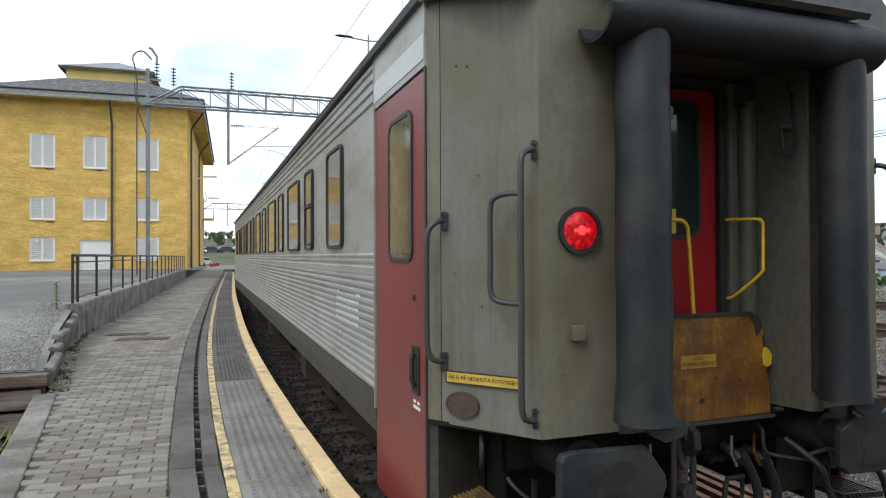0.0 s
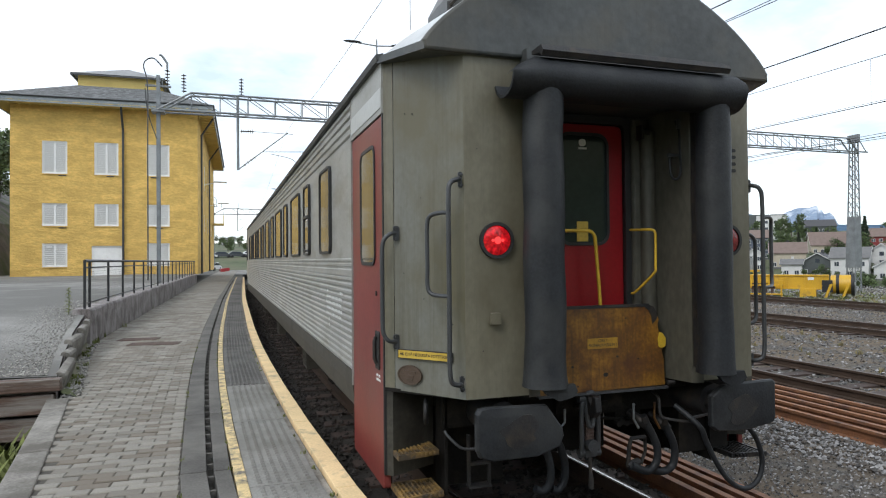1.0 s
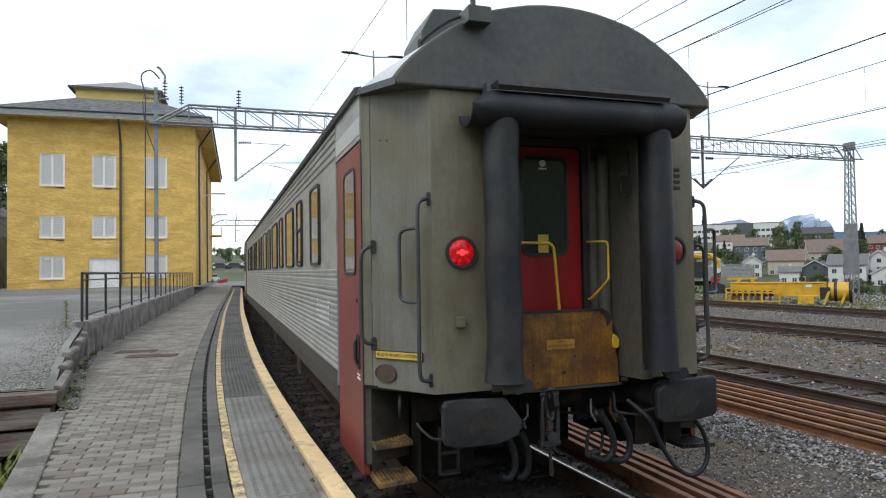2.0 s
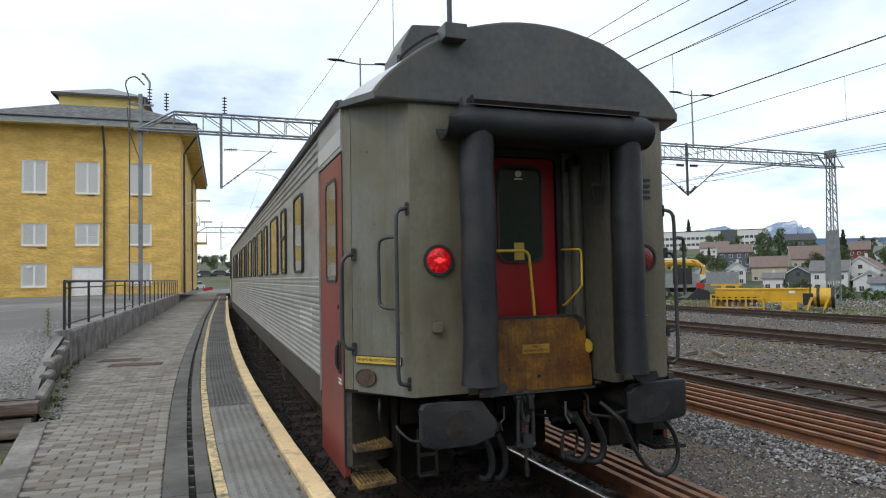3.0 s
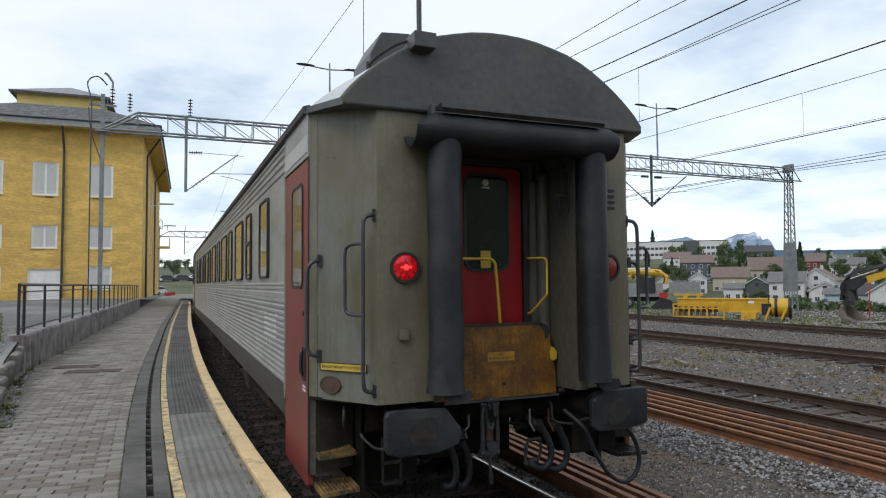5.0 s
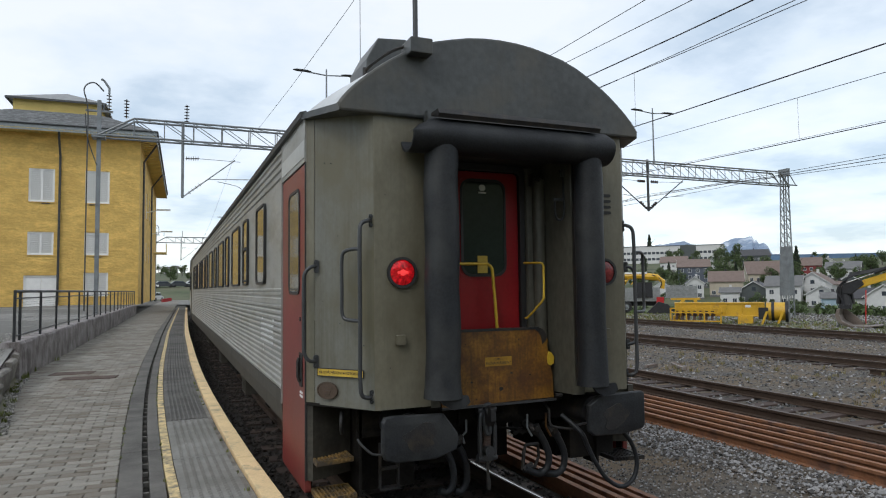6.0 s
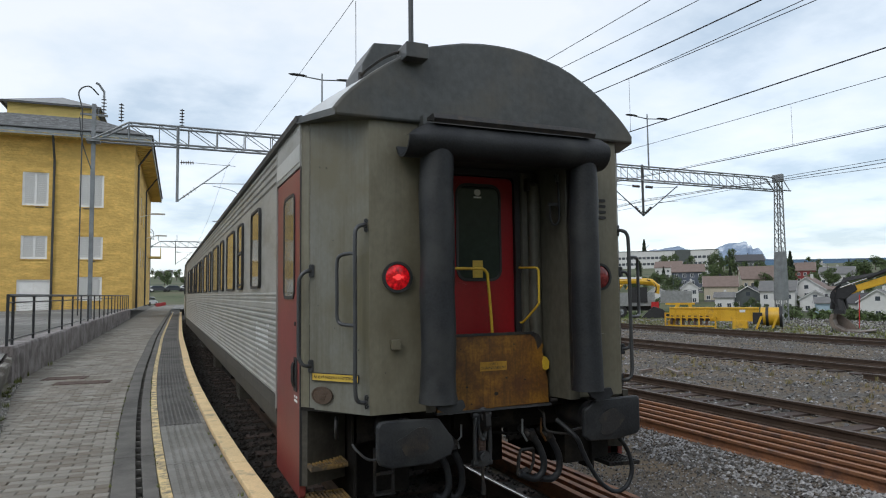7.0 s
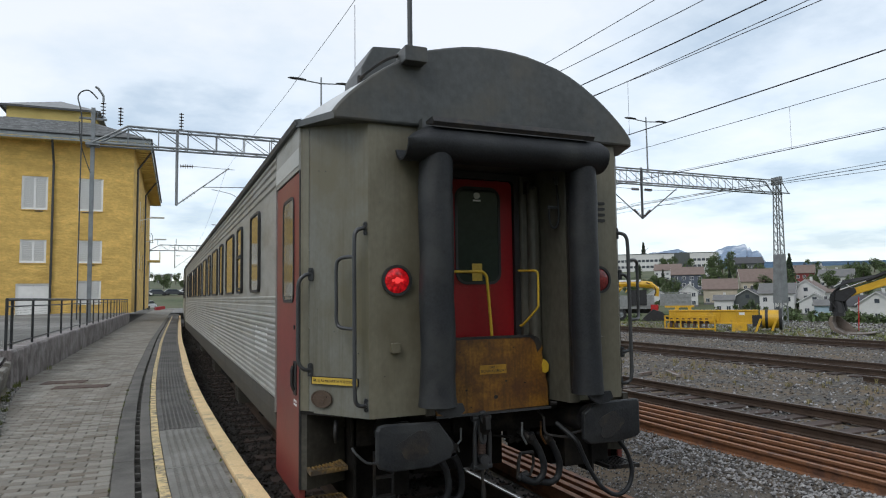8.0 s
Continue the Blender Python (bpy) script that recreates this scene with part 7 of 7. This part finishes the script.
house(248.7, 188.6, 7.3, 4.7, 3.0, -54, H_RED, R_BROWN, False)
house(161.3, 120.2, 9.1, 4.5, 3.2, -66, H_WHITE, R_BROWN, True)
house(154.8, 113.8, 7.1, 2.4, 1.7, -54, H_WHITE, R_GREY, True)
house(148.3, 105.9, 3.9, 2.4, 1.1, -50, H_BLUE, R_GREY, False)
house(244.3, 171.1, 11.6, 3.2, 2.1, -61, H_WHITE, R_GREY, False)
house(297.2, 217.3, 8.6, 2.9, 2.9, -49, H_WHITE, R_BROWN, True)
house(152.6, 99.7, 5.9, 2.4, 2.1, -54, H_WHITE, R_DARK, False)
house(153.0, 95.5, 8.1, 3.2, 2.7, -71, H_WHITE, R_GREY, True)
house(172.7, 121.6, 4.0, 2.4, 1.5, -53, H_BEIGE, R_BROWN, False)
house(298.0, 287.3, 6.4, 3.6, 2.2, -53, H_WHITE, R_DARK, True)
house(146.5, 163.9, 4.3, 2.3, 1.6, -44, H_WHITE, R_GREY, True)
house(145.9, 135.3, 4.1, 1.1, 1.1, -53, H_WHITE, R_GREY, False)
house(195.2, 134.8, 3.7, 1.7, 1.3, -49, H_DARK, R_GREY, True)
house(3.4, 595.3, 4.6, 3.1, 2.1, -2, H_WHITE, R_GREY, False)
house(-2.4, 481.3, 4.1, 2.5, 1.7, 1, H_WHITE, R_GREY, False)
tree(340.3, 374.2, 13.3, False)
tree(369.2, 396.6, 13.3, False)
tree(402.7, 422.7, 15.4, False)
tree(344.0, 351.5, 10.4, False)
tree(287.5, 278.0, 14.1, False)
tree(310.0, 293.6, 14.3, False)
tree(300.7, 277.2, 15.8, False)
tree(253.8, 243.8, 9.3, False)
tree(237.2, 220.7, 7.2, False)
tree(293.2, 258.6, 8.3, False)
tree(262.1, 222.8, 9.1, False)
tree(213.3, 167.3, 13.9, True)
tree(201.0, 158.7, 9.1, False)
tree(269.5, 197.5, 8.8, False)
tree(227.0, 162.6, 8.9, False)
tree(216.2, 160.3, 7.1, False)
tree(227.7, 159.8, 5.4, False)
tree(264.7, 178.5, 6.2, False)
tree(253.4, 168.5, 7.0, False)
tree(170.3, 166.1, 5.5, False)
tree(196.2, 167.6, 5.0, False)
tree(163.3, 130.5, 3.7, False)
tree(207.9, 206.3, 4.1, False)
tree(155.0, 140.2, 4.1, False)
tree(158.5, 112.2, 2.8, False)
tree(209.2, 142.7, 4.5, False)
tree(387.7, 451.0, 25.0, True)
tree(443.6, 396.5, 7.3, False)
tree(474.7, 358.9, 7.3, False)
tree(-9.6, 595.3, 7.3, False)
tree(-6.4, 595.3, 6.3, False)
tree(4.3, 595.3, 6.3, False)
tree(9.0, 595.2, 5.2, False)
tree(11.4, 595.1, 7.3, False)


hall = base("school_building", pose(379, 423, lift(379, 423) - 0.5, 0, 0, -40), "long white flat-roofed public building on the hill", "building")
g = Geo()
g.box(-45, 45, -10, 10, 0, 14)
part("wall", g, H_WHITE, hall)
g = Geo()
g.box(12, 24, -10.4, 9, 0, 14.6)
part("stair_tower", g, H_DARK, hall)
for f in range(2):
    for k in range(26):
        g = Geo()
        g.box(-43 + 3.3 * k, -40.4 + 3.3 * k, -10.15, -9.9, 2.6 + 5 * f, 4.6 + 5 * f)
        part("window", g, PANE, hall)
g = Geo()
g.box(-45.3, 45.3, -10.3, 10.3, 14.0, 14.5)
part("roof_edge", g, R_DARK, hall)

# far hills and mountains; their blue haze is part of the material colours
def ridge(name, az0, az1, dist, heights, material, label, rough):
    g = Geo()
    n = 90
    secs = []
    for j in range(10):
        dd = dist * (1 - 0.012 * j)
        row_ = []
        for i in range(n + 1):
            a = az0 + (az1 - az0) * i / n
            e = float(np.interp(a, [p for p, _ in heights], [q for _, q in heights]))
            top_ = dist * math.tan(radians(e)) * (1 + rough * noise.noise((a * 1.7, j * 0.25, dist * 0.001)) + 0.5 * rough * noise.noise((a * 7, j * 0.5, 1)))
            row_.append((EYE[0] + dd * math.sin(radians(a)), EYE[1] + dd * math.cos(radians(a)), top_ * (1 - j / 9) ** 0.8 - (5 if j == 9 else 0)))
        secs.append(row_)
    g.strip(secs)
    return structure(name, g, material, label, "mountain", True)


ridge("far_forest_ridge", -60, 130, 2600, [(-60, 1.2), (-5, 1.4), (20, 1.6), (38.29, 2.424), (50.39, 2.335), (53.46, 2.266), (57.67, 2.182), (70, 2.5), (130, 2.0)], FAR_WOOD, "wooded ridge on the horizon, painted haze blue", 0.03)
ridge("far_mountain", 45.24, 49.90, 4200, [(45.24, 2.492), (45.55, 2.897), (46.12, 3.335), (46.81, 3.628), (47.45, 3.783), (47.86, 3.675), (48.07, 3.756), (48.40, 3.786), (48.55, 3.464), (48.72, 3.591), (48.86, 3.225), (49.23, 3.255), (49.50, 2.975), (49.68, 2.566), (49.90, 2.157)], MOUNTAIN, "jagged mountain with snow patches, painted haze blue", 0.03)
ridge("far_mountain", 38.32, 45.96, 4300, [(38.32, 3.126), (41.08, 3.376), (42.12, 3.482), (43.32, 3.580), (43.97, 3.370), (44.49, 3.165), (45.46, 2.761), (45.96, 2.376)], MOUNTAIN, "mountain with snow fields, painted haze blue", 0.03)


for x, y, ln, a in ((10.2, 9.2, 1.1, 62), (9.6, 9.6, 0.5, 20)):
    g = Geo()
    g.box(-ln / 2, ln / 2, -0.07, 0.07, -0.2, -0.13)
    tagged(part("loose_plank", g, TIMBER, None, "", False, 0.006), "short weathered plank lying between the tracks", "plank", "loose planks").matrix_world = pose(x, y, 0.02, 0, 0, a)
for x, y0, y1 in ((13.2, -3.0, 6.6),):
    r_ = rail([(x, y, -0.04) for y in np.arange(y0, y1, 1.5)], None, "spare_rail", RAIL)
    tagged(r_, "dark brown spare rail lying beside a siding", "rail", "spare rails")
# ================= rim of the yard, far road =================
DRY = mat("dry_grass", (0.20, 0.17, 0.075), 0.9, 0, 0.2, 3, 30, 0.1, island=0.4)
rng = np.random.default_rng(31)
blades("grass_tufts", [(rng.uniform(9.0, 13.2), 0.5 + 22 * rng.random(), -0.19) for _ in range(120)], 0.13, 0.006, DRY, "dry yellowish grass tufts between the tracks", "grass", n=16)
blades("grass_tufts", [(24.8 + 9 * rng.random() ** 1.5, rng.uniform(8, 50), -0.3) for _ in range(900)], 0.22, 0.014, WEED, "rough green grass along the edge of the yard", "grass", n=10)
blades("grass_tufts", [(24.6 + 6 * rng.random(), rng.uniform(18, 46), -0.3) for _ in range(300)], 0.22, 0.012, DRY, "reddish dry grass beside the machines", "grass", n=10)


def rim_spot(rng):
    return 26 + 16 * rng.random(), rng.uniform(8, 36), -0.26 + rng.uniform(-0.02, 0.05)


stones("rubble", 6000, rim_spot, 0.075, STONE, "heaps of grey rubble at the yard rim")


def shrub(x, y, h):
    t = base("shrub", pose(x, y, lift(x, y) - 0.05), "low green shrub at the edge of the yard", "shrub", "shrubs")
    r2 = np.random.default_rng(int(x * 7 + y * 3))
    g = Geo()
    for k in range(5):
        a = k * 1.3
        g.tube([(0, 0, 0), (0.3 * h * math.cos(a), 0.3 * h * math.sin(a), 0.6 * h)], [0.02 * h, 0.006 * h], 5)
    part("stems", g, BARK, t)
    g = Geo()
    for k in range(420):
        v = Vector(r2.normal(size=3))
        v = v.normalized() * r2.uniform(0.5, 1.0)
        p = Vector((v.x * 0.75 * h, v.y * 0.75 * h, 0.55 * h + 0.45 * h * v.z))
        q = h * 0.06
        d1, d2 = Vector(r2.normal(size=3)) * q, Vector(r2.normal(size=3)) * q
        g.add([p - d1, p + d2, p + d1, p - d2], [(0, 1, 2, 3)])
    part("leaves", g, LEAF, t)


for x, y, h in ((45, 47, 1.6), (47, 42, 1.5), (50, 38, 1.8), (46, 34, 1.1), (49, 31, 1.3), (52, 29, 1.2), (44, 52, 1.7), (55, 34, 1.6), (42, 31, 0.8), (58, 46, 2.4), (60, 41, 2.2), (62, 52, 2.6), (48, 25, 1.0), (56, 60, 2.4), (66, 38, 2.4)):
    shrub(x, y, h)
protos = [o for o in scene.objects if o.name.startswith("tree") and o.parent is None][:12]
for k in range(230):
    az, dd = radians(rng.uniform(37, 61)), 165 + 300 * rng.random()
    x, y = EYE[0] + dd * math.sin(az), EYE[1] + dd * math.cos(az)
    c = copy_thing(protos[k % len(protos)], pose(x, y, lift(x, y) - 0.2, 0, 0, rng.uniform(0, 360)))
    f = rng.uniform(0.18, 0.36) if dd < 250 else rng.uniform(0.30, 0.62)
    c.scale = (f * 1.15, f * 1.15, f)
for k in range(40):
    x, y = rng.uniform(-40, 60), rng.uniform(230, 480)
    c = copy_thing(protos[k % len(protos)], pose(x, y, lift(x, y) - 0.2, 0, 0, rng.uniform(0, 360)))
    c.scale = (0.5, 0.5, 0.42)
for k in range(22):
    x, y = rng.uniform(-33, -22), rng.uniform(46, 80)
    c = copy_thing(protos[k % len(protos)], pose(x, y, 0.6 + 4.2 * ((-18.3 - x) / 2.4) ** 0.62, 0, 0, rng.uniform(0, 360)))
    c.scale = (0.6, 0.6, 0.5)


def car(x, y, z, yaw, paint, words):
    c = base("car", pose(x, y, z, 0, 0, yaw), words, "car", "parked cars")
    g = Geo()
    g.prism([(-2.1, 0.3), (2.1, 0.3), (2.15, 0.75), (1.3, 0.9), (0.6, 1.42), (-1.3, 1.45), (-2.0, 0.95), (-2.15, 0.7)], -0.85, 0.85)
    part("body", g, paint, c, bevel=0.06)
    g = Geo()
    g.prism([(1.1, 0.95), (0.55, 1.36), (-1.2, 1.39), (-1.75, 0.98)], -0.862, 0.862)
    part("side_glass", g, PANE, c)
    for wx in (-1.3, 1.35):
        for wy in (-0.8, 0.8):
            g = Geo()
            g.tube([(wx, wy - 0.1, 0.32), (wx, wy + 0.1, 0.32)], 0.32, 14)
            part("wheel", g, MACH_BLACK, c)
    return c


CAR_WHITE = mat("white_car_paint", (0.7, 0.7, 0.7), 0.3, 0, 0.03, coat=0.6)
CAR_DARK = mat("dark_car_paint", (0.05, 0.055, 0.065), 0.3, 0, 0.03, coat=0.6)
CAR_RED = mat("red_car_paint", (0.32, 0.02, 0.025), 0.35, 0, 0.05, coat=0.5)
for x, y, paint, words in ((-6.5, 158, CAR_WHITE, "white parked car on the bank road"), (-3.2, 160, CAR_DARK, "dark parked car on the bank road"), (0.2, 161, CAR_DARK, "dark parked car on the bank road"), (3.4, 163, CAR_WHITE, "white parked car on the bank road"), (6.6, 164, CAR_DARK, "dark parked car on the bank road"), (9.8, 166, CAR_WHITE, "white parked car on the bank road")):
    car(x, y, lift(x, y) - 0.02, 8, paint, words)
car(-4.6, 112, 0.45, 70, CAR_WHITE, "white car parked beyond the building")
for k in range(4):
    g = Geo()
    g.prism(rounded(-0.32, 0.32, 0, 0.5, 0.1, 3), -0.25, 0.25)
    b_ = tagged(part("red_planter", g, CAR_RED), "low red planter box at the platform end", "planter", "planters")
    b_.matrix_world = pose(-3.0 + 0.25 * k, 100 + 4 * k, PLAT - 0.02, 0, 0, 20)
g = Geo()
g.strip([[(-8, y, PLAT - 0.02), (-0.5 + 0.02 * y, y, PLAT - 0.02)] for y in (76, 90, 105, 119)])
structure("forecourt", g, ASPHALT, "pale asphalt beyond the building", "road")

# ================= paving bricks =================
g = Geo()
g.strip([[(edge(y) - 1.12, y, PLAT - 0.004), (left(y), y, PLAT - 0.004)] for y in np.arange(30, 110, 4.0)])
structure("paving_far", g, PAVER, "grey brick paving along the platform", "paving")
paving = structure("paving", Geo(), PAVER, "grey concrete paving bricks laid in running bond", "paving")
BL, BWD = 0.222, 0.112
brick_me = []
for k in range(3):
    g = Geo()
    a, b = BL / 2 - 0.003, BWD / 2 - 0.003
    c = 0.006
    g.add([(-a, -b, -0.05), (a, -b, -0.05), (a, b, -0.05), (-a, b, -0.05), (-a, -b, -c), (a, -b, -c), (a, b, -c), (-a, b, -c), (-a + c, -b + c, 0), (a - c, -b + c, 0), (a - c, b - c, 0), (-a + c, b - c, 0)],
          [(0, 1, 5, 4), (1, 2, 6, 5), (2, 3, 7, 6), (3, 0, 4, 7), (4, 5, 9, 8), (5, 6, 10, 9), (6, 7, 11, 10), (7, 4, 8, 11), (8, 9, 10, 11)])
    brick_me.append(g)
brick_mesh = brick_me[0].mesh("brick", PAVER)
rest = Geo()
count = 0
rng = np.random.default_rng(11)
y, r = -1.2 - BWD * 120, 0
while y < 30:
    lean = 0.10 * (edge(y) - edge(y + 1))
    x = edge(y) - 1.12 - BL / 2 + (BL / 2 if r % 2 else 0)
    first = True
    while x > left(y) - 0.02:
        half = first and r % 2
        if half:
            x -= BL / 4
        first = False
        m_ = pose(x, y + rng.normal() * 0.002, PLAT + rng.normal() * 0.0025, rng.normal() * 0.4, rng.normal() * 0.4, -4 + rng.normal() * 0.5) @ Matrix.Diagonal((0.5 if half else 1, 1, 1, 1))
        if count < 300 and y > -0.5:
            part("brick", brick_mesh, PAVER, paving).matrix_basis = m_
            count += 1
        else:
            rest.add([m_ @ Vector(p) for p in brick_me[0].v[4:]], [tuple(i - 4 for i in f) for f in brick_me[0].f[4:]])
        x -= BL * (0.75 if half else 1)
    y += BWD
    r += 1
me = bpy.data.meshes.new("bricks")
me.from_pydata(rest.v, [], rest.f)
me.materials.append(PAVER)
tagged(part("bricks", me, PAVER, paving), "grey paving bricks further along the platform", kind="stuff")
for x, y, w, h in ((-4.2, 9.62, 0.72, 0.42), (-3.83, 8.72, 0.90, 0.36)):
    g = Geo()
    ring(g, [(-w / 2, -h / 2), (w / 2, -h / 2), (w / 2, h / 2), (-w / 2, h / 2)], [(-w / 2 + .04, -h / 2 + .04), (w / 2 - .04, -h / 2 + .04), (w / 2 - .04, h / 2 - .04), (-w / 2 + .04, h / 2 - .04)], PLAT - 0.03, PLAT + 0.012, "z", pose(x, y, 0, 0, 0, -8))
    cover = part("drain_cover", g, DRAIN_RUST)
    for k in range(6):
        g = Geo()
        g.box(-w / 2 + .042 + k * (w - .084) / 6, -w / 2 + .036 + (k + 1) * (w - .084) / 6, -h / 2 + .042, h / 2 - .042, PLAT - 0.03, PLAT + 0.008, pose(x, y, 0, 0, 0, -8))
        part("grating_bar", g, DRAIN_RUST, cover)
    tagged(cover, "rusty brown drain grating set in the paving", "drain cover", "drain covers")


def motions():
    """The coaches roll to a stop; the added drum's turns make the tail lamp blink once a second."""
    rows = [(0, 0.070, -1.822, 0.62), (0.5, 0.045, -1.254, 0.40), (1, 0.032, -0.763, 0.22), (1.5, 0.021, -0.421, 0.06), (2.0, 0.012, -0.200, 0.02), (2.5, 0.006, -0.072, 0),
            (3, 0.003, -0.018, 0), (3.5, 0, -0.014, 0), (4.5, 0, -0.010, 0), (6, 0, 0.0, 0), (8, 0, 0, 0)]
    walk(coach, [(t, pose(x, y, 0, 0, 0, a)) for t, x, y, a in rows])
    walk(next_coach, [(t, pose(-x * 0.3, COACH_LEN + 0.9 + y, 0, 0, 0, -1.6)) for t, x, y, a in rows])
    turns = [(0.0, 0)]
    for k in range(9):
        if k:
            turns += [(k - 0.1, 360 * k - 180), (k - 0.066, 360 * k - 110), (k - 0.034, 360 * k - 50), (k, 360 * k)]
        if k < 8:
            turns += [(k + 0.26, 360 * k), (k + 0.30, 360 * k + 60), (k + 0.34, 360 * k + 120), (k + 0.38, 360 * k + 180)]
    for drum in lamp_drums:
        at = drum.location.copy()
        walk(drum, [(t, pose(*at, 0, 0, a)) for t, a in turns])


motions()
